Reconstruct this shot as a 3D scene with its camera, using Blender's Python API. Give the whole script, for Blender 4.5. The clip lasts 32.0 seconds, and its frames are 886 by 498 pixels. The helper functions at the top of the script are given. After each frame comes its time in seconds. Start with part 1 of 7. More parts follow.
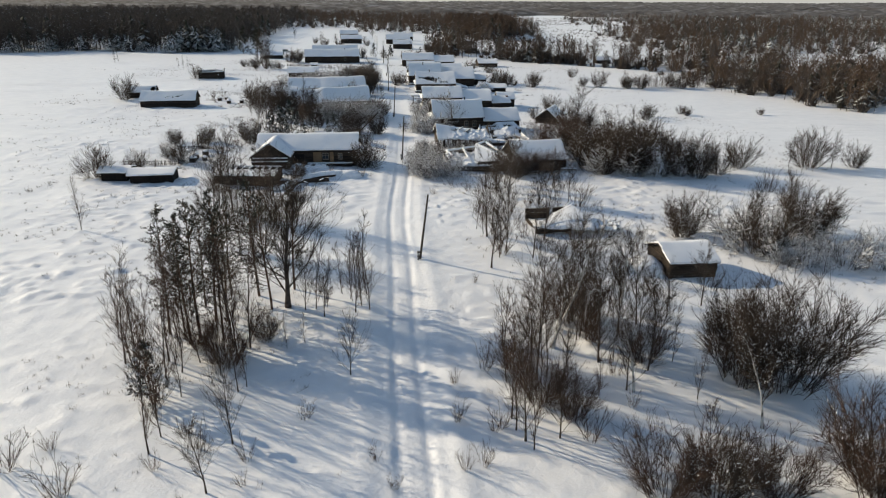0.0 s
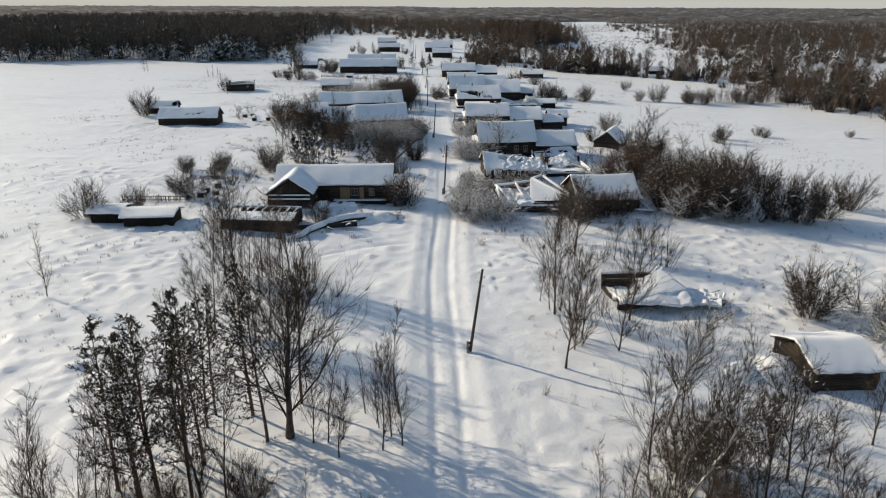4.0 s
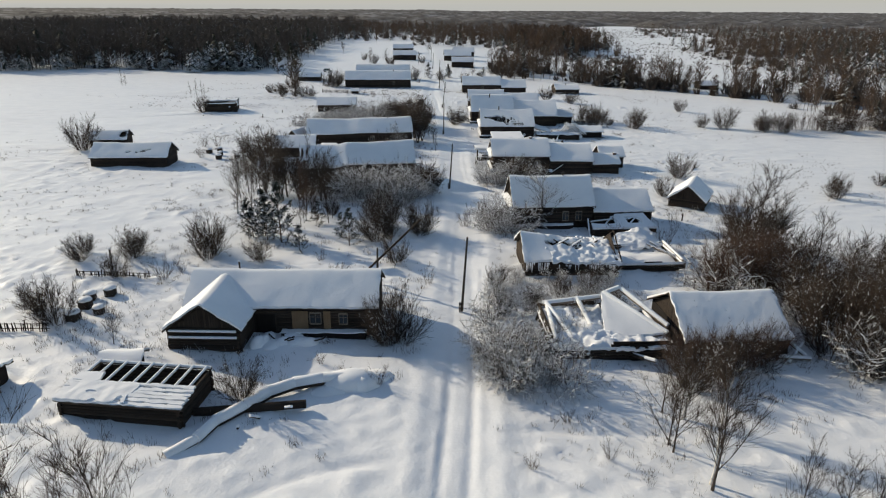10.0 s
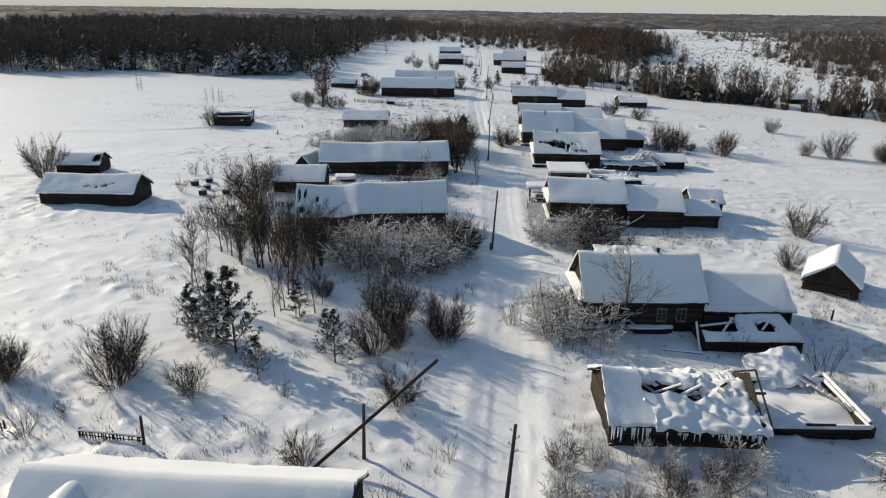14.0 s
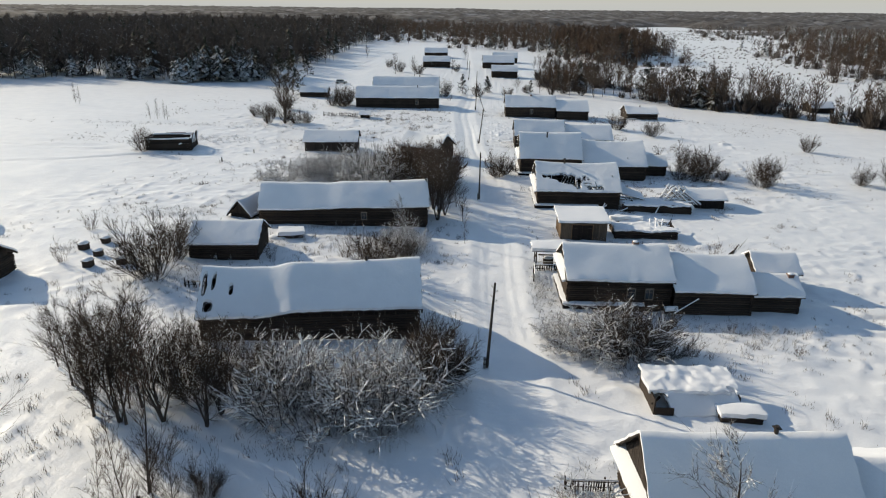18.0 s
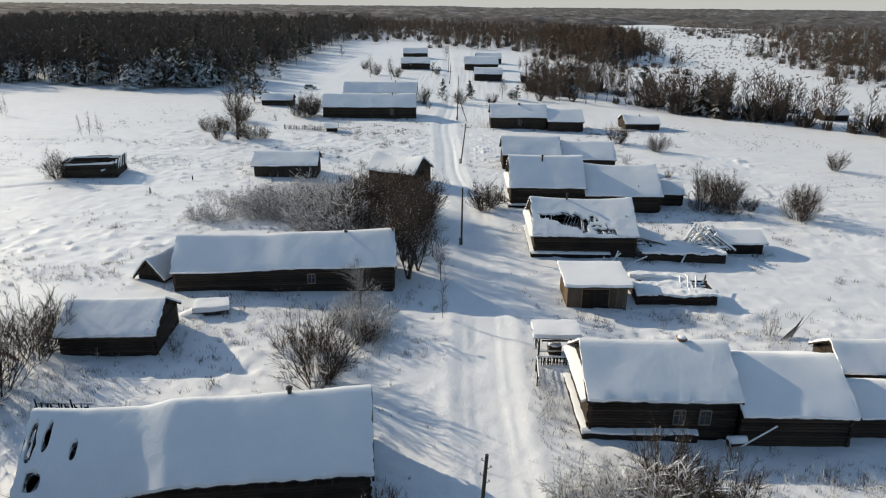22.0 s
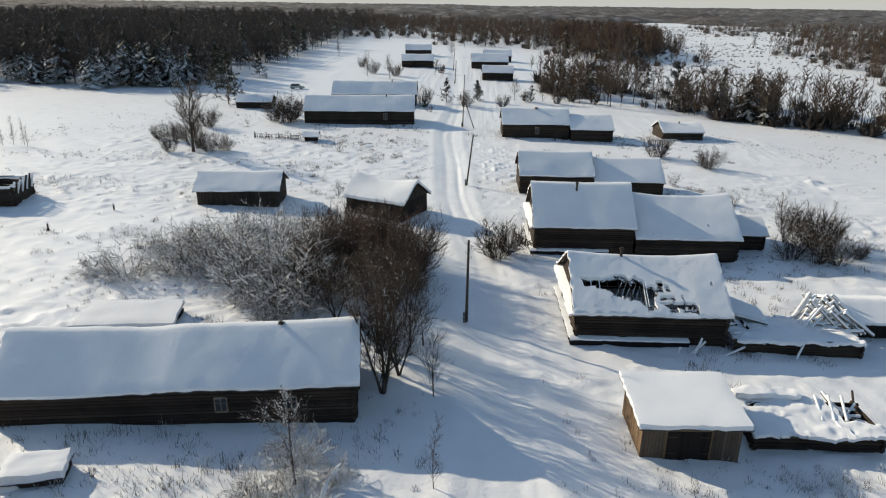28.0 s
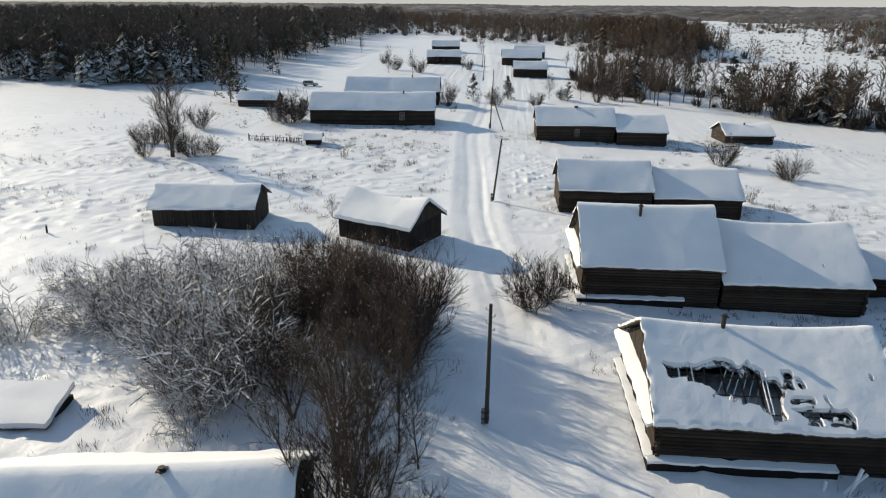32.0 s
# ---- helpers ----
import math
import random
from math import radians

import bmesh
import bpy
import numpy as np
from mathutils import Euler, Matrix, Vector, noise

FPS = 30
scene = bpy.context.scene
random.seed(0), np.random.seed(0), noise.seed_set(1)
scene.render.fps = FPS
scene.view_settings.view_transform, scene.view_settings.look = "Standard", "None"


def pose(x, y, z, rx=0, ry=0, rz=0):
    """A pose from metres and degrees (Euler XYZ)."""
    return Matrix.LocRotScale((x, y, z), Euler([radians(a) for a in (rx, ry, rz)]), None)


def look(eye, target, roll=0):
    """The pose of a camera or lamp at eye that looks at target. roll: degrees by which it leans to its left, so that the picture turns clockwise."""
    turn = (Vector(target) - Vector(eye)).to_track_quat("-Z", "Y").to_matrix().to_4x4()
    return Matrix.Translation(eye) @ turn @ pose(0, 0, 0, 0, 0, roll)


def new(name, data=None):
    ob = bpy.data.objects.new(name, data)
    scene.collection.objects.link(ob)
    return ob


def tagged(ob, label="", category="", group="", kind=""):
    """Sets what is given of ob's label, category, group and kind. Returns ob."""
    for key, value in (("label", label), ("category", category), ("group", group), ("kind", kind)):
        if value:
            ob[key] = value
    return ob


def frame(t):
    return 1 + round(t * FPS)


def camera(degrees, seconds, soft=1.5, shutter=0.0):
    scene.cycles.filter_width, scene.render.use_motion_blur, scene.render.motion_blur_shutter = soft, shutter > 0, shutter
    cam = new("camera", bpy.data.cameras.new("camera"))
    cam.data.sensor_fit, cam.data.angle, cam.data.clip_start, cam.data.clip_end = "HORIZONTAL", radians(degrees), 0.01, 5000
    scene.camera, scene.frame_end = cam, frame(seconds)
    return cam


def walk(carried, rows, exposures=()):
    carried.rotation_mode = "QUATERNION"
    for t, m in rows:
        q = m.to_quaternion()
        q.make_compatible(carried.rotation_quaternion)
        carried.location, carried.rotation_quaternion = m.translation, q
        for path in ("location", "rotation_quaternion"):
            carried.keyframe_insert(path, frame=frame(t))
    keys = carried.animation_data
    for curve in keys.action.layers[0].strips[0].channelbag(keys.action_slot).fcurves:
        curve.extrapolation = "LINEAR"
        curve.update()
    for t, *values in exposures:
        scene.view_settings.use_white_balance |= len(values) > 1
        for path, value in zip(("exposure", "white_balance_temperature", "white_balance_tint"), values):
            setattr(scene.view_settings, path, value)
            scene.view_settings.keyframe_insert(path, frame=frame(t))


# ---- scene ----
cam = camera(67.05, 32.0, soft=1.1)
PATH = [
    (0, (-2.05, -38.24, 27.69), (1.65, 8.42, 10.12), 0.24),
    (0.5, (-2.07, -36.34, 27.83), (1.21, 10.36, 10.28), 0.18),
    (1, (-2.18, -34.38, 27.82), (0.20, 12.40, 10.34), 0.05),
    (1.5, (-2.18, -32.18, 27.83), (0.15, 14.63, 10.43), 0.07),
    (2, (-2.30, -29.64, 27.79), (0.01, 17.20, 10.44), -0.02),
    (2.5, (-2.37, -27.00, 27.82), (-0.09, 19.86, 10.52), 0.02),
    (3, (-2.50, -24.33, 27.84), (-0.20, 22.55, 10.60), 0.04),
    (3.5, (-2.61, -21.55, 27.90), (-0.30, 25.34, 10.69), 0.06),
    (4, (-2.62, -18.68, 28.04), (-1.49, 28.25, 10.84), 0.10),
    (4.5, (-2.62, -15.73, 28.14), (-1.78, 31.22, 10.96), 0.17),
    (6.5, (-2.64, -2.63, 28.15), (-2.06, 44.36, 11.07), 0.14),
    (7, (-2.64, 0.87, 28.20), (-2.83, 47.86, 11.11), 0.24),
    (7.5, (-2.60, 4.36, 28.27), (-2.82, 51.35, 11.17), 0.21),
    (8, (-2.48, 7.76, 28.32), (-2.70, 54.75, 11.24), 0.27),
    (8.5, (-2.28, 11.28, 28.31), (-2.50, 58.28, 11.26), 0.35),
    (9, (-1.99, 15.03, 28.36), (-2.25, 62.04, 11.31), 0.30),
    (9.5, (-1.81, 18.90, 28.37), (-2.03, 65.92, 11.38), 0.26),
    (10, (-1.62, 22.83, 28.43), (-1.85, 69.85, 11.43), 0.26),
    (10.5, (-1.41, 26.74, 28.45), (-2.99, 73.73, 11.44), 0.22),
    (11, (-1.27, 30.66, 28.47), (-2.89, 77.65, 11.47), 0.22),
    (11.5, (-1.24, 34.52, 28.48), (-2.82, 81.52, 11.49), 0.28),
    (12, (-1.15, 38.31, 28.38), (-3.19, 85.30, 11.43), 0.29),
    (12.5, (-1.05, 42.14, 28.32), (-4.70, 89.03, 11.34), 0.34),
    (13, (-1.06, 46.12, 28.12), (-4.68, 93.03, 11.21), 0.44),
    (13.5, (-1.11, 50.08, 28.02), (-4.71, 96.99, 11.09), 0.52),
    (14, (-1.21, 53.78, 28.09), (-4.78, 100.67, 11.12), 0.63),
    (14.5, (-1.22, 57.75, 28.11), (-4.80, 104.64, 11.14), 0.61),
    (16.5, (-1.77, 72.67, 28.23), (-5.39, 119.55, 11.23), 0.70),
    (17, (-1.78, 76.15, 28.36), (-5.44, 123.00, 11.29), 0.63),
    (17.5, (-1.86, 79.65, 28.43), (-5.51, 126.49, 11.32), 0.65),
    (18, (-1.96, 83.18, 28.40), (-4.74, 130.08, 11.30), 0.51),
    (18.5, (-2.03, 86.45, 28.30), (-3.69, 133.42, 11.25), 0.47),
    (19, (-2.03, 89.51, 28.29), (-3.71, 136.48, 11.22), 0.54),
    (19.5, (-2.11, 92.51, 28.30), (-3.73, 139.47, 11.23), 0.47),
    (20, (-2.18, 95.30, 28.22), (-3.73, 142.27, 11.16), 0.64),
    (20.5, (-2.10, 98.03, 28.28), (-3.66, 144.99, 11.18), 0.57),
    (21, (-2.01, 100.67, 28.39), (-3.62, 147.61, 11.23), 0.47),
    (21.5, (-2.05, 103.27, 28.40), (-3.62, 150.20, 11.22), 0.45),
    (22, (-2.02, 105.85, 28.49), (-3.60, 152.76, 11.25), 0.46),
    (22.5, (-1.95, 108.44, 28.48), (-3.54, 155.34, 11.20), 0.43),
    (23, (-1.89, 110.83, 28.38), (-3.49, 157.74, 11.14), 0.48),
    (23.5, (-1.77, 113.28, 28.34), (-3.45, 160.17, 11.06), 0.37),
    (24, (-1.73, 115.61, 28.32), (-3.45, 162.50, 11.04), 0.33),
    (24.5, (-2.00, 118.04, 28.23), (-3.63, 164.92, 10.94), 0.37),
    (25, (-2.11, 120.34, 28.21), (-3.80, 167.21, 10.89), 0.41),
    (25.5, (-2.11, 122.68, 28.10), (-4.07, 169.55, 10.81), 0.42),
    (27.5, (-2.33, 131.77, 26.59), (-4.32, 178.60, 9.20), 0.50),
    (28, (-2.26, 134.24, 25.66), (-4.25, 181.10, 8.34), 0.63),
    (28.5, (-2.25, 136.54, 25.17), (-4.23, 183.41, 7.86), 0.63),
    (29, (-2.23, 138.88, 25.13), (-4.22, 185.73, 7.79), 0.60),
    (29.5, (-2.17, 141.17, 25.12), (-4.21, 188.03, 7.80), 0.52),
    (30, (-2.13, 143.61, 24.73), (-4.22, 190.47, 7.40), 0.49),
    (30.5, (-2.17, 145.89, 24.09), (-4.24, 192.75, 6.77), 0.40),
    (31, (-2.21, 148.23, 23.42), (-4.25, 195.11, 6.15), 0.43),
    (31.5, (-2.20, 151.00, 22.87), (-5.03, 197.84, 5.62), 0.42),
    (32, (-2.03, 154.09, 22.39), (-6.18, 200.82, 5.08), 0.31),
]
EXPOSURES = [(0.0, -0.04, 7150, 7.6), (9.0, -0.20, 6980, 7.3), (14.0, -0.15, 6960, 7.1), (20.5, -0.04, 6920, 6.7), (24.5, -0.12, 6920, 6.6), (29.0, -0.01, 6950, 6.4), (32.0, 0.0, 6950, 6.4)]
walk(cam, [(t, look(eye, target, roll)) for t, eye, target, roll in PATH], EXPOSURES)

# ---- sky and sun ----
SUN_WAY = Vector((-0.78, 0.485, 0.39)).normalized()   # towards the sun
world = bpy.data.worlds.new("winter_sky")
scene.world = world
world.use_nodes = True
wn = world.node_tree.nodes
sky = wn.new("ShaderNodeTexSky")
sky.sky_type = 'NISHITA'
sky.sun_disc = False
sky.sun_elevation = math.asin(SUN_WAY.z)
sky.sun_rotation = math.atan2(SUN_WAY.x, SUN_WAY.y)
sky.air_density, sky.dust_density, sky.ozone_density = 1.0, 0.4, 1.5
wn["Background"].inputs[1].default_value = 0.138
pale = wn.new("ShaderNodeHueSaturation")     # thin winter haze
pale.inputs["Saturation"].default_value = 1.0
world.node_tree.links.new(sky.outputs[0], pale.inputs["Color"])
where = wn.new("ShaderNodeTexCoord")
parts_of = wn.new("ShaderNodeSeparateXYZ")
world.node_tree.links.new(where.outputs["Generated"], parts_of.inputs[0])
low = wn.new("ShaderNodeMapRange")           # pale haze all round the horizon
low.inputs["From Min"].default_value, low.inputs["From Max"].default_value = 0.0, 0.10
low.inputs["To Min"].default_value, low.inputs["To Max"].default_value = 1.0, 0.0
world.node_tree.links.new(parts_of.outputs["Z"], low.inputs[0])
haze = wn.new("ShaderNodeMix")
haze.data_type = 'RGBA'
haze.inputs[7].default_value = (4.0, 4.1, 4.2, 1)
world.node_tree.links.new(low.outputs[0], haze.inputs["Factor"])
world.node_tree.links.new(pale.outputs[0], haze.inputs[6])
world.node_tree.links.new(haze.outputs[2], wn["Background"].inputs[0])
sun_data = bpy.data.lights.new("sun", 'SUN')
sun_data.energy, sun_data.angle, sun_data.color = 4.75, radians(0.6), (1.0, 0.89, 0.725)
sun = new("sun", sun_data)
sun.rotation_mode = 'QUATERNION'
sun.rotation_quaternion = SUN_WAY.to_track_quat('Z', 'Y')
sun.location = (0, 0, 200)


# ---- materials ----
def material(name, build, rough=0.8, bump=0.0, bump_scale=8.0, spec=0.3, metal=0.0):
    """build(nodes, links) returns the socket of the base colour, or a colour."""
    m = bpy.data.materials.new(name)
    m.use_nodes = True
    n, l = m.node_tree.nodes, m.node_tree.links
    b = n["Principled BSDF"]
    b.inputs["Roughness"].default_value = rough
    b.inputs["Specular IOR Level"].default_value = spec
    b.inputs["Metallic"].default_value = metal
    c = build(n, l) if callable(build) else build
    if isinstance(c, tuple):
        b.inputs["Base Color"].default_value = (*c, 1)
    else:
        l.new(c, b.inputs["Base Color"])
    if bump:
        t = tex(n, l, bump_scale, 6, 0.6)
        k = n.new("ShaderNodeBump")
        k.inputs["Strength"].default_value, k.inputs["Distance"].default_value = bump, 0.1
        l.new(t, k.inputs["Height"])
        l.new(k.outputs[0], b.inputs["Normal"])
    return m


def tex(n, l, scale, detail=4, rough=0.55, stretch=None, own=False):
    """Noise over world places (own: over the object's own places)."""
    t = n.new("ShaderNodeTexNoise")
    t.inputs["Scale"].default_value, t.inputs["Detail"].default_value, t.inputs["Roughness"].default_value = scale, detail, rough
    if own:
        src = n.new("ShaderNodeTexCoord").outputs["Object"]
    else:
        src = n.new("ShaderNodeNewGeometry").outputs["Position"]
    if stretch:
        mp = n.new("ShaderNodeMapping")
        mp.inputs["Scale"].default_value = stretch
        l.new(src, mp.inputs[0])
        src = mp.outputs[0]
    l.new(src, t.inputs["Vector"])
    return t.outputs["Fac"]


def ramp(n, l, src, *stops):
    r = n.new("ShaderNodeValToRGB")
    e = r.color_ramp.elements
    while len(e) < len(stops):
        e.new(0.5)
    for k, (at, c) in zip(e, stops):
        k.position, k.color = at, (*c, 1)
    l.new(src, r.inputs[0])
    return r.outputs[0]


def mix(n, l, fac, a, b, mode='MIX'):
    m = n.new("ShaderNodeMix")
    m.data_type, m.blend_type = 'RGBA', mode
    for sock, v in ((m.inputs["Factor"], fac), (m.inputs[6], a), (m.inputs[7], b)):
        if isinstance(v, tuple):
            sock.default_value = (*v, 1)
        elif isinstance(v, (int, float)):
            sock.default_value = v
        else:
            l.new(v, sock)
    return m.outputs[2]


def upward(n, l, low, high, grain=3.0):
    """How far a face looks up, roughened by noise: where snow has settled."""
    g = n.new("ShaderNodeNewGeometry")
    s = n.new("ShaderNodeSeparateXYZ")
    l.new(g.outputs["Normal"], s.inputs[0])
    a = n.new("ShaderNodeMath")
    a.operation = 'MULTIPLY_ADD'
    l.new(tex(n, l, grain, 3), a.inputs[0])
    a.inputs[1].default_value = 1.1
    l.new(s.outputs["Z"], a.inputs[2])
    r = n.new("ShaderNodeMapRange")
    r.inputs["From Min"].default_value, r.inputs["From Max"].default_value = low + 0.55, high + 0.55
    l.new(a.outputs[0], r.inputs[0])
    return r.outputs[0]


SNOW = (0.86, 0.875, 0.90)


def snow_colour(n, l):
    a = ramp(n, l, tex(n, l, 0.35, 5), (0.3, (0.80, 0.815, 0.845)), (0.7, (0.90, 0.905, 0.92)))
    return mix(n, l, 0.25, a, ramp(n, l, tex(n, l, 14, 3), (0.35, (0.75, 0.77, 0.80)), (0.65, (0.93, 0.93, 0.94))))


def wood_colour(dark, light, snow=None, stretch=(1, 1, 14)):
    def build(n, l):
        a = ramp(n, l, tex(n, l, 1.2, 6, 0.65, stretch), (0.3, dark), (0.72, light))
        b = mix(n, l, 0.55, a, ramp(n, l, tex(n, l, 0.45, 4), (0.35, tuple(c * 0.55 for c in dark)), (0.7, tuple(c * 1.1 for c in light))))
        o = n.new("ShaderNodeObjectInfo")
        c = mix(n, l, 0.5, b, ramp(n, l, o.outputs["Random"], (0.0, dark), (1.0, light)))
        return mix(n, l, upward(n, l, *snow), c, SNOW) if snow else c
    return build


def bark_colour(dark, light, snow=None, grain=2.0):
    def build(n, l):
        a = ramp(n, l, tex(n, l, 2.5, 4), (0.3, dark), (0.7, light))
        return mix(n, l, upward(n, l, *snow, grain), a, SNOW) if snow else a
    return build


def birch_colour(n, l):
    a = ramp(n, l, tex(n, l, 6, 4, 0.6, (1, 1, 0.25)), (0.38, (0.05, 0.045, 0.04)), (0.46, (0.55, 0.53, 0.50)), (0.8, (0.72, 0.70, 0.67)))
    return a


M_SNOW = material("snow", snow_colour, 0.5, 0.5, 2.4, 0.7)
M_SNOW_SOFT = material("roof_snow", snow_colour, 0.75, 0.22, 2.6, 0.25)
M_LOG = material("weathered_log", wood_colour((0.010, 0.007, 0.006), (0.080, 0.058, 0.043)), 0.95, 0.5, 14)
M_PLANK = material("grey_plank", wood_colour((0.018, 0.013, 0.010), (0.062, 0.046, 0.036), None, (6, 6, 0.6)), 0.9, 0.4, 25)
M_GREYWOOD = material("grey_brown_plank", wood_colour((0.06, 0.045, 0.034), (0.17, 0.13, 0.095), None, (6, 6, 0.6)), 0.85, 0.4, 25)
M_WARM = material("brown_plank", wood_colour((0.10, 0.060, 0.032), (0.26, 0.17, 0.10), None, (6, 6, 0.6)), 0.85, 0.4, 25)
# Near-black boards: wall cores, attic floors, plain walls, doors, plinths, pickets.
M_DARK = material("near_black_boards", wood_colour((0.008, 0.006, 0.005), (0.028, 0.021, 0.018)), 0.95, 0.3, 15)
M_ROOF = material("roof_deck", wood_colour((0.04, 0.034, 0.03), (0.12, 0.105, 0.095), (0.8, 1.0)), 0.9, 0.4, 15)
M_BEAM = material("bare_beam", wood_colour((0.14, 0.11, 0.085), (0.36, 0.30, 0.25), (0.25, 0.6)), 0.9, 0.4, 20)
M_TRIM = material("window_trim", ramp_paint := (lambda n, l: ramp(n, l, tex(n, l, 9, 5), (0.3, (0.09, 0.065, 0.045)), (0.6, (0.24, 0.20, 0.16)))), 0.7)
M_GLASS = material("window_glass", (0.03, 0.035, 0.04), 0.08, 0, 1, 0.6)
M_POLE = material("pole_wood", wood_colour((0.035, 0.028, 0.024), (0.10, 0.085, 0.07), None, (8, 8, 0.5)), 0.9, 0.4, 30)
M_CONC = material("concrete", lambda n, l: ramp(n, l, tex(n, l, 7, 5), (0.3, (0.16, 0.16, 0.155)), (0.7, (0.30, 0.30, 0.29))), 0.9, 0.3, 25)
M_CERAMIC = material("ceramic", (0.62, 0.62, 0.58), 0.3)
M_BRICK = material("chimney_brick", lambda n, l: ramp(n, l, tex(n, l, 11, 4), (0.3, (0.10, 0.06, 0.05)), (0.7, (0.24, 0.15, 0.12))), 0.9, 0.4, 30)
M_IRON = material("dark_iron", lambda n, l: ramp(n, l, tex(n, l, 9, 4), (0.3, (0.03, 0.028, 0.026)), (0.7, (0.10, 0.075, 0.06))), 0.6, 0, 1, 0.4, 0.6)
M_TWIG = material("dark_twigs", bark_colour((0.022, 0.016, 0.012), (0.072, 0.050, 0.037), (0.98, 1.3)), 0.9)
M_TWIG_RED = material("reddish_twigs", bark_colour((0.035, 0.020, 0.014), (0.095, 0.056, 0.040), (0.95, 1.3)), 0.9)
M_TWIG_SNOW = material("snowy_twigs", bark_colour((0.03, 0.023, 0.019), (0.08, 0.06, 0.048), (0.42, 0.72), 0.6), 0.9)
M_TWIG_PATCH = material("patchily_snowy_twigs", bark_colour((0.028, 0.020, 0.016), (0.078, 0.055, 0.043), (0.64, 0.95), 0.45), 0.9)
M_TWIG_HALF = material("half_snowy_twigs", bark_colour((0.05, 0.038, 0.03), (0.08, 0.06, 0.047), (0.35, 0.75), 1.0), 0.9)
M_BARK = material("bark", bark_colour((0.04, 0.032, 0.027), (0.12, 0.095, 0.08), (0.85, 1.1)), 0.95, 0.4, 20)
M_PINEBARK = material("pine_bark", bark_colour((0.055, 0.035, 0.025), (0.16, 0.10, 0.07)), 0.95, 0.4, 18)
M_BIRCH = material("birch_bark", birch_colour, 0.7)
M_NEEDLE = material("pine_needles", bark_colour((0.018, 0.020, 0.013), (0.046, 0.046, 0.029), (0.85, 1.2)), 0.8)
M_NEEDLE_SNOW = material("snowy_needles", bark_colour((0.016, 0.022, 0.018), (0.040, 0.048, 0.036), (0.62, 1.05)), 0.8)
M_GRASS = material("dry_grass", lambda n, l: ramp(n, l, tex(n, l, 3, 3), (0.3, (0.05, 0.037, 0.025)), (0.7, (0.17, 0.125, 0.08))), 0.9)
M_FOREST = material("forest_twigs", bark_colour((0.040, 0.032, 0.028), (0.140, 0.112, 0.094), (0.8, 1.25), 0.3), 0.95)
M_FOREST_BROWN = material("brown_forest_twigs", bark_colour((0.050, 0.033, 0.024), (0.16, 0.105, 0.072), (0.8, 1.2), 0.3), 0.95)
# Paler than the other woods: distance haze put into the colour, plus settled snow.
M_FOREST_PALE = material("hazed_pale_twigs", bark_colour((0.075, 0.062, 0.055), (0.23, 0.195, 0.17), (0.7, 1.15), 0.15), 0.95)
# Canopy grey is lifted to carry the horizon haze; upward faces hold snow.
M_FAR = material("far_canopy", lambda n, l: mix(n, l, upward(n, l, 1.0, 1.5, 0.02), ramp(n, l, tex(n, l, 0.045, 6, 0.7), (0.35, (0.045, 0.041, 0.040)), (0.65, (0.13, 0.118, 0.112))), (0.4, 0.4, 0.42)), 0.95)
M_CAR = material("car_paint", (0.42, 0.43, 0.42), 0.35, 0, 1, 0.5, 0.3)
M_RUBBER = material("rubber", (0.02, 0.02, 0.02), 0.8)


# ---- building helpers ----
def gz(x, y):
    """Height of the snow-covered ground, without its small bumps."""
    return (0.15 - 1.9 / (1 + math.exp(-(y - 150) / 45))) - 2.6 * math.tanh(x / 100)


def mesh_from(name, verts, faces, mat, smooth=False):
    """faces: an array of triangles or of quads."""
    me = bpy.data.meshes.new(name)
    v, f = np.asarray(verts, dtype=np.float32), np.asarray(faces, dtype=np.int32)
    k = f.shape[1]
    me.vertices.add(len(v))
    me.vertices.foreach_set("co", v.ravel())
    me.loops.add(f.size)
    me.loops.foreach_set("vertex_index", f.ravel())
    me.polygons.add(len(f))
    me.polygons.foreach_set("loop_start", np.arange(0, f.size, k, dtype=np.int32))
    me.polygons.foreach_set("loop_total", np.full(len(f), k, dtype=np.int32))
    if smooth:
        me.polygons.foreach_set("use_smooth", np.ones(len(f), dtype=bool))
    me.materials.append(mat)
    me.update(calc_edges=True)
    return me


def thing(name, m, label, category, group=""):
    e = new(name)
    e.matrix_basis = m
    return tagged(e, label, category, group)


def part(name, me, parent, m=None, label=""):
    """me: a mesh, or a bmesh with its material as (bm, mat)."""
    if isinstance(me, tuple):
        bm, mat = me
        me = bpy.data.meshes.new(name)
        bm.normal_update()
        bm.to_mesh(me)
        bm.free()
        me.materials.append(mat)
    ob = new(name, me)
    ob.parent = parent
    if m is not None:
        ob.matrix_basis = m
    return tagged(ob, label)


def box(bm, x0, x1, y0, y1, z0, z1, bevel=0.0):
    r = bmesh.ops.create_cube(bm, size=1, matrix=Matrix.Translation(((x0 + x1) / 2, (y0 + y1) / 2, (z0 + z1) / 2)) @ Matrix.Diagonal((abs(x1 - x0), abs(y1 - y0), abs(z1 - z0), 1)))
    if bevel:
        es = list({e for v in r["verts"] for e in v.link_edges})
        bmesh.ops.bevel(bm, geom=es, offset=bevel, segments=1, affect='EDGES')
    return r["verts"]


def boxed(mat, *dims, bevel=0.0):
    bm = bmesh.new()
    for d in dims:
        box(bm, *d, bevel=bevel)
    return (bm, mat)


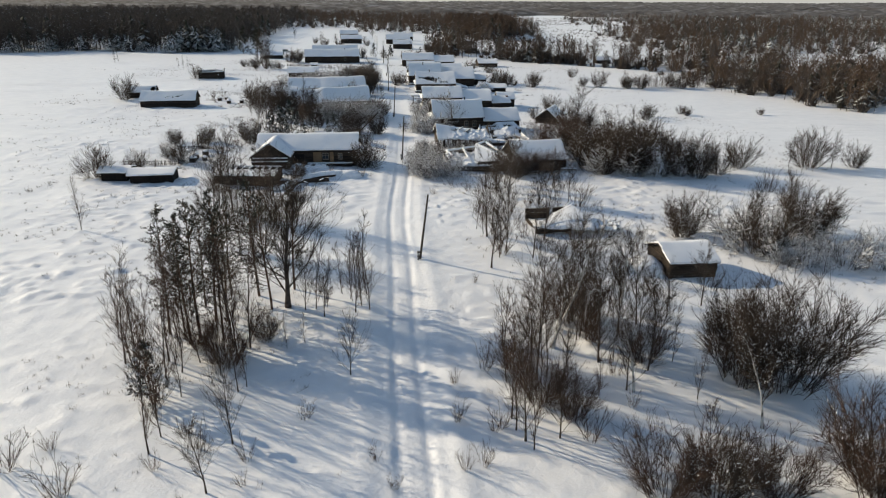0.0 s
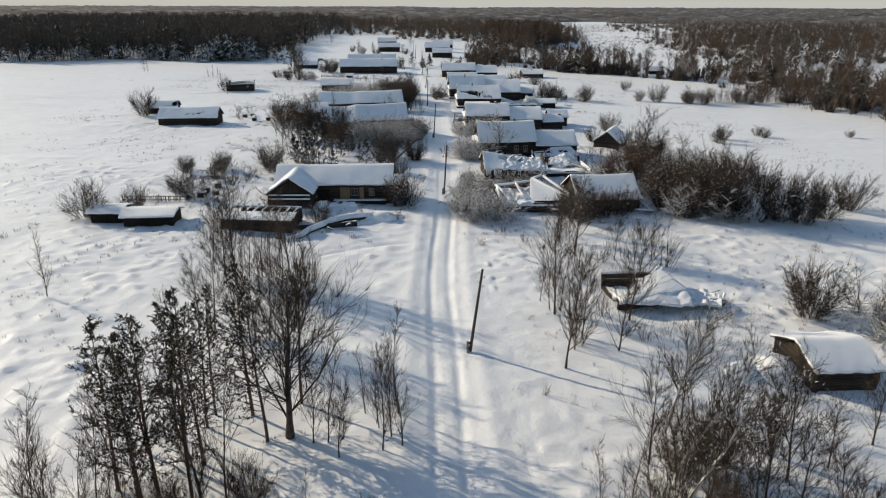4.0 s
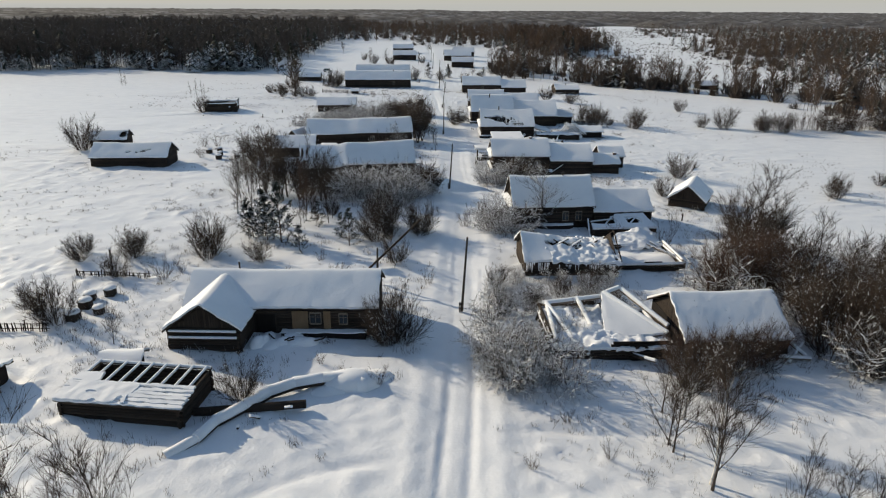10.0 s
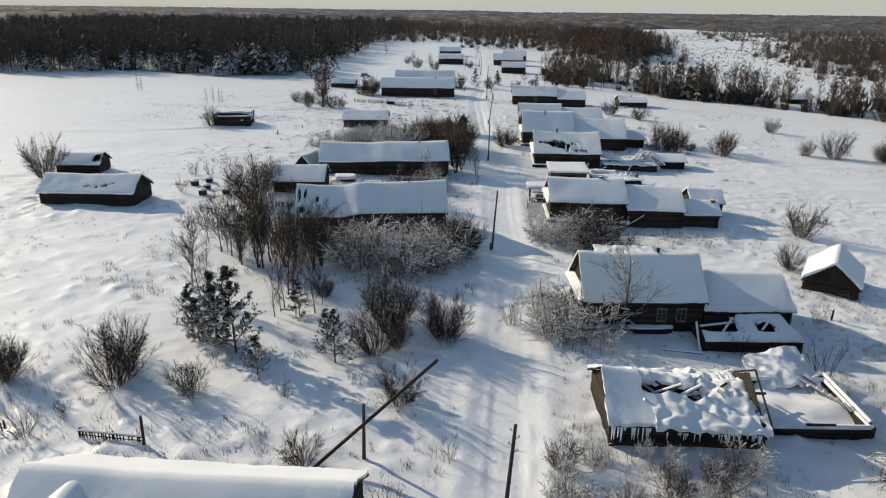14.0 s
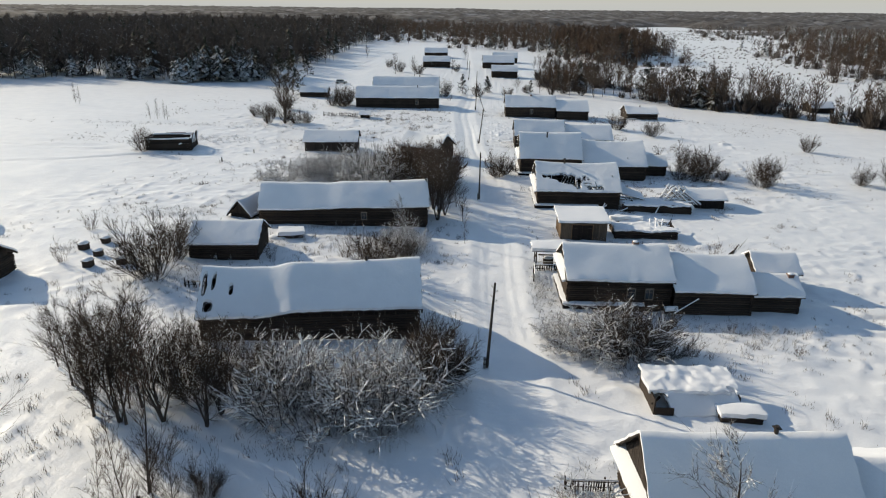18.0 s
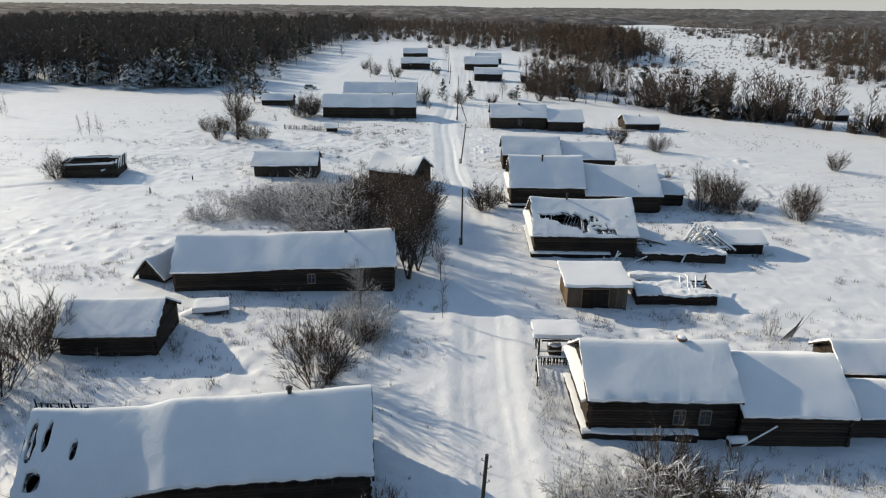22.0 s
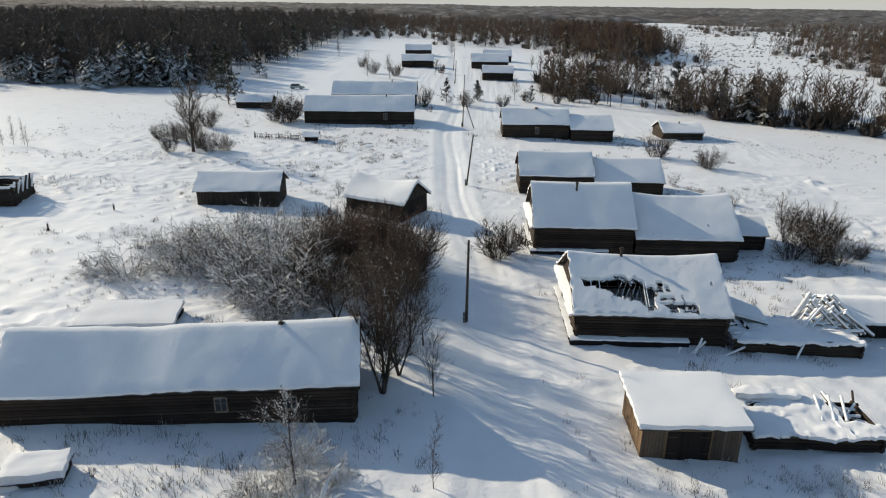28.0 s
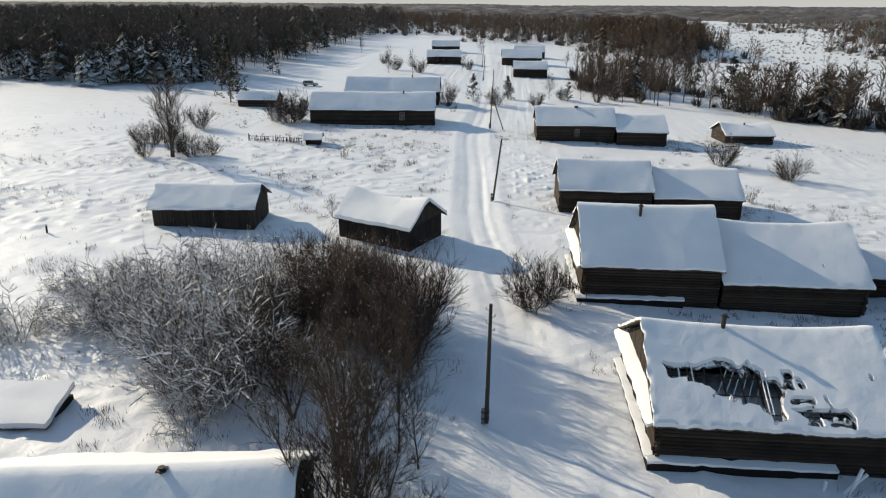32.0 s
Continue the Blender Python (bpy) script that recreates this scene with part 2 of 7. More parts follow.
def tubes(segments, sides):
    """Tapered tubes: rows of x0 y0 z0 x1 y1 z1 r0 r1."""
    s = np.asarray(segments, dtype=np.float64)
    a, b, r0, r1 = s[:, 0:3], s[:, 3:6], s[:, 6], s[:, 7]
    d = b - a
    d /= np.maximum(np.linalg.norm(d, axis=1), 1e-6)[:, None]
    ref = np.where(np.abs(d[:, 2:3]) > 0.9, np.array([[1.0, 0, 0]]), np.array([[0, 0, 1.0]]))
    u = np.cross(d, ref)
    u /= np.linalg.norm(u, axis=1)[:, None]
    w = np.cross(d, u)
    ang = np.arange(sides) * 2 * np.pi / sides
    ring = u[:, None, :] * np.cos(ang)[None, :, None] + w[:, None, :] * np.sin(ang)[None, :, None]
    v = np.concatenate([a[:, None, :] + ring * r0[:, None, None], b[:, None, :] + ring * r1[:, None, None]], axis=1)
    k = np.arange(sides)
    q = np.stack([k, (k + 1) % sides, (k + 1) % sides + sides, k + sides], axis=1)
    f = (np.arange(len(s)) * 2 * sides)[:, None, None] + q[None]
    return v.reshape(-1, 3), f.reshape(-1, 4)


def log_mesh(name, mat, sides=8):
    """A unit log along x with flat ends, 1 m long, 1 m across."""
    bm = bmesh.new()
    bmesh.ops.create_cone(bm, cap_ends=True, segments=sides, radius1=0.5, radius2=0.47, depth=1, matrix=pose(0, 0, 0, 0, 90, 0))
    for f in bm.faces:
        f.smooth = len(f.verts) == 4
    me = bpy.data.meshes.new(name)
    bm.to_mesh(me)
    bm.free()
    me.materials.append(mat)
    return me


LOG = log_mesh("log", M_LOG)
BEAM = log_mesh("beam", M_BEAM, 6)
DARKBEAM = log_mesh("rafter", M_LOG, 6)


def between(name, me, parent, a, b, r, label=""):
    """A log or beam from a to b, with radius r."""
    a, b = Vector(a), Vector(b)
    d = b - a
    q = d.to_track_quat('X', 'Z')
    ob = new(name, me)
    ob.parent = parent
    ob.matrix_basis = Matrix.LocRotScale((a + b) / 2, q, (d.length, 2 * r, 2 * r))
    return tagged(ob, label)


def snow_sheet(name, parent, base, nu, nv, du, dv, thick, seed, holes=(), mat=None, label="", edge=0.45, keep=None):
    """A layer of snow over a surface: base(u, v) gives its place; du, dv are the sheet's sizes in metres. Holes are (u0, u1, v0, v1) with ragged edges."""
    mat = mat or M_SNOW_SOFT
    us, vs = np.linspace(0, 1, nu + 1), np.linspace(0, 1, nv + 1)
    top, low, idx = [], [], {}
    for i, u in enumerate(us):
        for j, v in enumerate(vs):
            p = Vector(base(u, v))
            e = min(min(u, 1 - u) * du, min(v, 1 - v) * dv)
            k = min(1.0, e / edge)
            t = thick * (0.90 + 0.10 * math.sqrt(max(0.0, 1 - (1 - k) ** 2)))
            t *= 0.92 + 0.20 * noise.noise((p.x * 0.35 + seed, p.y * 0.35, seed * 1.7)) + 0.06 * noise.noise((p.x * 2 + seed, p.y * 2, 3.1))
            if e < 0.01:
                p = p + Vector((noise.noise((p.x * 1.5, p.y * 1.5, seed)) * 0.14 + noise.noise((p.x * 5, p.y * 5, seed)) * 0.06, noise.noise((p.x * 1.5, p.y * 1.5, seed + 9)) * 0.17 + noise.noise((p.x * 5, p.y * 5, seed + 9)) * 0.08, 0))
            idx[i, j] = len(top)
            top.append(p + Vector((0, 0, t)))
            low.append(p + Vector((0, 0, -0.02)))
    cells = set()
    for i in range(nu):
        for j in range(nv):
            u, v = (i + 0.5) / nu, (j + 0.5) / nv
            wob = 0.035 * noise.noise((u * 17 + seed, v * 17, 0.5)) + 0.02 * noise.noise((u * 60 + seed, v * 50, 1.5))
            wov = 0.05 * noise.noise((u * 15 + seed, v * 13, 4.5)) + 0.03 * noise.noise((u * 70 + seed, v * 45, 6.5))
            if any(h[0] < u + wob * min(1, 7 * (h[1] - h[0])) < h[1] and h[2] < v + wov * min(1, 5 * (h[3] - h[2])) < h[3] for h in holes):
                continue
            if keep and not keep(u, v):
                continue
            cells.add((i, j))
    rim = {}
    for i in range(nu + 1):
        for j in range(nv + 1):
            for di, dj, c0, c1 in ((1, 0, (i, j), (i, j - 1)), (0, 1, (i, j), (i - 1, j))):
                if i + di <= nu and j + dj <= nv and ((c0 in cells) != (c1 in cells)):
                    if (di and not 0 < j < nv) or (dj and not 0 < i < nu):
                        continue
                    p, q = idx[i, j], idx[i + di, j + dj]
                    rim.setdefault(p, []).append(q)
                    rim.setdefault(q, []).append(p)
    for _ in range(3):
        moved = {p: sum((top[q] for q in qs), Vector()) / len(qs) for p, qs in rim.items() if len(qs) > 1}
        for p, c in moved.items():
            shift = (c - top[p]) * 0.55
            top[p] = top[p] + shift
            low[p] = low[p] + shift
    n = len(top)
    faces = []
    for i, j in cells:
        a, b, c, d = idx[i, j], idx[i + 1, j], idx[i + 1, j + 1], idx[i, j + 1]
        faces.append((a, b, c, d))
        for (di, dj), (p, q) in (((0, -1), (a, b)), ((1, 0), (b, c)), ((0, 1), (c, d)), ((-1, 0), (d, a))):
            if (i + di, j + dj) not in cells:
                faces.append((p + 2 * n, p + n, q + n, q + 2 * n))
    me = mesh_from(name, top + low + top, faces, mat, True)
    return part(name, me, parent, None, label)


def plank_wall(name, parent, x0, x1, y, z0, top, mat, step=0.2, thick=0.05, along='x', label="", pieces=False):
    """Upright planks side by side, each with a gap; top(x) gives the height of each. pieces: each plank a part of its own on a dark backing."""
    bm = bmesh.new()
    n = max(1, int((x1 - x0) / step))
    rnd = random.Random(int(abs(x0 * 31 + y * 17) * 10))
    planks = []
    for i in range(n):
        a, b = x0 + (x1 - x0) * i / n, x0 + (x1 - x0) * (i + 1) / n - 0.02
        h = top((a + b) / 2)
        if h - z0 < 0.08:
            continue
        o = rnd.uniform(-0.012, 0.012)
        zb = z0 + rnd.uniform(0, 0.03)
        t = 0.012 if pieces else thick / 2
        if along == 'x':
            box(bm, a, b + 0.02, y - t + o * (not pieces), y + t + o * (not pieces), zb, h - 0.03)
            planks.append(((a + b) / 2, y + o, (zb + h) / 2, b - a, thick, h - zb))
        else:
            box(bm, y - t + o * (not pieces), y + t + o * (not pieces), a, b + 0.02, zb, h - 0.03)
            planks.append((y + o, (a + b) / 2, (zb + h) / 2, thick, b - a, h - zb))
    if pieces:
        bmesh.ops.remove_doubles(bm, verts=bm.verts, dist=0.001)
    w = part(name, (bm, M_DARK if pieces else mat), parent, None, label)
    if pieces:
        me = PLANKS.get(mat.name)
        if me is None:
            bq = bmesh.new()
            bmesh.ops.create_cube(bq, size=1)
            me = PLANKS[mat.name] = bpy.data.meshes.new("plank")
            bq.to_mesh(me)
            bq.free()
            me.materials.append(mat)
        for px_, py_, pz_, sx_, sy_, sz_ in planks:
            ob = new("plank", me)
            ob.parent = w
            ob.matrix_basis = Matrix.LocRotScale((px_, py_, pz_), Euler((rnd.uniform(-.006, .006), rnd.uniform(-.006, .006), 0)), (sx_, sy_, sz_))
    return w


PLANKS = {}


def log_wall(parent, a, b, h, seed=0, r=0.125, keep=None, core=True, name="wall"):
    """A wall of stacked logs from a to b (2D), h high. keep(k, n) gives the stretch of each log that still stands."""
    a, b = Vector((*a, 0)), Vector((*b, 0))
    d = b - a
    ang = math.atan2(d.y, d.x)
    ln = d.length
    bm = bmesh.new()
    if core:
        box(bm, 0.05, ln - 0.05, -0.05, 0.05, -0.5, h - 0.05)
    else:
        box(bm, 0.05, ln - 0.05, -0.05, 0.05, -0.5, 0.2)
    w = part(name, (bm, M_DARK), parent, Matrix.Translation(a) @ pose(0, 0, 0, 0, 0, math.degrees(ang)))
    n = int(h / (r * 1.85))
    rnd = random.Random(seed)
    for k in range(n):
        u0, u1 = (0.0, 1.0) if keep is None else keep(k, n)
        if u1 - u0 < 0.04:
            continue
        z = r + k * h / n
        e = 0.22 + rnd.uniform(-0.06, 0.08)
        o = rnd.uniform(-0.02, 0.02)
        between("log", LOG, w, (u0 * ln - (e if u0 <= 0 else 0), o, z), (u1 * ln + (e if u1 >= 1 else 0), o + rnd.uniform(-.02, .02), z + rnd.uniform(-.015, .015)), r * rnd.uniform(0.94, 1.06))
    return w


def window(parent, m, w=0.85, h=1.1, boarded=False):
    """A window with its casing; local y points out of the wall."""
    f = part("window", boxed(M_TRIM, (-w / 2 - 0.07, -w / 2, -0.03, 0.09, -h / 2 - 0.1, h / 2 + 0.1), (w / 2, w / 2 + 0.07, -0.03, 0.09, -h / 2 - 0.1, h / 2 + 0.1),
                             (-w / 2, w / 2, -0.03, 0.09, h / 2, h / 2 + 0.14), (-w / 2, w / 2, -0.03, 0.11, -h / 2 - 0.12, -h / 2)), parent, m, "weathered wooden window casing")
    if boarded:
        part("boarding", boxed(M_PLANK, *[(-w / 2 + i * w / 4, -w / 2 + (i + 1) * w / 4 - 0.015, 0.0, 0.04, -h / 2, h / 2) for i in range(4)]), f)
    else:
        part("pane", boxed(M_GLASS, (-w / 2, w / 2, 0.0, 0.012, -h / 2, h / 2)), f)
        part("glazing_bar", boxed(M_TRIM, (-0.025, 0.025, 0.015, 0.05, -h / 2, h / 2), (-w / 2, -0.025, 0.015, 0.05, h * 0.12, h * 0.12 + 0.04), (0.025, w / 2, 0.015, 0.05, h * 0.12, h * 0.12 + 0.04)), f)
    return f


def house(name, label, x0, x1, yf, yr, he, hr, turn=0.0, logs=True, windows=(), holes=(), chimneys=(), pent=False, plinth=False,
          snow=0.25, sag=0.12, over=0.45, ends="lr", wall_mat=None, category="house", group="village houses", seed=1, door=None, cut=None, res=0.36, frame_left=True, step=None):
    """A gabled house whose ridge runs along x. x0, x1: the roof's ends; yf: the front eave, yr: the ridge; he, hr: heights of eave and ridge."""
    cx, g = (x0 + x1) / 2, gz((x0 + x1) / 2, yf + 0.5)
    ln, hw = (x1 - x0), yr - yf
    root = thing(name, pose(cx, yr, g, 0, 0, turn), label, category, group)
    hl, ww = ln / 2 - 0.4, hw - over           # half length of the walls, half width of the walls
    slope = (hr - he) / hw
    hwall = he + slope * over - 0.1
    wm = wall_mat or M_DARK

    def roof_at(u, v):
        x = -ln / 2 + u * ln
        y = -hw + v * 2 * hw
        z = hr - 0.02 - slope * math.sqrt(y * y + 0.02) + slope * 0.14
        z -= sag * math.sin(math.pi * u) * (1 - abs(2 * v - 1)) + 0.10 * noise.noise((x * 0.22 + seed, y * 0.3, seed)) + 0.03 * noise.noise((x * 0.9 + seed, y * 0.9, seed))
        if step:
            z += step[1] * (float(smooth(step[0] - 0.06, step[0] + 0.06, u)) - 0.3)
        return (x, y, z)
    # walls
    if logs:
        log_wall(root, (-hl, -ww), (hl, -ww), hwall, seed)
        if "l" in ends:
            log_wall(root, (-hl, -ww), (-hl, ww), hwall, seed + 1)
        else:
            part("wall", boxed(wm, (-hl - 0.06, -hl + 0.06, -ww, ww, -0.5, hwall)), root)
        if "r" in ends:
            log_wall(root, (hl, -ww), (hl, ww), hwall, seed + 2)
        else:
            part("wall", boxed(wm, (hl - 0.06, hl + 0.06, -ww, ww, -0.5, hwall)), root)
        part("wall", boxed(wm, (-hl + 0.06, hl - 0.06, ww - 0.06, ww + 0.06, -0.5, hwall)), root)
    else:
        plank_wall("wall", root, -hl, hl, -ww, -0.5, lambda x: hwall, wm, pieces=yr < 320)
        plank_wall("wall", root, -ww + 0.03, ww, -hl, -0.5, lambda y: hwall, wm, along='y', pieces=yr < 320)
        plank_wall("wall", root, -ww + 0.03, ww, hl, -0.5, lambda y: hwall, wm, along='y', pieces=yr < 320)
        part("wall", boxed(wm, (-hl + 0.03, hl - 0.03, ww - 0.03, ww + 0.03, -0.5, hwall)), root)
    if not holes:
        part("attic_floor", boxed(M_DARK, (-hl + 0.1, hl - 0.1, -ww + 0.1, ww - 0.1, hwall - 0.15, hwall - 0.08)), root)
    else:
        # The near-black floor lies lower where the roof has holes.
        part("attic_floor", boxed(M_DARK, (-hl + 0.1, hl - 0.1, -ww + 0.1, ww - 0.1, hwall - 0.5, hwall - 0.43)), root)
        snow_sheet("snow_drift", root, lambda u, v: (-hl + 0.3 + u * (2 * hl - 0.6), -ww + 0.3 + v * ww, hwall - 0.42 + 0.5 * max(0, noise.noise((u * 4, v * 3, seed)))), 14, 8, 2 * hl, ww, 0.25, seed + 5)
        for k in range(int(ln / 0.95) if frame_left else 3):
            x = -ln / 2 + 0.4 + k * 0.95
            low_by = (0.35 * step[1] if step else 0) + sag * math.sin(math.pi * (x + ln / 2) / ln)
            between("rafter", DARKBEAM, root, (x, -hw + 0.1, he - 0.12), (x, 0, hr - 0.2 - low_by), 0.06)
        for k in range(1, 6 if frame_left and not step else 1):
            y = -hw + k * hw / 6
            between("batten", DARKBEAM, root, (-ln / 2 + 0.2, y, he - 0.05 + (hr - he - sag) * k / 6), (ln / 2 - 0.2, y, he - 0.05 + (hr - he - sag) * k / 6), 0.035)
    for sx in (-1, 1):
        plank_wall("gable", root, -ww, ww, sx * (hl - 0.02), hwall - 0.05, lambda y: hr - 0.22 - slope * abs(y), M_PLANK if wm is M_DARK else wm, along='y', pieces=yr < 225)
    # roof deck and snow
    nu, nv = max(8, int(ln / res)), max(10, 2 * int(hw / res))
    deck = snow_sheet("roof", root, lambda u, v: (lambda p: (p[0], p[1], p[2] - 0.07))(roof_at(u, v)), nu, nv, ln, 2 * hw, 0.07, seed, holes, M_ROOF, "board roof", 0.01, cut)
    snow_sheet("snow_cover", root, roof_at, nu, nv, ln, 2 * hw, snow, seed, [(h[0] - min(.012, .2 * (h[1] - h[0])), h[1] + min(.012, .2 * (h[1] - h[0])), h[2] - min(.02, .2 * (h[3] - h[2])), h[3] + min(.02, .2 * (h[3] - h[2]))) for h in holes], M_SNOW_SOFT, "thick smooth snow on the roof", 0.22, cut)
    for sx in (-1, 1):
        for sy in (-1, 1):
            p0, p1 = (sx * (ln / 2 - 0.03), sy * (hw - 0.02), he - 0.03), (sx * (ln / 2 - 0.03), 0.0, hr + 0.0)
            between("bargeboard", DARKBEAM, root, p0, p1, 0.08)
    if pent:
        snow_sheet("pent_roof", root, lambda u, v: (-hl - 0.75 + u * 0.8, -ww - 0.2 + v * 2 * (ww + 0.2), hwall - 0.35 + u * 0.42), 4, 14, 0.8, 2 * ww, 0.22, seed + 8, (), None, "snow-covered pent roof under the gable", 0.3)
    if plinth:
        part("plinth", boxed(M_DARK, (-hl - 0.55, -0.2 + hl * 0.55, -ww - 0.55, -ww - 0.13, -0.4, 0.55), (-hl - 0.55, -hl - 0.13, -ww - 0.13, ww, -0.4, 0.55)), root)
        snow_sheet("plinth_snow", root, lambda u, v: (-hl - 0.6 + u * (1.55 * hl + 0.4), -ww - 0.6 + v * 0.46, 0.56 + v * 0.1), 20, 3, 1.5 * hl, 0.46, 0.16, seed + 3, (), None, "", 0.2)
        snow_sheet("plinth_snow", root, lambda u, v: (-hl - 0.6 + u * 0.46, -ww - 0.1 + v * 2 * ww, 0.56 + u * 0.1), 3, 16, 0.46, 2 * ww, 0.16, seed + 4, (), None, "", 0.2)
    for k, (u, z, w, h) in enumerate(windows):
        window(root, pose(-hl + u * 2 * hl, -ww - 0.10, z, 0, 0, 180), w, h)
    if door:
        u, w, h = door
        xx = -hl + u * 2 * hl
        d = plank_wall("door", root, xx - w / 2, xx + w / 2, -ww - 0.15, -0.1, lambda x: h, M_DARK, 0.18, 0.05, pieces=True)
        part("door_frame", boxed(M_PLANK, (xx - w / 2 - 0.1, xx - w / 2, -ww - 0.17, -ww - 0.02, -0.1, h + 0.1), (xx + w / 2, xx + w / 2 + 0.1, -ww - 0.17, -ww - 0.02, -0.1, h + 0.1), (xx - w / 2, xx + w / 2, -ww - 0.17, -ww - 0.02, h, h + 0.1)), root)
    for k, (u, v, h, kind) in enumerate(chimneys):
        p = roof_at(u, v)
        if kind == "pipe":
            c = part("chimney", mesh_pipe(0.13, h + 0.5), root, pose(p[0], p[1], p[2] - 0.2), "dark metal stove pipe")
            part("cap", boxed(M_IRON, (-0.2, 0.2, -0.2, 0.2, h + 0.36, h + 0.4)), c)
        else:
            c = part("chimney", boxed(M_BRICK, (-0.28, 0.28, -0.28, 0.28, -0.4, h), (-0.33, 0.33, -0.33, 0.33, h, h + 0.12), bevel=0.015), root, pose(p[0], p[1], p[2]), "brick chimney")
            part("snow_cap", snow_lump(0.33, 0.12), c, pose(0, 0, h + 0.12))
    return root


def mesh_pipe(r, h):
    bm = bmesh.new()
    bmesh.ops.create_cone(bm, cap_ends=True, segments=10, radius1=r, radius2=r, depth=h, matrix=Matrix.Translation((0, 0, h / 2)))
    return (bm, M_IRON)


def snow_lump(r, h, stretch=(1, 1)):
    """A low rounded cap of snow."""
    bm = bmesh.new()
    bmesh.ops.create_icosphere(bm, subdivisions=2, radius=1)
    for v in bm.verts:
        v.co.z = max(v.co.z, -0.15)
        k = 1 + 0.12 * noise.noise(v.co * 1.7 + Vector((r * 9, h * 7, 0)))
        v.co = Vector((v.co.x * r * stretch[0] * k, v.co.y * r * stretch[1] * k, v.co.z * h * k))
    for f in bm.faces:
        f.smooth = True
    return (bm, M_SNOW_SOFT)


# ---- ground ----
def smooth(a, b, x):
    t = np.clip((x - a) / (b - a), 0, 1)
    return t * t * (3 - 2 * t)


def lattice_noise(x, y, seed):
    """Smooth value noise on a unit lattice, for arrays."""
    def h(i, j):
        k = np.sin(i * 127.1 + j * 311.7 + seed * 74.7) * 43758.5453
        return k - np.floor(k)
    i, j = np.floor(x), np.floor(y)
    u, v = x - i, y - j
    u, v = u * u * (3 - 2 * u), v * v * (3 - 2 * v)
    return (h(i, j) * (1 - u) + h(i + 1, j) * u) * (1 - v) + (h(i, j + 1) * (1 - u) + h(i + 1, j + 1) * u) * v - 0.5


ROAD = ((-60, -1.0), (8, -1.05), (18, -1.15), (36, -1.4), (50, -1.4), (62, -0.6), (75, -0.2), (97, 0.5), (112, 1.2), (136, 1.1), (150, -0.1), (172, 0.1), (196, 0.0), (208, -0.6), (221, -4.2), (251, -6.0), (282, -8.0), (321, -6.8), (439, -11), (602, -17), (900, -25))
RY, RX = np.array([r[0] for r in ROAD]), np.array([r[1] for r in ROAD])


def road_x(y):
    return sum(np.interp(y + d, RY, RX) for d in (-8, -4, 0, 4, 8)) / 5


def ground_height(x, y):
    z = (0.15 - 1.9 / (1 + np.exp(-(y - 150) / 45))) - 2.6 * np.tanh(x / 100)
    far = 1 - smooth(300, 700, np.hypot(x, y - 120))
    d = x - road_x(y)
    off = smooth(2.0, 7, np.abs(d))
    rough = 0.45 + 0.9 * smooth(-0.2, 0.35, lattice_noise(x / 19 + 3, y / 13, 11))
    tuft = np.maximum(0, lattice_noise(x / 0.85, y / 0.8, 9) - 0.16) * 0.6 + np.maximum(0, lattice_noise(x / 1.9 + 7, y / 1.6, 10) - 0.2) * 0.45
    z = z + far * (0.34 * lattice_noise(x / 14, y / 14, 1) + off * (0.20 * lattice_noise(x / 5.5 + y / 17, y / 3.4, 2) + rough * (0.13 * lattice_noise(x / 1.9, y / 1.1, 3) + tuft)) + 0.07 * lattice_noise(x / 0.95, y / 0.9, 4))
    # the track: a shallow trough with two wheel ruts
    trough = -0.18 * np.exp(-(d / 2.1) ** 2) + 0.13 * np.exp(-((np.abs(d) - 3.1) / 0.8) ** 2)
    deep = 0.20 - 0.15 * smooth(62, 95, y) + 0.13 * smooth(200, 228, y)
    ruts = -deep * np.exp(-((np.abs(d + 0.12 * np.sin(y / 7)) - 0.95) / 0.36) ** 2) * (0.75 + 0.6 * lattice_noise(y / 9, y / 9 + 3, 7))
    berm = 0.06 * np.exp(-((np.abs(d) - 1.6) / 0.22) ** 2) * smooth(-0.25, 0.3, lattice_noise(x / 3, y / 2.2, 14))
    z = z + np.where(np.abs(d) < 8, trough + ruts + berm, 0) * (0.8 + 0.5 * lattice_noise(x / 6, y / 6, 8))
    # a trodden path across the street, and a sledge track in the field
    foot = np.abs(y - 62.3 - 0.30 * x + 0.012 * x * x - 0.4 * np.sin(x / 2.3))
    z = z - 0.20 * np.exp(-(foot / 0.42) ** 2) * ((x > -20) & (x < 17)) * off
    sled = np.abs(y - 204 - 0.42 * (x + 83) - 0.8 * np.sin(x / 6))
    z = z - 0.26 * np.exp(-(sled / 0.6) ** 2) * ((x > -140) & (x < -60))
    # valley flats and low hills far off
    z = z + smooth(900, 4000, y) * 6 * (lattice_noise(x / 900, y / 900, 5) + 0.3)
    return z


def axis(lo, dense0, dense1, hi, step, grow=1.10):
    mid = list(np.arange(dense0, dense1, step))
    s, right = step, [mid[-1]]
    while right[-1] < hi:
        s *= grow
        right.append(right[-1] + s)
    s, left = step, [mid[0]]
    while left[-1] > lo:
        s *= grow
        left.append(left[-1] - s)
    return np.array(left[:0:-1] + mid + right[1:])


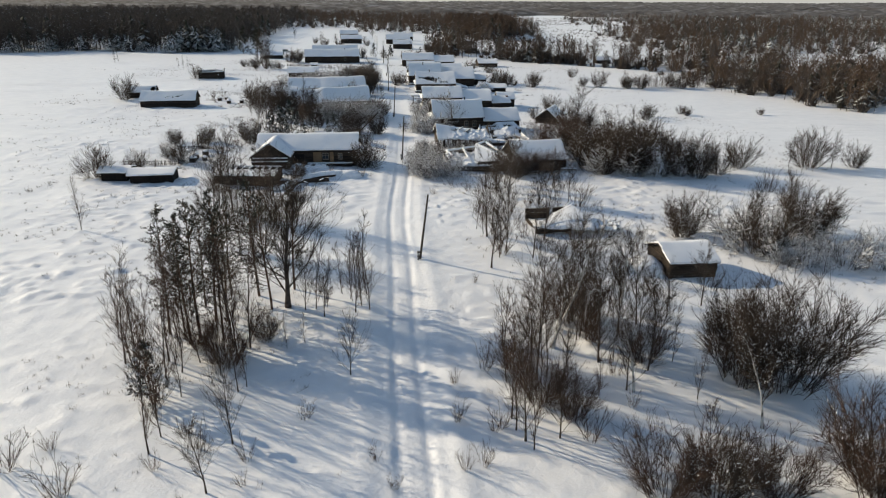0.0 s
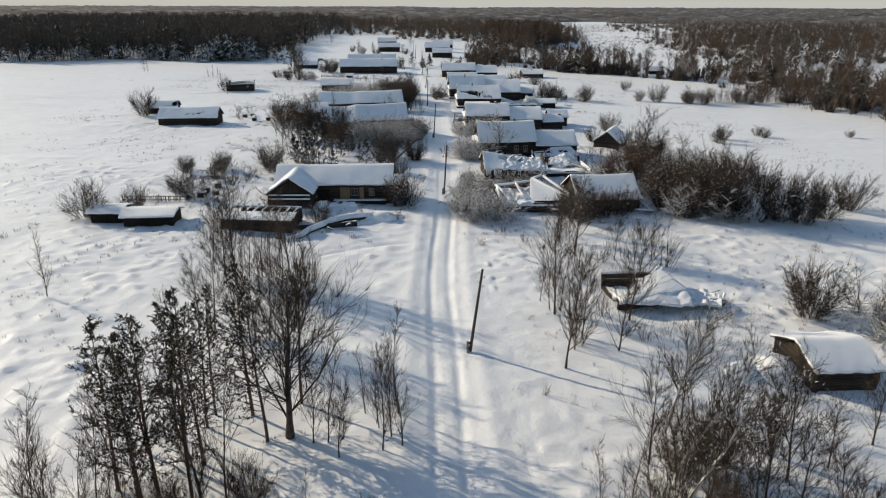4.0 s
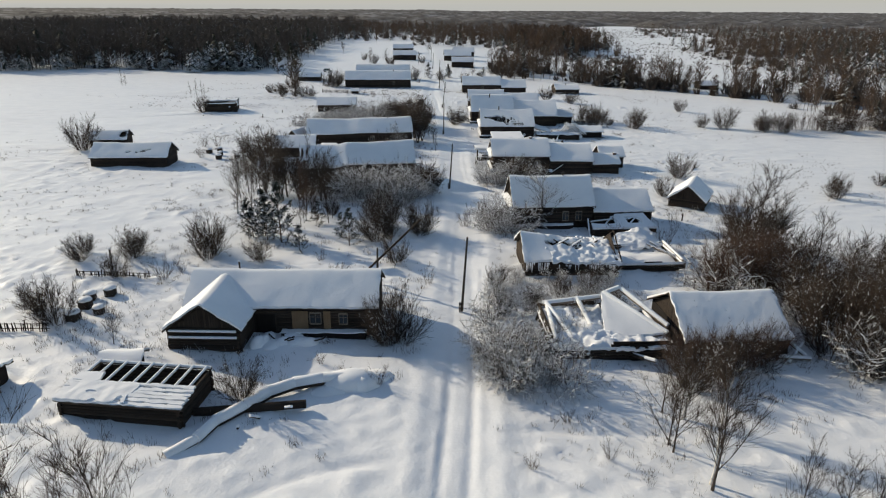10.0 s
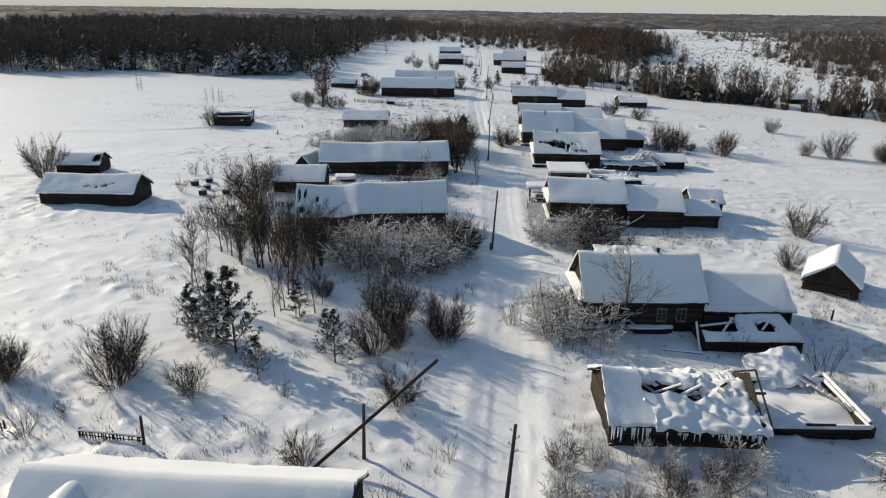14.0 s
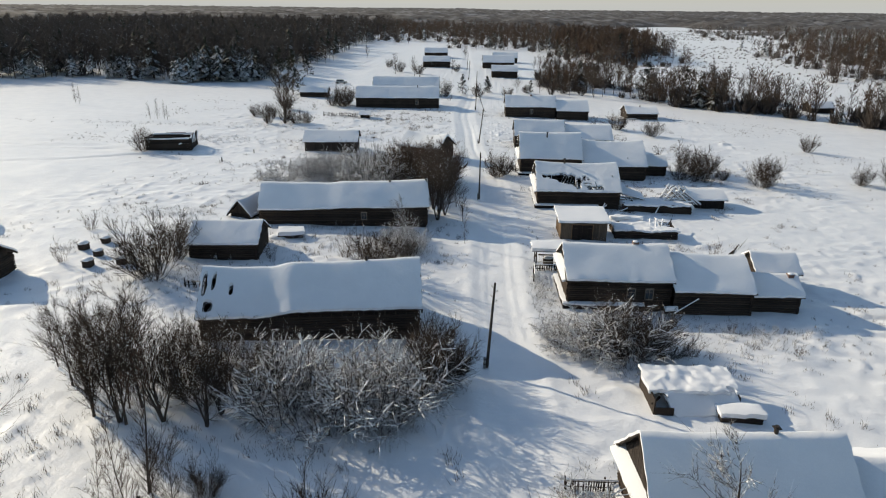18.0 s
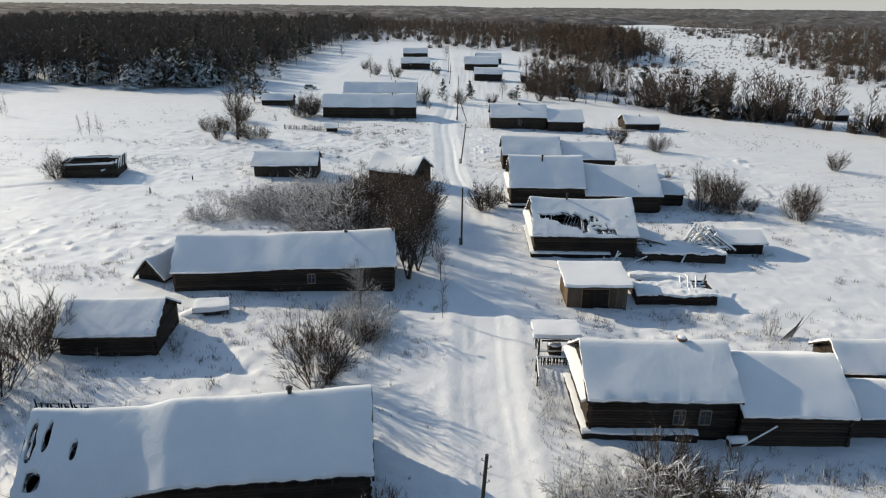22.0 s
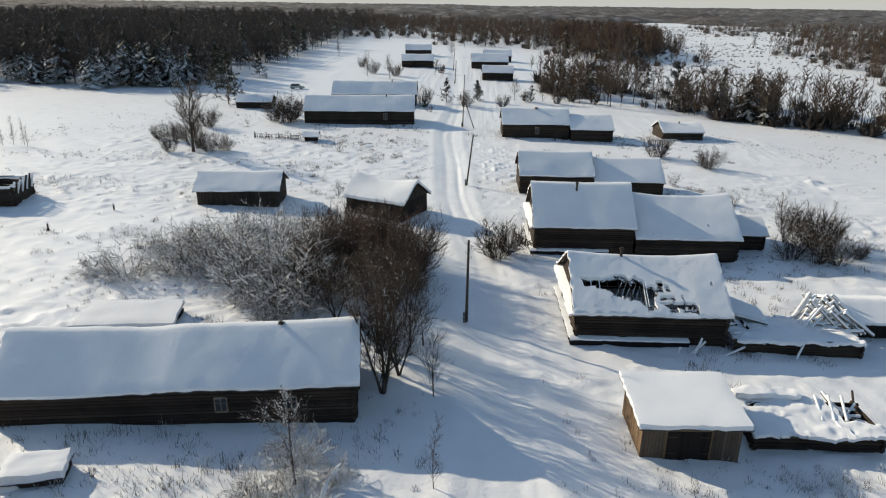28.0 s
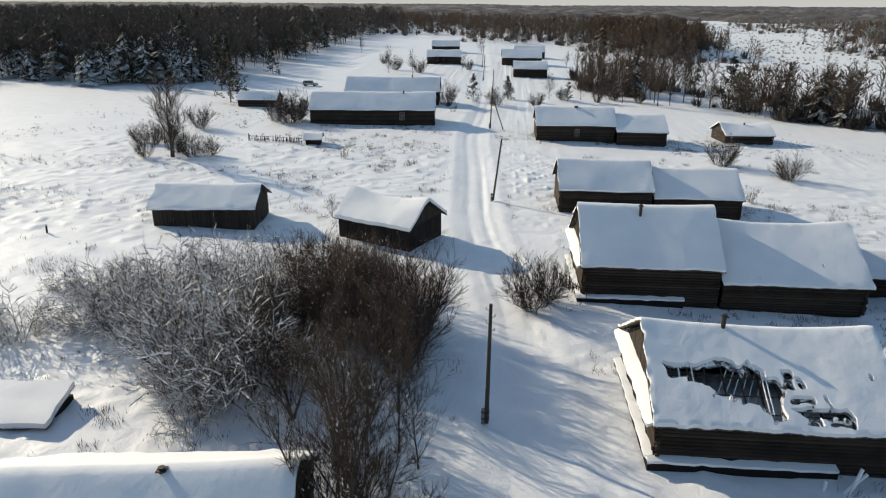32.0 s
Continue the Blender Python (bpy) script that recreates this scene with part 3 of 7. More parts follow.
gx, gy = axis(-4500, -70, 58, 4500, 0.42), axis(-150, -12, 262, 4900, 0.42)
gx = np.concatenate([gx[gx < -5], np.arange(-4.9, 5.2, 0.2), gx[gx > 5.3]])      # finer along the track
GX, GY = np.meshgrid(gx, gy)
GZ = ground_height(GX, GY)
nxg, nyg = len(gx), len(gy)
ii, jj = np.meshgrid(np.arange(nxg - 1), np.arange(nyg - 1))
a = (jj * nxg + ii).ravel()
ground_me = mesh_from("ground", np.stack([GX, GY, GZ], -1).reshape(-1, 3), np.stack([a, a + 1, a + 1 + nxg, a + nxg], -1), M_SNOW, True)
ground = tagged(new("ground", ground_me), "deep snow over fields and a village street with wheel ruts", "snow", kind="structure")


def on_ground(x, y):
    return float(ground_height(np.array(float(x)), np.array(float(y))))


# ---- plants ----
def rot_about(v, axis_v, ang):
    return Matrix.Rotation(ang, 3, axis_v) @ v


def grow_branch(out, rnd, p, d, length, r0, segs, bend, up, r_end=0.3):
    """A bent branch; returns its joints with directions."""
    pts = []
    for k in range(segs):
        d = (d + Vector((rnd.uniform(-bend, bend), rnd.uniform(-bend, bend), rnd.uniform(-bend, bend) + up))).normalized()
        q = p + d * (length / segs)
        ra, rb = r0 * (1 - (1 - r_end) * k / segs), r0 * (1 - (1 - r_end) * (k + 1) / segs)
        out.append((*p, *q, ra, rb))
        p = q
        pts.append((p.copy(), d.copy(), rb))
    return pts


def side_way(rnd, d, spread):
    ax = d.orthogonal().normalized()
    ax = rot_about(ax, d, rnd.uniform(0, 2 * math.pi))
    return rot_about(d, ax, spread)


def bare_tree(seed, h=8.0, r=0.11, spread=0.75, first=0.22, n1=18, n2=6, n3=5, lean=0.06, up=0.12, reach=0.42, twig=0.016, forks=1):
    """The joints of each stem, then limb segments and fine twig tips, of a leafless tree."""
    rnd = random.Random(seed)
    stems, crown, tips = [], [], []
    for s in range(forks):
        k = rnd.uniform(0.75, 1.0) if s else 1.0
        tilt = lean if forks == 1 else 0.3
        segs = []
        pts = grow_branch(segs, rnd, Vector((rnd.uniform(-.15, .15), rnd.uniform(-.15, .15), -0.3)) * min(1, s), Vector((rnd.uniform(-tilt, tilt), rnd.uniform(-tilt, tilt), 1)).normalized(), h * 0.93 * k, r * k, 9, lean, 0.03, 0.12)
        stems.append(segs)
        for k in range(n1):
            f = first + (1 - first) * (k + rnd.random()) / n1
            i = min(len(pts) - 1, int(f * len(pts)))
            p, d, rr = pts[i]
            p = p - d * rnd.uniform(0, h / 9)
            ln = h * reach * (1.15 - 0.75 * f) * rnd.uniform(0.65, 1.25)
            b1 = grow_branch(crown, rnd, p, side_way(rnd, d, spread * rnd.uniform(0.75, 1.25)), ln, max(twig * 1.3, rr * 0.45), 4, 0.13, up)
            for q in range(n2):
                p2, d2, r2 = b1[min(3, int(4 * rnd.random() ** 0.8))]
                p2 = p2 - d2 * rnd.uniform(0, ln / 4)
                l2 = ln * rnd.uniform(0.28, 0.55)
                b2 = grow_branch(crown, rnd, p2, side_way(rnd, d2, rnd.uniform(0.35, 0.8)), l2, max(twig * 0.8, r2 * 0.5), 2, 0.14, up, 0.5)
                for _ in range(n3):
                    p3, d3, r3 = rnd.choice(b2)
                    p3 = p3 - d3 * rnd.uniform(0, l2 / 2)
                    w = (side_way(rnd, d3, rnd.uniform(0.25, 0.75)) + Vector((0, 0, up))).normalized()
                    tips.append((*p3, *(p3 + w * l2 * rnd.uniform(0.35, 0.75)), twig * 0.62))
    return stems, crown, tips


def bare_bush(seed, h=5.0, stems=20, tilt=0.9, side=14, sub=4, twig=0.015, up=0.10, base=0.35, arch=0.0, flare=0.0):
    """Stems rising in a fan with their side branches, then twig tips. arch: how far loaded stems bow down."""
    rnd = random.Random(seed)
    trunk, crown, tips = [], [], []
    for k in range(stems):
        a, t = rnd.uniform(0, 2 * math.pi), tilt * (rnd.random() ** 0.55)
        d = Vector((math.sin(t) * math.cos(a), math.sin(t) * math.sin(a), math.cos(t)))
        ln = h * rnd.uniform(0.72, 1.05) * (1 - 0.36 * (t / tilt) ** 2)
        o = base * math.sqrt(rnd.random())
        p = Vector((math.cos(a) * o, math.sin(a) * o, -0.25))
        b = grow_branch(trunk, rnd, p, d, ln, twig * 2.0, 5, 0.13, up * 0.3 + 0.10 * t - arch * t, 0.3)
        for _ in range(side):
            i = min(4, int(5 * rnd.random() ** 0.75))
            p2, d2, r2 = b[i]
            p2 = p2 - d2 * rnd.uniform(0, ln / 5)
            l2 = h * rnd.uniform(0.14, 0.30) * (1.15 - 0.08 * i)
            b2 = grow_branch(crown, rnd, p2, side_way(rnd, d2, rnd.uniform(0.3, 0.85) + flare), l2, twig * 0.95, 2, 0.14, up - arch * 0.4, 0.6)
            for _ in range(sub):
                p3, d3, r3 = rnd.choice(b2)
                p3 = p3 - d3 * rnd.uniform(0, l2 / 2)
                w = (side_way(rnd, d3, rnd.uniform(0.25, 0.8)) + Vector((0, 0, up * 0.6))).normalized()
                tips.append((*p3, *(p3 + w * l2 * rnd.uniform(0.35, 0.7)), twig * 0.6))
    return trunk, crown, tips


def needles(rnd, joints, count, size, flat=0.5):
    """Small pointed sprays of needles round the joints of branches."""
    v, f = [], []
    for p, d, r in joints:
        for _ in range(count):
            w = (d + Vector((rnd.uniform(-1, 1), rnd.uniform(-1, 1), rnd.uniform(-flat, flat * 1.3)))).normalized()
            s = w.cross(Vector((rnd.uniform(-.3, .3), rnd.uniform(-.3, .3), 1))).normalized() * size * rnd.uniform(0.11, 0.22)
            c = p + Vector((rnd.uniform(-1, 1), rnd.uniform(-1, 1), rnd.uniform(-.5, .5))) * size * 0.4
            t = c + w * size * rnd.uniform(0.7, 1.3)
            k = len(v)
            v += [c - s * 0.5, (c + t) / 2 + s, t, (c + t) / 2 - s + Vector((0, 0, -0.3 * size * rnd.random()))]
            f.append((k, k + 1, k + 2, k + 3))
    return v, f


def conifer(seed, h, first, reach, n1, r=0.13, spread=1.35, cone=1.0, spray=0.42, count=5, tip=0.08):
    rnd = random.Random(seed)
    trunk, limbs, joints = [], [], []
    pts = grow_branch(trunk, rnd, Vector((0, 0, -0.3)), Vector((0, 0, 1)), h * 1.0, r, 10, 0.03, 0.05, 0.12)
    for k in range(n1):
        f = first + (0.99 - first) * (k + rnd.random()) / n1
        i = min(len(pts) - 1, int(f * len(pts)))
        p, d, rr = pts[i]
        p = p - d * rnd.uniform(0, h / 10)
        g = (f - first) / (1 - first)
        ln = h * reach * ((1 - g) ** cone + tip) * rnd.uniform(0.7, 1.25)
        b = grow_branch(limbs, rnd, p, side_way(rnd, Vector((0, 0, 1)), spread * rnd.uniform(0.85, 1.1) * (1 - 0.4 * g)), ln, 0.03, 4, 0.12, 0.05, 0.4)
        joints += b[1:]
        for _ in range(3):
            p2, d2, r2 = rnd.choice(b)
            joints += grow_branch(limbs, rnd, p2, side_way(rnd, d2, rnd.uniform(0.5, 0.9)), ln * 0.35, 0.018, 2, 0.15, 0.03, 0.5)
    joints.append(pts[-1])
    return trunk, limbs, needles(rnd, joints, count, spray)


TEMPLATES = {}


def template(kind, variants):
    TEMPLATES[kind] = variants


def spikes(tips):
    """Three-sided twigs that run out to a point."""
    s = np.array(tips, dtype=float)
    a, b, r = s[:, 0:3], s[:, 3:6], s[:, 6]
    d = b - a
    d /= np.maximum(np.linalg.norm(d, axis=1), 1e-9)[:, None]
    ref = np.where(np.abs(d[:, 2:3]) < 0.9, np.array([[0, 0, 1.0]]), np.array([[1.0, 0, 0]]))
    u = np.cross(d, ref)
    u /= np.linalg.norm(u, axis=1)[:, None]
    w = np.cross(d, u)
    ring = [a + (u * math.cos(k) + w * math.sin(k)) * r[:, None] for k in (0.5, 2.6, 4.7)]
    v = np.stack(ring + [b], axis=1)
    f = (np.arange(len(s)) * 4)[:, None, None] + np.array([(0, 1, 3), (1, 2, 3), (2, 0, 3)])[None]
    return v.reshape(-1, 3), f.reshape(-1, 3)


def tube_mesh(name, segs, sides, mat, tips=()):
    v, f = tubes(segs, sides)
    if not tips:
        return mesh_from(name, v, f, mat, sides > 4)
    tv, tf = spikes(tips)
    return mesh_from(name, np.concatenate([v, tv]), np.concatenate([f[:, [0, 1, 2]], f[:, [0, 2, 3]], tf + len(v)]), mat)


def stem_mesh(name, stems, sides, mat):
    """Stems as unbroken skins, flared at the root."""
    V, F = [], []
    for segs in stems:
        pts = [np.array(segs[0][0:3])] + [np.array(q[3:6]) for q in segs]
        rad = [segs[0][6] * 1.35] + [q[7] for q in segs]
        base = len(V)
        for p, r in zip(pts, rad):
            for k in range(sides):
                a = 2 * math.pi * k / sides
                V.append(p + np.array([math.cos(a) * r, math.sin(a) * r, 0]))
        for i in range(len(segs)):
            for k in range(sides):
                a, b = base + i * sides + k, base + i * sides + (k + 1) % sides
                F.append((a, b, b + sides, a + sides))
    return mesh_from(name, np.array(V), F, mat, True)


def flecks(seed, segs, count, size, rolls=False):
    """Small clots of snow lying on the twigs, or rolls of it along the branches."""
    rnd = random.Random(seed)
    out = []
    for s in rnd.sample(segs, min(count, len(segs))):
        a, b = Vector(s[0:3]), Vector(s[3:6])
        r = size * rnd.uniform(0.6, 1.5)
        u = Vector((0, 0, r * 0.7))
        if rolls:
            if abs(b.z - a.z) > 0.75 * (b - a).length:
                continue
            p, m, q = a + u, a.lerp(b, rnd.uniform(0.4, 0.6)) + u, b + u
            out += [(*p, *m, r * 0.5, r), (*m, *q, r, r * 0.3)]
            continue
        p, q = a.lerp(b, rnd.uniform(0.1, 0.3)) + u, a.lerp(b, rnd.uniform(0.6, 0.95)) + u
        d = (q - p).normalized() * min(2.5 * size * rnd.uniform(1, 3), max((q - p).length, 0.06))
        out += [(*(p - d * 0.2), *p, r * 0.1, r), (*p, *(p + d), r, r * 0.15)]
    return out


def bare_set(kind, maker, seeds, trunk_mat, twig_mat, snow=0, clot=0.035, rolls=False, **kw):
    out = []
    for s in seeds:
        t, c, e = maker(s, **kw)
        tree = maker is bare_tree
        names = [("trunk", stem_mesh("trunk", t[:1], 7, trunk_mat))] if tree else [("stem_fan", tube_mesh("stem_fan", t, 3, trunk_mat))]
        names += [("stem", stem_mesh("stem", [q], 7, trunk_mat)) for q in t[1:]] if tree else []
        out.append((kw.get("h", 5.0), names + [("crown", tube_mesh("crown", c, 3, twig_mat, e))]
                    + ([("snow", tube_mesh("snow", flecks(s, c + (t if rolls else []), snow, clot, rolls), 3, M_SNOW_SOFT))] if snow else [])))
    template(kind, out)


bare_set("tree", bare_tree, (1, 2, 3, 4), M_BARK, M_TWIG, h=8.0, r=0.075, spread=0.62, first=0.10, n1=27, n2=8, n3=8, reach=0.44, up=0.13, twig=0.011)
bare_set("oak", bare_tree, (11, 12), M_BARK, M_TWIG, h=11.0, r=0.24, spread=0.7, first=0.16, n1=28, n2=12, n3=13, reach=0.52, up=0.10, twig=0.017)
bare_set("clump_tree", bare_tree, (15, 16), M_BARK, M_TWIG, snow=160, clot=0.028, h=10.0, r=0.12, spread=0.6, first=0.14, n1=17, n2=8, n3=9, reach=0.36, up=0.10, twig=0.012, forks=4, lean=0.08)
bare_set("sapling", bare_tree, (21, 22, 23, 24), M_BARK, M_TWIG_RED, h=8.0, r=0.045, spread=0.55, first=0.06, n1=32, n2=5, n3=5, reach=0.24, up=0.16, twig=0.009)
bare_set("birch", bare_tree, (31, 32), M_BIRCH, M_TWIG, snow=160, clot=0.03, h=9.0, r=0.12, spread=0.65, first=0.25, n1=26, n2=8, n3=8, reach=0.36, lean=0.12, up=0.08, twig=0.012)
bare_set("snowy_tree", bare_tree, (41, 42), M_TWIG_HALF, M_TWIG_PATCH, snow=500, clot=0.028, h=7.0, r=0.12, spread=0.95, first=0.15, n1=22, n2=8, n3=7, reach=0.5, twig=0.016)
bare_set("bush", bare_bush, (51, 52, 53, 54), M_TWIG, M_TWIG, snow=160, clot=0.034, h=5.0, stems=36, side=13, sub=7, tilt=0.9, twig=0.014, base=0.8, up=0.10)
bare_set("big_bush", bare_bush, (61, 62), M_TWIG_HALF, M_TWIG, snow=500, clot=0.036, h=8.0, stems=54, side=18, sub=10, tilt=0.8, base=1.5, twig=0.017, up=0.10)
bare_set("snowy_bush", bare_bush, (71, 72, 73, 74), M_TWIG_SNOW, M_TWIG_PATCH, snow=800, clot=0.036, rolls=True, flare=0.35, h=5.5, stems=27, side=13, sub=6, tilt=1.05, base=1.2, twig=0.017, up=0.06, arch=0.16)
bare_set("red_bush", bare_bush, (65, 66), M_TWIG_RED, M_TWIG_RED, snow=120, clot=0.03, h=7.0, stems=40, side=15, sub=9, tilt=0.7, base=1.2, up=0.10, twig=0.015)
bare_set("shrub", bare_bush, (81, 82, 83), M_TWIG_RED, M_TWIG_RED, h=2.8, stems=12, side=7, sub=3, tilt=0.55, twig=0.010, up=0.08)
bare_set("hedge", bare_bush, (85, 86), M_TWIG_RED, M_TWIG_RED, snow=200, clot=0.045, h=4.5, stems=30, side=9, sub=5, tilt=0.35, base=2.2, up=0.06)


def conifer_set(kind, seeds, bark, needle, **kw):
    out = []
    for s in seeds:
        t, l, (v, f) = conifer(s, **kw)
        out.append((kw["h"], [("trunk", tube_mesh("trunk", t, 7, bark)), ("limb_frame", tube_mesh("limb_frame", l, 3, bark)), ("foliage", mesh_from("foliage", v, f, needle))]))
    template(kind, out)


conifer_set("pine", (91, 92, 93, 94), M_PINEBARK, M_NEEDLE, h=11.5, first=0.22, reach=0.17, n1=52, cone=0.6, spray=0.20, count=5, r=0.12, spread=1.2)
conifer_set("young_pine", (95, 96, 97), M_PINEBARK, M_NEEDLE_SNOW, h=6.0, first=0.06, reach=0.30, n1=44, cone=0.85, spray=0.24, count=9, r=0.08)
conifer_set("spruce", (98, 99), M_PINEBARK, M_NEEDLE, h=9.0, first=0.06, reach=0.26, n1=46, cone=0.95, spray=0.42, count=6, spread=1.6, r=0.11)

LABELS = {
    "tree": ("tree", "leafless dark tree standing in snow", "tree"), "clump_tree": ("clump_tree", "leafless tree with several stems and fine dark twigs", "tree"), "oak": ("old_tree", "large leafless spreading tree with a dark trunk", "tree"),
    "sapling": ("sapling", "slender leafless reddish sapling in the snow", "tree"), "birch": ("birch", "birch with a white trunk and bare twigs", "tree"),
    "snowy_tree": ("frosted_tree", "leafless tree with snow lying on its branches", "tree"), "bush": ("bush", "dense dark leafless bush in the snow", "bush"),
    "big_bush": ("large_bush", "tall dense leafless bush dusted with snow", "bush"), "snowy_bush": ("frosted_bush", "leafless bush white with settled snow", "bush"),
    "red_bush": ("reddish_bush", "tall dense reddish-brown leafless bush", "bush"), "shrub": ("shrub", "small sparse leafless shrub in the snow", "bush"), "hedge": ("thicket", "upright leafless thicket at the field edge", "bush"),
    "pine": ("pine", "tall dark pine with a bare lower trunk", "tree"), "young_pine": ("young_pine", "young pine with snow on its needles", "tree"),
    "spruce": ("spruce", "dark pointed spruce with snow on its branches", "tree")}
plant_count = [0]


def plant(kind, x, y, h):
    plant_count[0] += 1
    rnd = random.Random(plant_count[0] * 7 + 3)
    h0, parts = rnd.choice(TEMPLATES[kind])
    s = h / h0
    wide = {"bush": 0.95, "big_bush": 1.0, "snowy_bush": 0.85, "shrub": 0.9, "hedge": 1.1}.get(kind, 1.0) * rnd.uniform(0.9, 1.15)
    name, label, cat = LABELS[kind]
    root = thing(name, Matrix.LocRotScale((x, y, on_ground(x, y)), Euler((0, 0, rnd.uniform(0, 6.28))), (s * wide, s * wide, s)), label, cat, {"tree": "trees of the village", "bush": "bushes of the village"}[cat])
    for n, me in parts:
        tagged(part(n, me, root), kind="stuff" if n in ("snow", "crown", "limb_frame", "stem_fan", "foliage") else "")
    return root


# ---- poles ----
def pole(x, y, h, dx=0.0, dy=0.0, stub=True, insulators=4, name="utility_pole", label="dark wooden utility pole on a concrete stub"):
    root = thing(name, pose(x, y, on_ground(x, y)), label, "utility pole", "street poles")
    top = Vector((dx, dy, h))
    bm = bmesh.new()
    bmesh.ops.create_cone(bm, cap_ends=True, segments=10, radius1=0.14, radius2=0.095, depth=1, matrix=Matrix.Translation((0, 0, 0.5)))
    for f in bm.faces:
        f.smooth = len(f.verts) == 4
    q = top.to_track_quat('Z', 'Y')
    part("shaft", (bm, M_POLE), root, Matrix.LocRotScale((0, 0, 0.1 if stub else -0.4), q, (1, 1, top.length)))
    if stub:
        part("stub", boxed(M_CONC, (-0.30, -0.12, -0.12, 0.12, -0.5, 1.05), bevel=0.02), root, None, "concrete stub")
        for z in (0.4, 0.85):
            part("wire_band", boxed(M_IRON, (-0.32, 0.17, -0.17, 0.17, z, z + 0.07)), root)
    for k in range(insulators):
        f = 0.97 - 0.055 * k
        p = top * f
        s = 1 if k % 2 else -1
        hook = between("hook", BEAM, root, p + Vector((0.08 * s, 0, -0.08)), p + Vector((0.24 * s, 0, 0.0)), 0.018)
        hook.data = HOOK
        bm = bmesh.new()
        bmesh.ops.create_cone(bm, cap_ends=True, segments=8, radius1=0.06, radius2=0.035, depth=0.13)
        part("insulator", (bm, M_CERAMIC), root, Matrix.Translation(p + Vector((0.25 * s, 0, 0.08))), "white ceramic insulator")
    return root


HOOK = log_mesh("hook", M_IRON, 5)
pole(0.93, 31.9, 7.3, 0.95, 0.6)
pole(0.0, 84.0, 7.9, 0.42, -0.2)
pole(-1.1, 133.7, 7.6, 0.45, 0.6)
pole(-2.4, 187.9, 7.6, 0.05, 0.3)
pole(-3.0, 236.7, 7.8, 0.85, 0.8)
pole(-4.6, 289.0, 8.0, 0.15, 0.3)
pole(-5.2, 330.0, 8.0, 0.3, 0.4)
pole(-9.0, 378.0, 8.0, 0.3, 0.4)
pole(-11.0, 425.0, 8.0, 0.3, 0.4)
brace = thing("pole_brace", pose(-4.6, 289.2, on_ground(-4.6, 289.2)), "slanting wooden brace of the pole", "pole brace")
between("brace_log", DARKBEAM, brace, (2.6, -0.4, -0.2), (0.25, 0.1, 6.4), 0.1)
post = pole(-9.08, 90.2, 4.6, 0.1, 0.0, stub=False, insulators=2, name="old_post", label="short dark wooden post beside a toppled pole")
fallen = thing("toppled_pole", pose(-9.3, 89.6, on_ground(-9.3, 89.6)), "leaning broken pole resting against a post", "utility pole", "street poles")
between("shaft", DARKBEAM, fallen, (-2.9, -0.6, -0.1), (5.0, 1.4, 7.2), 0.12)


# ---- houses on the east side of the street ----
house("log_house", "log house with a snow-laden gable roof and white-trimmed windows", 6.8, 17.9, 147.1, 151.4, 3.1, 5.75, 1.5, windows=((0.62, 1.75, 0.75, 1.05), (0.80, 1.75, 0.75, 1.05)), chimneys=((0.70, 0.52, 0.35, "brick"),), pent=True, plinth=True, ends="l", seed=3)
house("log_barn", "lower log yard barn joined to the house, snow on top", 17.7, 26.0, 146.7, 151.4, 2.6, 5.1, 1.5, ends="r", category="barn", group="village barns", seed=6)
house("log_outhouse", "small log store room with a snowy roof", 26.1, 31.5, 148.2, 150.9, 1.9, 3.5, 1.5, ends="r", category="shed", group="village sheds", chimneys=((0.85, 0.42, 0.35, "brick"),), seed=9)
house("log_store", "small log store with a snowy gable roof", 28.6, 33.8, 154.2, 156.9, 2.2, 3.9, 2.0, ends="l", category="shed", group="village sheds", seed=11)
derelict = house("log_house", "derelict log house with boards missing from its snowy roof", 6.5, 19.7, 185.1, 190.9, 2.75, 6.2, 0.5,
      res=0.13, holes=((0.08, 0.18, 0.225, 0.285), (0.17, 0.28, 0.19, 0.28), (0.27, 0.38, 0.14, 0.275), (0.37, 0.46, 0.10, 0.27), (0.45, 0.53, 0.075, 0.255), (0.56, 0.60, 0.25, 0.28), (0.56, 0.59, 0.195, 0.235), (0.612, 0.635, 0.19, 0.235), (0.575, 0.65, 0.125, 0.155), (0.58, 0.76, 0.07, 0.10), (0.61, 0.655, 0.025, 0.055), (0.69, 0.765, 0.03, 0.055), (0.70, 0.715, 0.12, 0.165), (0.777, 0.788, 0.02, 0.075), (0.905, 0.92, 0.23, 0.26)), chimneys=((0.36, 0.485, 0.75, "pipe"),), pent=True, plinth=True, ends="lr", sag=0.35, seed=21)
for u, y0, y1 in ((0.135, -3.3, -2.3), (0.19, -3.4, -2.3), (0.475, -4.9, -2.6), (0.49, -4.8, -2.7)):
    between("bare_rafter", BEAM, derelict, (-6.6 + u * 13.2, y0, 6.1 + y0 * 0.6), (-6.6 + u * 13.2, y1, 6.1 + y1 * 0.6), 0.055)
for k in range(6):
    between("loose_board", BEAM, derelict, (-3.1 + 0.5 * k, -3.9 + 0.1 * k, 2.7), (-2.0 + 0.42 * k, -2.2 + 0.06 * k, 4.5 - 0.1 * k), 0.045)
house("log_house", "tall dark log house with a steep snowy roof", 4.8, 16.6, 206.9, 212.1, 3.2, 7.3, 1.0, chimneys=((0.45, 0.40, 0.9, "pipe"),), pent=True, plinth=True, ends="l", seed=25)
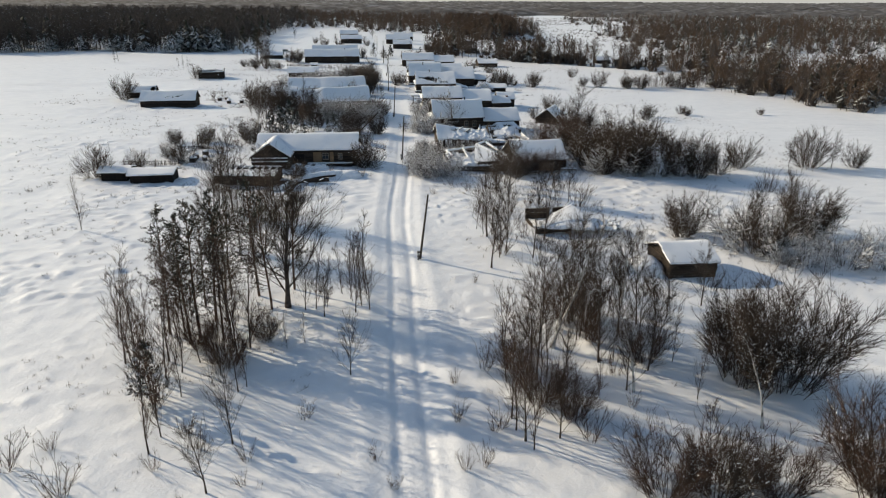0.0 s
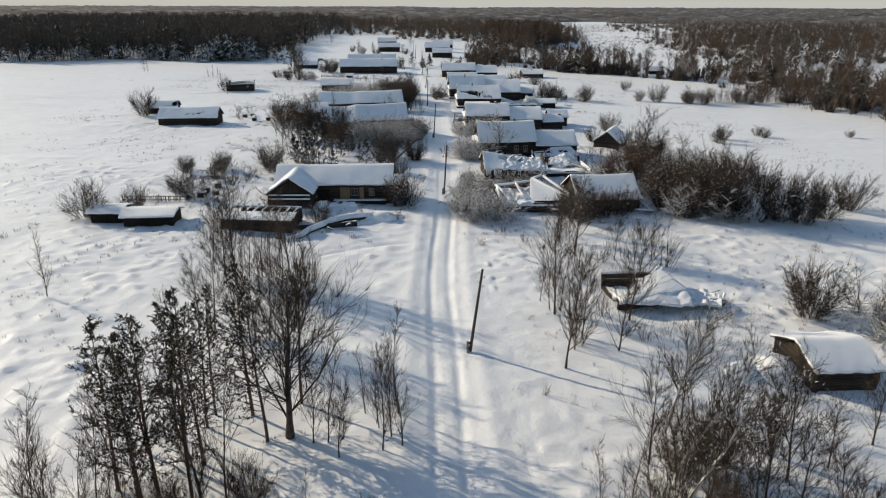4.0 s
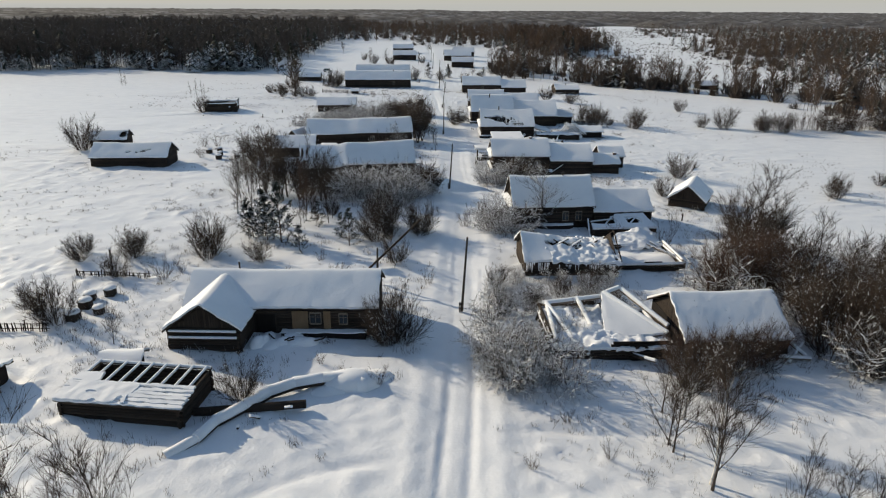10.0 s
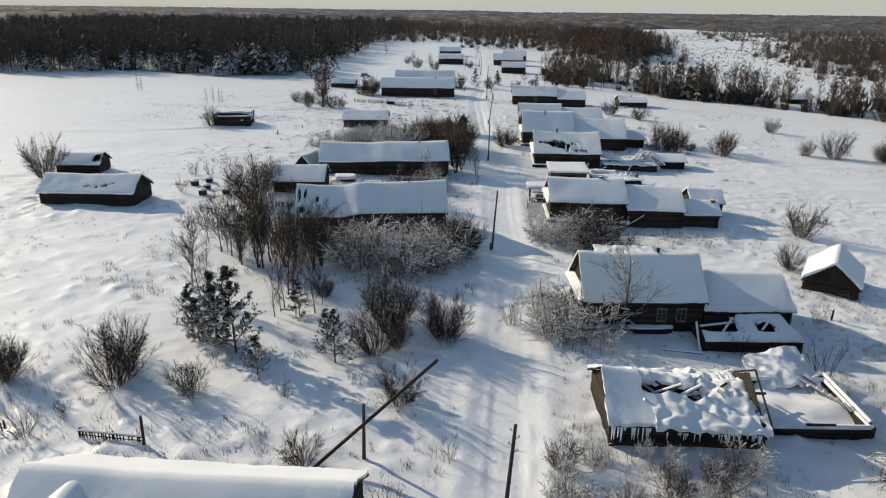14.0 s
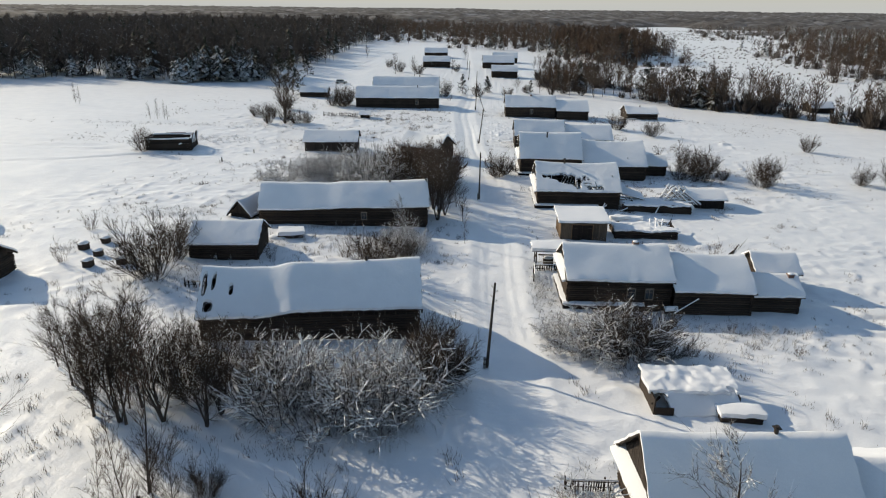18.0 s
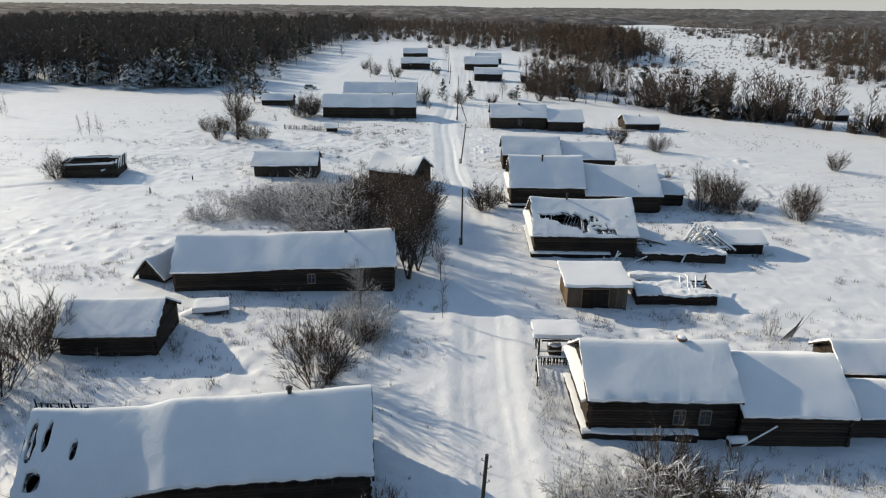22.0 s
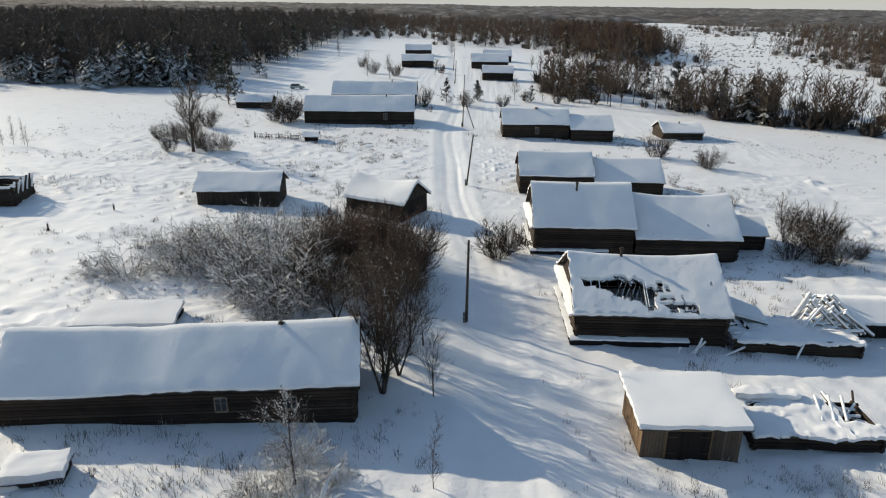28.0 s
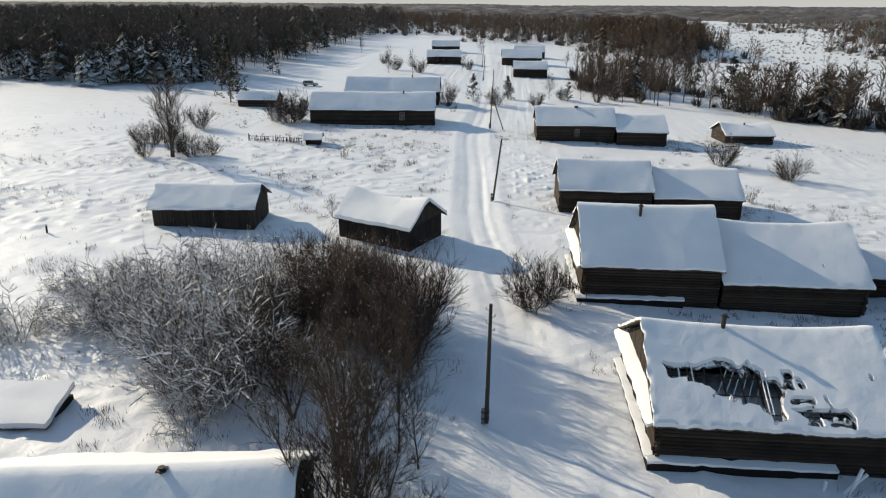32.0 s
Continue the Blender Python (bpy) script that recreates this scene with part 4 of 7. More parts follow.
house("log_barn", "wide log barn with patches worn in its snow", 16.5, 28.6, 207.0, 213.2, 2.4, 6.2, 1.0, ends="r", category="barn", group="village barns", res=0.24, holes=((0.16, 0.18, 0.03, 0.05), (0.24, 0.255, 0.03, 0.05), (0.70, 0.712, 0.12, 0.17)), sag=0.4, seed=27)
house("log_outhouse", "small log lean-to with a snowy roof", 28.9, 33.6, 211.8, 214.9, 1.8, 3.4, 1.0, ends="r", category="shed", group="village sheds", seed=29)
house("log_house", "long low house with a snow-covered roof", 4.8, 16.2, 233.0, 237.3, 2.9, 5.9, 1.0, ends="l", seed=31)
house("log_barn", "barn joined to the low house, roof deep in snow", 16.2, 26.9, 233.4, 238.0, 2.4, 5.2, 1.0, ends="r", category="barn", group="village barns", seed=33)
house("log_house", "dark log house behind the gardens with a snowy roof", 3.9, 18.7, 279.6, 284.3, 2.9, 5.8, 1.5, windows=((0.52, 1.7, 0.8, 1.1),), chimneys=((0.52, 0.47, 0.4, "brick"),), ends="l", seed=35)
house("log_barn", "log barn joined to the house, roof deep in snow", 18.6, 28.0, 278.8, 283.6, 2.4, 5.0, 1.5, ends="r", category="barn", group="village barns", seed=37)
house("log_shed", "small leaning log shed with a tent of snow", 39.5, 49.0, 284.5, 288.6, 1.7, 3.6, 4.0, ends="l", category="shed", group="village sheds", chimneys=((0.5, 0.45, 0.35, "pipe"),), sag=0.5, seed=39)
house("log_house", "weathered log house with a steep snowy roof and trimmed windows", 7.2, 18.9, 112.0, 115.9, 3.1, 6.7, 4.5, windows=((0.66, 1.8, 0.8, 1.15), (0.83, 1.8, 0.8, 1.15)), chimneys=((0.66, 0.50, 0.35, "pipe"),), pent=True, plinth=True, ends="l", seed=41)
house("log_barn", "log yard barn with a snowy roof, joined to the house", 18.7, 27.3, 112.9, 117.0, 2.5, 4.9, 4.5, ends="r", category="barn", group="village barns", seed=43)
bath = house("bath_house", "small dark log bath house under a cone of snow", -3.7, 3.7, 0, 3.0, 1.2, 3.6, 0, ends="lr", category="shed", group="village sheds", snow=0.42, seed=45)
bath.matrix_basis = pose(38.0, 128.2, gz(38, 127), 0, 0, 62)
house("log_shed", "small log shed with a board roof under snow", 27.2, 33.0, 26.1, 29.4, 1.8, 3.1, 3.0, ends="lr", category="shed", group="village sheds", seed=47)
house("plank_shed", "far wooden shed at the wood edge with a snowy roof", 104.3, 112.5, 311.0, 314.5, 1.7, 3.6, 3.0, logs=False, category="shed", group="village sheds", seed=49)

# ---- houses on the west side of the street ----
house("log_house", "long log house with a snow-covered roof and a small window", -33.0, -9.6, 170.1, 174.3, 2.5, 5.35, 7.0, windows=((0.62, 1.45, 0.7, 0.9), (0.82, 1.4, 0.6, 0.8)), chimneys=((0.77, 0.47, 0.12, "pipe"),), ends="lr", sag=0.25, seed=51, step=(0.45, 0.16))
house("log_house", "long house half hidden by bushes, snow sagging on its roof", -27.4, -7.5, 135.9, 140.2, 2.7, 6.0, 8.5, holes=((0.015, 0.03, 0.20, 0.42), (0.055, 0.068, 0.28, 0.42), (0.135, 0.15, 0.20, 0.33), (0.03, 0.065, 0.06, 0.14)), chimneys=((0.75, 0.49, 0.4, "pipe"),), ends="lr", sag=0.35, seed=53, res=0.2, step=(0.36, 0.45))
long_house = house("log_house", "log house with a long snowy roof and small window", -25.3, -7.7, 77.4, 81.2, 2.6, 4.9, 0.5, windows=((0.68, 1.55, 0.95, 0.95), (0.83, 1.5, 0.7, 0.9)), door=(0.405, 1.9, 1.95), ends="r", seed=55)
plank_wall("porch_panel", long_house, 0.9, 2.35, -3.52, 0.5, lambda x: 2.3, M_WARM, 0.2, 0.04, label="brown board panel beside the window")
plank_wall("porch_panel", long_house, 3.75, 4.4, -3.52, 0.5, lambda x: 2.3, M_WARM, 0.2, 0.04, label="brown board panel beside the window")
part("ledge", boxed(M_DARK, (0.0, 7.6, -4.2, -3.55, -0.4, 0.42)), long_house)
snow_sheet("ledge_snow", long_house, lambda u, v: (-0.05 + u * 7.7, -4.25 + v * 0.66, 0.43), 26, 3, 7.7, 0.66, 0.12, 56, (), None, "", 0.2)
SNOW_ROD = log_mesh("snow_rod", M_SNOW_SOFT, 8)
wing = house("house_wing", "log wing with a snowy gable facing the fields", -3.5, 3.5, 0, 3.4, 2.1, 4.5, 0, ends="lr", category="barn", group="village barns", seed=57)
wing.matrix_basis = pose(-22.2, 77.0, gz(-22, 78), 0, 0, 89)
for z, o in ((2.0, 0.18), (1.45, 0.26)):
    between("ledge", DARKBEAM, wing, (-3.15 - o, -2.9, z), (-3.15 - o, 2.9, z), 0.07)
    between("ledge_snow", SNOW_ROD, wing, (-3.15 - o, -2.9, z + 0.1), (-3.15 - o, 2.9, z + 0.1), 0.12)
heap_a = thing("snow_bank", pose(-15.8, 76.2, gz(-15.8, 76.2), 0, 0, 8), "heap of shovelled snow by the house wall", "snow bank")
for k in range(9):
    r = random.Random(k + 40)
    part("drift", snow_lump(r.uniform(0.6, 1.25), r.uniform(0.4, 0.95), (1.2, 0.8)), heap_a, pose(r.uniform(-2.6, 2.6), r.uniform(-1.1, 0.9), r.uniform(-0.1, 0.1), 0, 0, r.uniform(0, 90)))
for k in range(7):
    r = random.Random(k + 60)
    a_ = Vector((r.uniform(-2.6, 2.6), r.uniform(-1.2, 0.6), 0.3))
    between("board", DARKBEAM, heap_a, a_, a_ + Vector((r.uniform(-1.2, 1.2), r.uniform(-0.7, 0.7), r.uniform(0.2, 0.7))), 0.07)
house("log_barn", "low log hay barn in the field, snow worn through in spots", -66.6, -52.6, 142.0, 145.4, 1.8, 4.0, 3.5, holes=((0.46, 0.53, 0.14, 0.20), (0.57, 0.61, 0.13, 0.19), (0.64, 0.70, 0.16, 0.22), (0.73, 0.76, 0.22, 0.27)), ends="lr", category="barn", group="village barns", sag=0.2, seed=59, res=0.24)
house("log_hut", "half-collapsed hut beside bushes in the field", -76.0, -68.5, 160.0, 162.8, 1.6, 3.2, 10.0, ends="r", category="shed", group="village sheds", holes=((0.8, 0.97, 0.1, 0.42),), seed=61)
house("log_barn", "small log barn with a snow-covered gable roof", -36.6, -28.2, 155.0, 158.4, 1.9, 3.9, 5.0, ends="r", category="barn", group="village barns", holes=((0.90, 0.915, 0.06, 0.10), (0.92, 0.935, 0.14, 0.18)), seed=63, res=0.22)
house("plank_shed", "grey plank shed with a snow-covered roof", -39.8, -28.3, 219.5, 223.2, 2.1, 4.0, 5.0, logs=False, wall_mat=M_PLANK, category="shed", group="village sheds", seed=65)
hut = house("plank_hut", "broken hut with snow drifted over its tent roof", -4.8, 4.8, 0, 3.6, 2.2, 4.6, 0, logs=False, category="shed", group="village sheds", snow=0.45, sag=0.6, seed=67)
hut.matrix_basis = pose(-13.6, 221.0, gz(-13, 219), 0, 0, -25)
house("log_house", "very long dark log house with a white-framed window", -41.5, -16.0, 287.6, 292.5, 2.9, 5.9, 5.5, windows=((0.74, 1.7, 0.9, 1.3),), chimneys=((0.74, 0.44, 0.5, "pipe"),), ends="r", seed=69)
house("log_house", "house behind another, roof deep in snow", -41.0, -17.8, 317.5, 322.0, 2.9, 6.0, 3.0, chimneys=((0.7, 0.47, 0.4, "pipe"),), ends="r", seed=71)
house("log_shed", "low log shed with snow on its roof", -62.9, -53.6, 304.0, 307.0, 1.6, 3.2, 3.0, ends="r", category="shed", group="village sheds", seed=73)
house("plank_shed", "low shed roofed with snow at the edge of the gardens", -42.4, -35.4, 64.2, 66.5, 1.3, 1.9, 3.0, logs=False, category="shed", group="village sheds", seed=75)
house("plank_shed", "low shed roofed with snow beside another shed", -47.2, -42.6, 65.6, 67.8, 1.3, 1.8, 3.0, logs=False, category="shed", group="village sheds", seed=76)
house("far_house", "far house with a snowy roof", -34.0, -20.0, 431.0, 435.5, 2.9, 5.4, 5.0, ends="lr", seed=77)
house("far_house", "far house with a snowy roof among bushes", -39.0, -25.0, 497.0, 501.5, 2.9, 5.6, 5.0, ends="lr", seed=78)
house("far_house", "far large house with a snowy roof", -3.8, 12.7, 440.0, 445.5, 2.9, 6.2, 2.0, ends="lr", seed=79)
house("far_house", "far house beside the street with a snowy roof", 0.6, 12.5, 393.0, 397.2, 2.8, 5.2, 2.0, ends="lr", seed=80)
house("far_house", "far house with an old snow-laden roof", 2.0, 16.0, 478.0, 482.5, 2.8, 5.6, 2.0, ends="lr", seed=81)
house("far_shed", "far shed at the wood edge", 50.0, 58.5, 453.0, 456.0, 2.0, 3.6, 2.0, ends="lr", category="shed", group="village sheds", seed=82)

# ---- trees and bushes ----
plant("pine", -21.2, 14.3, 11.5)
plant("pine", -18.5, 13.6, 12.4)
plant("pine", -17.9, 16.7, 12.1)
plant("pine", -17.8, 22.4, 9.8)
plant("pine", -20.9, 18.0, 8.6)
plant("pine", -19.6, 19.8, 9.9)
plant("pine", -19.0, 12.6, 11.4)
plant("pine", -16.6, 13.6, 11.5)
plant("oak", -12.1, 20.0, 11.7)
plant("sapling", -17.9, -1.6, 9.6)
plant("sapling", -17.7, 0.2, 7.2)
plant("sapling", -20.8, 5.8, 9.4)
plant("sapling", -23.0, 10.0, 8.2)
plant("sapling", -25.3, 13.8, 6.2)
plant("sapling", -17.6, 9.8, 6.9)
plant("sapling", -15.6, 8.0, 6.7)
plant("sapling", -13.8, 5.6, 7.8)
plant("sapling", -13.3, 6.3, 5.7)
plant("sapling", -11.1, 12.0, 2.9)
plant("sapling", -9.7, 12.9, 2.9)
plant("sapling", -6.3, 21.5, 5.3)
plant("sapling", -5.2, 20.2, 7.2)
plant("sapling", -4.4, 18.9, 7.9)
plant("sapling", -7.2, 22.8, 5.4)
plant("sapling", -39.9, 42.1, 6.9)
plant("sapling", 20.5, 3.3, 5.9)
plant("sapling", 27.3, -1.5, 5.8)
plant("sapling", 6.1, -0.0, 8.6)
plant("sapling", 6.9, -2.2, 8.2)
plant("sapling", 6.0, 1.3, 9.6)
plant("sapling", -18.6, 2.2, 9.4)
plant("sapling", -20.0, 9.9, 9.6)
plant("sapling", -17.7, 4.9, 6.4)
plant("sapling", -8.4, 19.6, 5.4)
plant("sapling", 15.7, 16.2, 7.3)
plant("sapling", 18.0, 17.3, 6.3)
plant("sapling", 13.8, 12.9, 7.0)
plant("sapling", 15.8, 8.9, 6.1)
plant("young_pine", -19.4, 3.9, 5.2)
plant("tree", -12.8, -0.9, 6.1)
plant("tree", -13.4, -5.4, 5.1)
plant("tree", -8.5, 17.8, 5.0)
plant("tree", -5.6, 7.6, 5.0)
plant("tree", 8.7, 29.5, 9.9)
plant("tree", 6.5, -1.3, 7.7)
plant("tree", 8.9, -1.1, 5.9)
plant("tree", 15.5, 4.7, 6.2)
plant("tree", 23.7, 17.2, 5.2)
plant("tree", 19.4, 12.8, 6.5)
plant("tree", 15.8, 22.5, 7.3)
plant("tree", 11.8, 17.4, 7.9)
plant("shrub", -8.4, 1.8, 1.8)
plant("shrub", -21.6, -5.5, 3.9)
plant("shrub", -25.9, -2.9, 3.7)
plant("shrub", 5.0, 7.9, 3.3)
plant("shrub", 10.9, -1.5, 3.5)
plant("shrub", 58.7, 61.8, 4.7)
plant("shrub", 6.3, 25.5, 1.3)
plant("shrub", 10.7, 33.8, 3.5)
plant("birch", 12.6, 15.1, 11.2)
plant("birch", 23.6, -0.4, 7.4)
plant("big_bush", 25.2, 6.0, 8.3)
plant("bush", 36.4, 42.1, 5.8)
plant("bush", 41.6, 33.7, 7.1)
plant("red_bush", 13.9, -7.1, 5.6)
plant("bush", 17.0, -7.2, 5.6)
plant("red_bush", 20.9, -7.4, 4.5)
plant("bush", 27.5, -6.2, 6.6)
plant("bush", 18.8, -5.8, 3.8)
plant("snowy_bush", 45.7, 30.0, 4.1)
plant("snowy_bush", 50.5, 29.9, 5.5)
plant("snowy_bush", 53.9, 29.8, 5.5)
plant("snowy_bush", 42.7, 30.0, 4.8)
plant("snowy_bush", 50.7, 34.6, 4.0)
plant("snowy_bush", 48.9, 37.6, 4.5)
plant("snowy_bush", 57.6, 35.5, 3.0)
plant("bush", 34.9, 40.2, 5.7)
plant("bush", -5.7, 77.4, 5.3)
plant("sapling", -16.4, 45.4, 8.9)
plant("sapling", -17.7, 45.4, 8.9)
plant("sapling", -20.0, 45.2, 7.6)
plant("sapling", -14.3, 45.5, 6.3)
plant("sapling", -19.0, 45.3, 8.0)
plant("sapling", -15.3, 45.5, 6.7)
plant("sapling", 10.3, 40.2, 8.8)
plant("sapling", 9.3, 40.8, 7.6)
plant("sapling", 8.7, 42.9, 6.5)
plant("tree", -22.5, 45.9, 11.2)
plant("tree", -21.8, 35.8, 7.7)
plant("tree", -19.1, 33.3, 7.8)
plant("tree", -16.4, 33.4, 7.4)
plant("tree", -15.5, 35.0, 6.1)
plant("tree", 9.6, 39.6, 9.9)
plant("tree", 14.1, 62.5, 5.8)
plant("tree", 19.5, 55.0, 5.3)
plant("tree", 21.8, 54.6, 4.7)
plant("tree", 23.8, 54.7, 5.6)
plant("tree", -17.7, 33.9, 7.5)
plant("tree", -23.9, 38.0, 6.0)
plant("birch", 15.5, 58.2, 8.5)
plant("shrub", -11.9, 43.3, 2.6)
plant("shrub", -28.5, 41.4, 2.1)
plant("shrub", 26.9, 57.1, 3.2)
plant("shrub", 14.1, 39.1, 2.7)
plant("shrub", 10.2, 35.0, 3.4)
plant("shrub", 17.6, 53.8, 3.3)
plant("shrub", 15.5, 35.8, 2.6)
plant("shrub", 17.0, 34.8, 2.5)
plant("tree", 15.3, 57.5, 8.6)
plant("tree", 14.2, 61.7, 7.0)
plant("tree", -24.4, 48.5, 9.0)
plant("tree", -17.4, 47.8, 9.3)
plant("tree", -25.7, 49.0, 7.6)
plant("tree", -30.6, 74.8, 3.6)
plant("sapling", -21.6, 47.6, 8.9)
plant("sapling", -20.3, 47.7, 8.9)
plant("sapling", -19.3, 47.7, 8.9)
plant("sapling", -18.3, 47.8, 8.2)
plant("sapling", -22.5, 48.1, 7.1)
plant("shrub", 25.3, 53.6, 5.4)
plant("shrub", -15.2, 47.9, 3.7)
plant("shrub", 11.1, 49.0, 3.0)
plant("shrub", 14.0, 49.2, 2.6)
plant("snowy_bush", 3.3, 70.9, 4.2)
plant("snowy_bush", 5.8, 70.0, 4.7)
plant("snowy_bush", 8.5, 70.1, 4.7)
plant("snowy_bush", 5.6, 77.5, 3.6)
plant("snowy_bush", 10.5, 79.3, 3.7)
plant("snowy_bush", 2.5, 74.5, 4.8)
plant("snowy_bush", 7.5, 74.9, 4.1)
plant("bush", 33.0, 76.7, 7.9)
plant("snowy_bush", 33.9, 73.0, 6.3)
plant("bush", 39.0, 77.1, 9.1)
plant("big_bush", 40.3, 74.6, 10.0)
plant("bush", 36.0, 91.3, 5.8)
plant("snowy_bush", 42.7, 93.9, 6.3)
plant("bush", 49.6, 98.7, 5.8)
plant("snowy_bush", 55.8, 101.5, 4.0)
plant("bush", 35.5, 85.9, 6.8)
plant("big_bush", 40.7, 84.6, 7.4)
plant("bush", 45.6, 86.6, 7.5)
plant("bush", -6.8, 76.5, 4.9)
plant("bush", -17.1, 66.3, 3.8)
plant("bush", -37.7, 78.5, 5.0)
plant("bush", -43.7, 94.6, 3.3)
plant("bush", -38.8, 97.3, 3.4)
plant("bush", -30.9, 100.5, 4.3)
plant("bush", -37.4, 89.8, 3.2)
plant("bush", -40.9, 81.4, 3.2)
plant("bush", 35.7, 97.5, 5.4)
plant("bush", 64.9, 134.0, 4.2)
plant("bush", 35.0, 73.0, 5.3)
plant("bush", -29.9, 96.9, 5.4)
plant("bush", -38.3, 95.8, 3.8)
plant("bush", -44.5, 97.1, 2.5)
plant("bush", -23.5, 96.2, 3.0)
plant("bush", -10.2, 108.8, 5.9)
plant("bush", -4.9, 108.9, 4.4)
plant("bush", -7.6, 97.0, 3.8)
plant("bush", -13.0, 89.1, 2.9)
plant("bush", 42.5, 147.2, 5.3)
plant("bush", 35.2, 132.7, 3.5)
plant("bush", 74.8, 208.0, 6.6)
plant("bush", 69.3, 210.4, 4.0)
plant("bush", 51.5, 210.1, 5.1)
plant("bush", 84.3, 206.5, 4.6)
plant("bush", -10.7, 104.5, 4.7)
plant("bush", -18.2, 115.5, 2.7)
plant("young_pine", -22.5, 102.8, 8.0)
plant("young_pine", -19.5, 99.6, 3.4)
plant("young_pine", -26.6, 104.8, 4.2)
plant("young_pine", -13.8, 102.2, 4.9)
plant("young_pine", -24.5, 103.8, 5.9)
plant("spruce", -19.4, 111.1, 3.6)
plant("sapling", -21.4, 111.6, 6.4)
plant("sapling", 77.5, 249.0, 3.6)
plant("sapling", -19.5, 110.3, 5.1)
plant("sapling", -30.3, 113.6, 8.5)
plant("sapling", -28.7, 112.1, 7.7)
plant("tree", -17.8, 113.8, 4.0)
plant("tree", -27.4, 124.0, 5.9)
plant("tree", -31.6, 125.5, 6.0)
plant("tree", -26.2, 131.4, 4.3)
plant("shrub", -16.3, 96.2, 1.9)
plant("shrub", -3.5, 90.7, 2.2)
plant("shrub", -6.7, 85.2, 3.0)
plant("shrub", -31.2, 92.7, 2.1)
plant("shrub", -32.2, 89.8, 3.5)
plant("shrub", 26.9, 105.2, 4.7)
plant("tree", -30.0, 123.7, 7.0)
plant("tree", -26.7, 122.1, 8.8)
plant("tree", -24.8, 129.3, 4.4)
plant("tree", -31.1, 128.3, 5.8)
plant("tree", -32.6, 126.8, 4.6)
plant("tree", -20.8, 114.1, 5.2)
plant("tree", -18.0, 111.6, 6.3)
plant("tree", -26.6, 124.3, 9.1)
plant("tree", -35.8, 128.8, 4.7)
plant("birch", -31.6, 114.9, 9.4)
plant("sapling", -21.6, 110.4, 7.4)
plant("sapling", -21.8, 115.5, 11.5)
plant("sapling", -21.3, 112.5, 8.1)
plant("snowy_bush", -23.2, 129.6, 4.4)
plant("snowy_bush", -16.6, 129.4, 4.4)
plant("snowy_bush", -12.6, 128.8, 4.8)
plant("snowy_bush", -9.6, 130.5, 4.9)
plant("snowy_bush", -19.5, 130.2, 4.5)
plant("snowy_bush", 4.5, 110.7, 5.7)
plant("snowy_bush", 6.7, 110.4, 6.1)
plant("snowy_bush", 8.5, 110.1, 5.2)
plant("snowy_bush", 4.1, 114.6, 4.2)
plant("bush", -6.2, 135.1, 4.3)
plant("bush", -4.8, 131.3, 4.7)
plant("bush", -10.6, 111.2, 5.6)
plant("bush", -5.0, 107.8, 4.9)
plant("bush", -9.1, 105.6, 2.9)
plant("bush", 213.3, 625.5, 4.2)
plant("young_pine", -25.1, 105.2, 6.5)
plant("young_pine", -15.3, 105.4, 3.3)
plant("young_pine", -27.4, 105.4, 5.0)
plant("snowy_tree", 11.8, 111.7, 8.2)
plant("bush", -37.4, 148.6, 7.7)
plant("bush", -38.0, 154.5, 6.4)
plant("bush", -14.7, 157.3, 3.7)
plant("bush", 40.4, 219.5, 3.8)
plant("bush", 42.3, 215.1, 4.4)
plant("shrub", -53.1, 163.6, 3.2)
plant("shrub", -50.3, 163.9, 2.9)
plant("shrub", -49.4, 151.6, 3.1)
plant("shrub", 17.5, 138.0, 2.6)
plant("shrub", 22.7, 143.2, 1.7)
plant("shrub", 27.1, 138.9, 1.6)
plant("shrub", 24.8, 143.4, 1.1)
plant("snowy_bush", 5.9, 137.7, 4.2)
plant("snowy_bush", 8.6, 137.1, 4.9)
plant("snowy_bush", 4.8, 140.4, 2.7)
plant("snowy_bush", 7.8, 140.7, 3.3)
plant("bush", 11.7, 136.5, 5.1)
plant("bush", 15.2, 137.7, 3.9)
plant("bush", 10.3, 139.1, 4.2)
plant("bush", -10.8, 159.4, 3.0)
plant("sapling", -4.0, 165.9, 4.7)
plant("sapling", -86.1, 251.9, 5.5)
plant("sapling", -121.9, 275.6, 6.2)
plant("oak", -52.6, 251.6, 11.0)
plant("tree", -8.8, 184.1, 9.5)
plant("tree", -7.8, 188.6, 7.0)
plant("tree", -10.6, 187.1, 7.9)
plant("tree", -7.2, 193.8, 5.3)
plant("tree", -4.6, 175.8, 4.6)
plant("tree", -9.3, 193.5, 6.9)
plant("tree", -21.3, 226.4, 2.5)
plant("snowy_bush", -30.1, 196.6, 5.5)
plant("snowy_bush", -25.2, 194.2, 6.5)
plant("snowy_bush", -21.9, 194.7, 7.1)
plant("snowy_bush", -17.6, 191.1, 7.8)
plant("snowy_bush", -18.5, 199.8, 6.3)
plant("snowy_bush", -34.9, 201.0, 3.2)
plant("snowy_bush", -29.0, 205.6, 3.7)
plant("snowy_bush", -24.0, 206.3, 4.1)
plant("snowy_bush", -34.6, 204.8, 2.7)
plant("snowy_bush", -29.0, 200.1, 4.8)
plant("snowy_bush", -24.9, 200.6, 5.4)
plant("snowy_bush", -19.2, 195.0, 7.1)
plant("bush", -15.3, 209.7, 4.2)
plant("bush", -11.4, 206.2, 4.8)
plant("bush", -12.6, 200.6, 6.3)
plant("bush", -15.9, 205.5, 5.4)
plant("bush", 0.9, 205.2, 5.3)
plant("bush", 2.2, 206.3, 3.7)
plant("bush", -44.9, 290.2, 6.8)
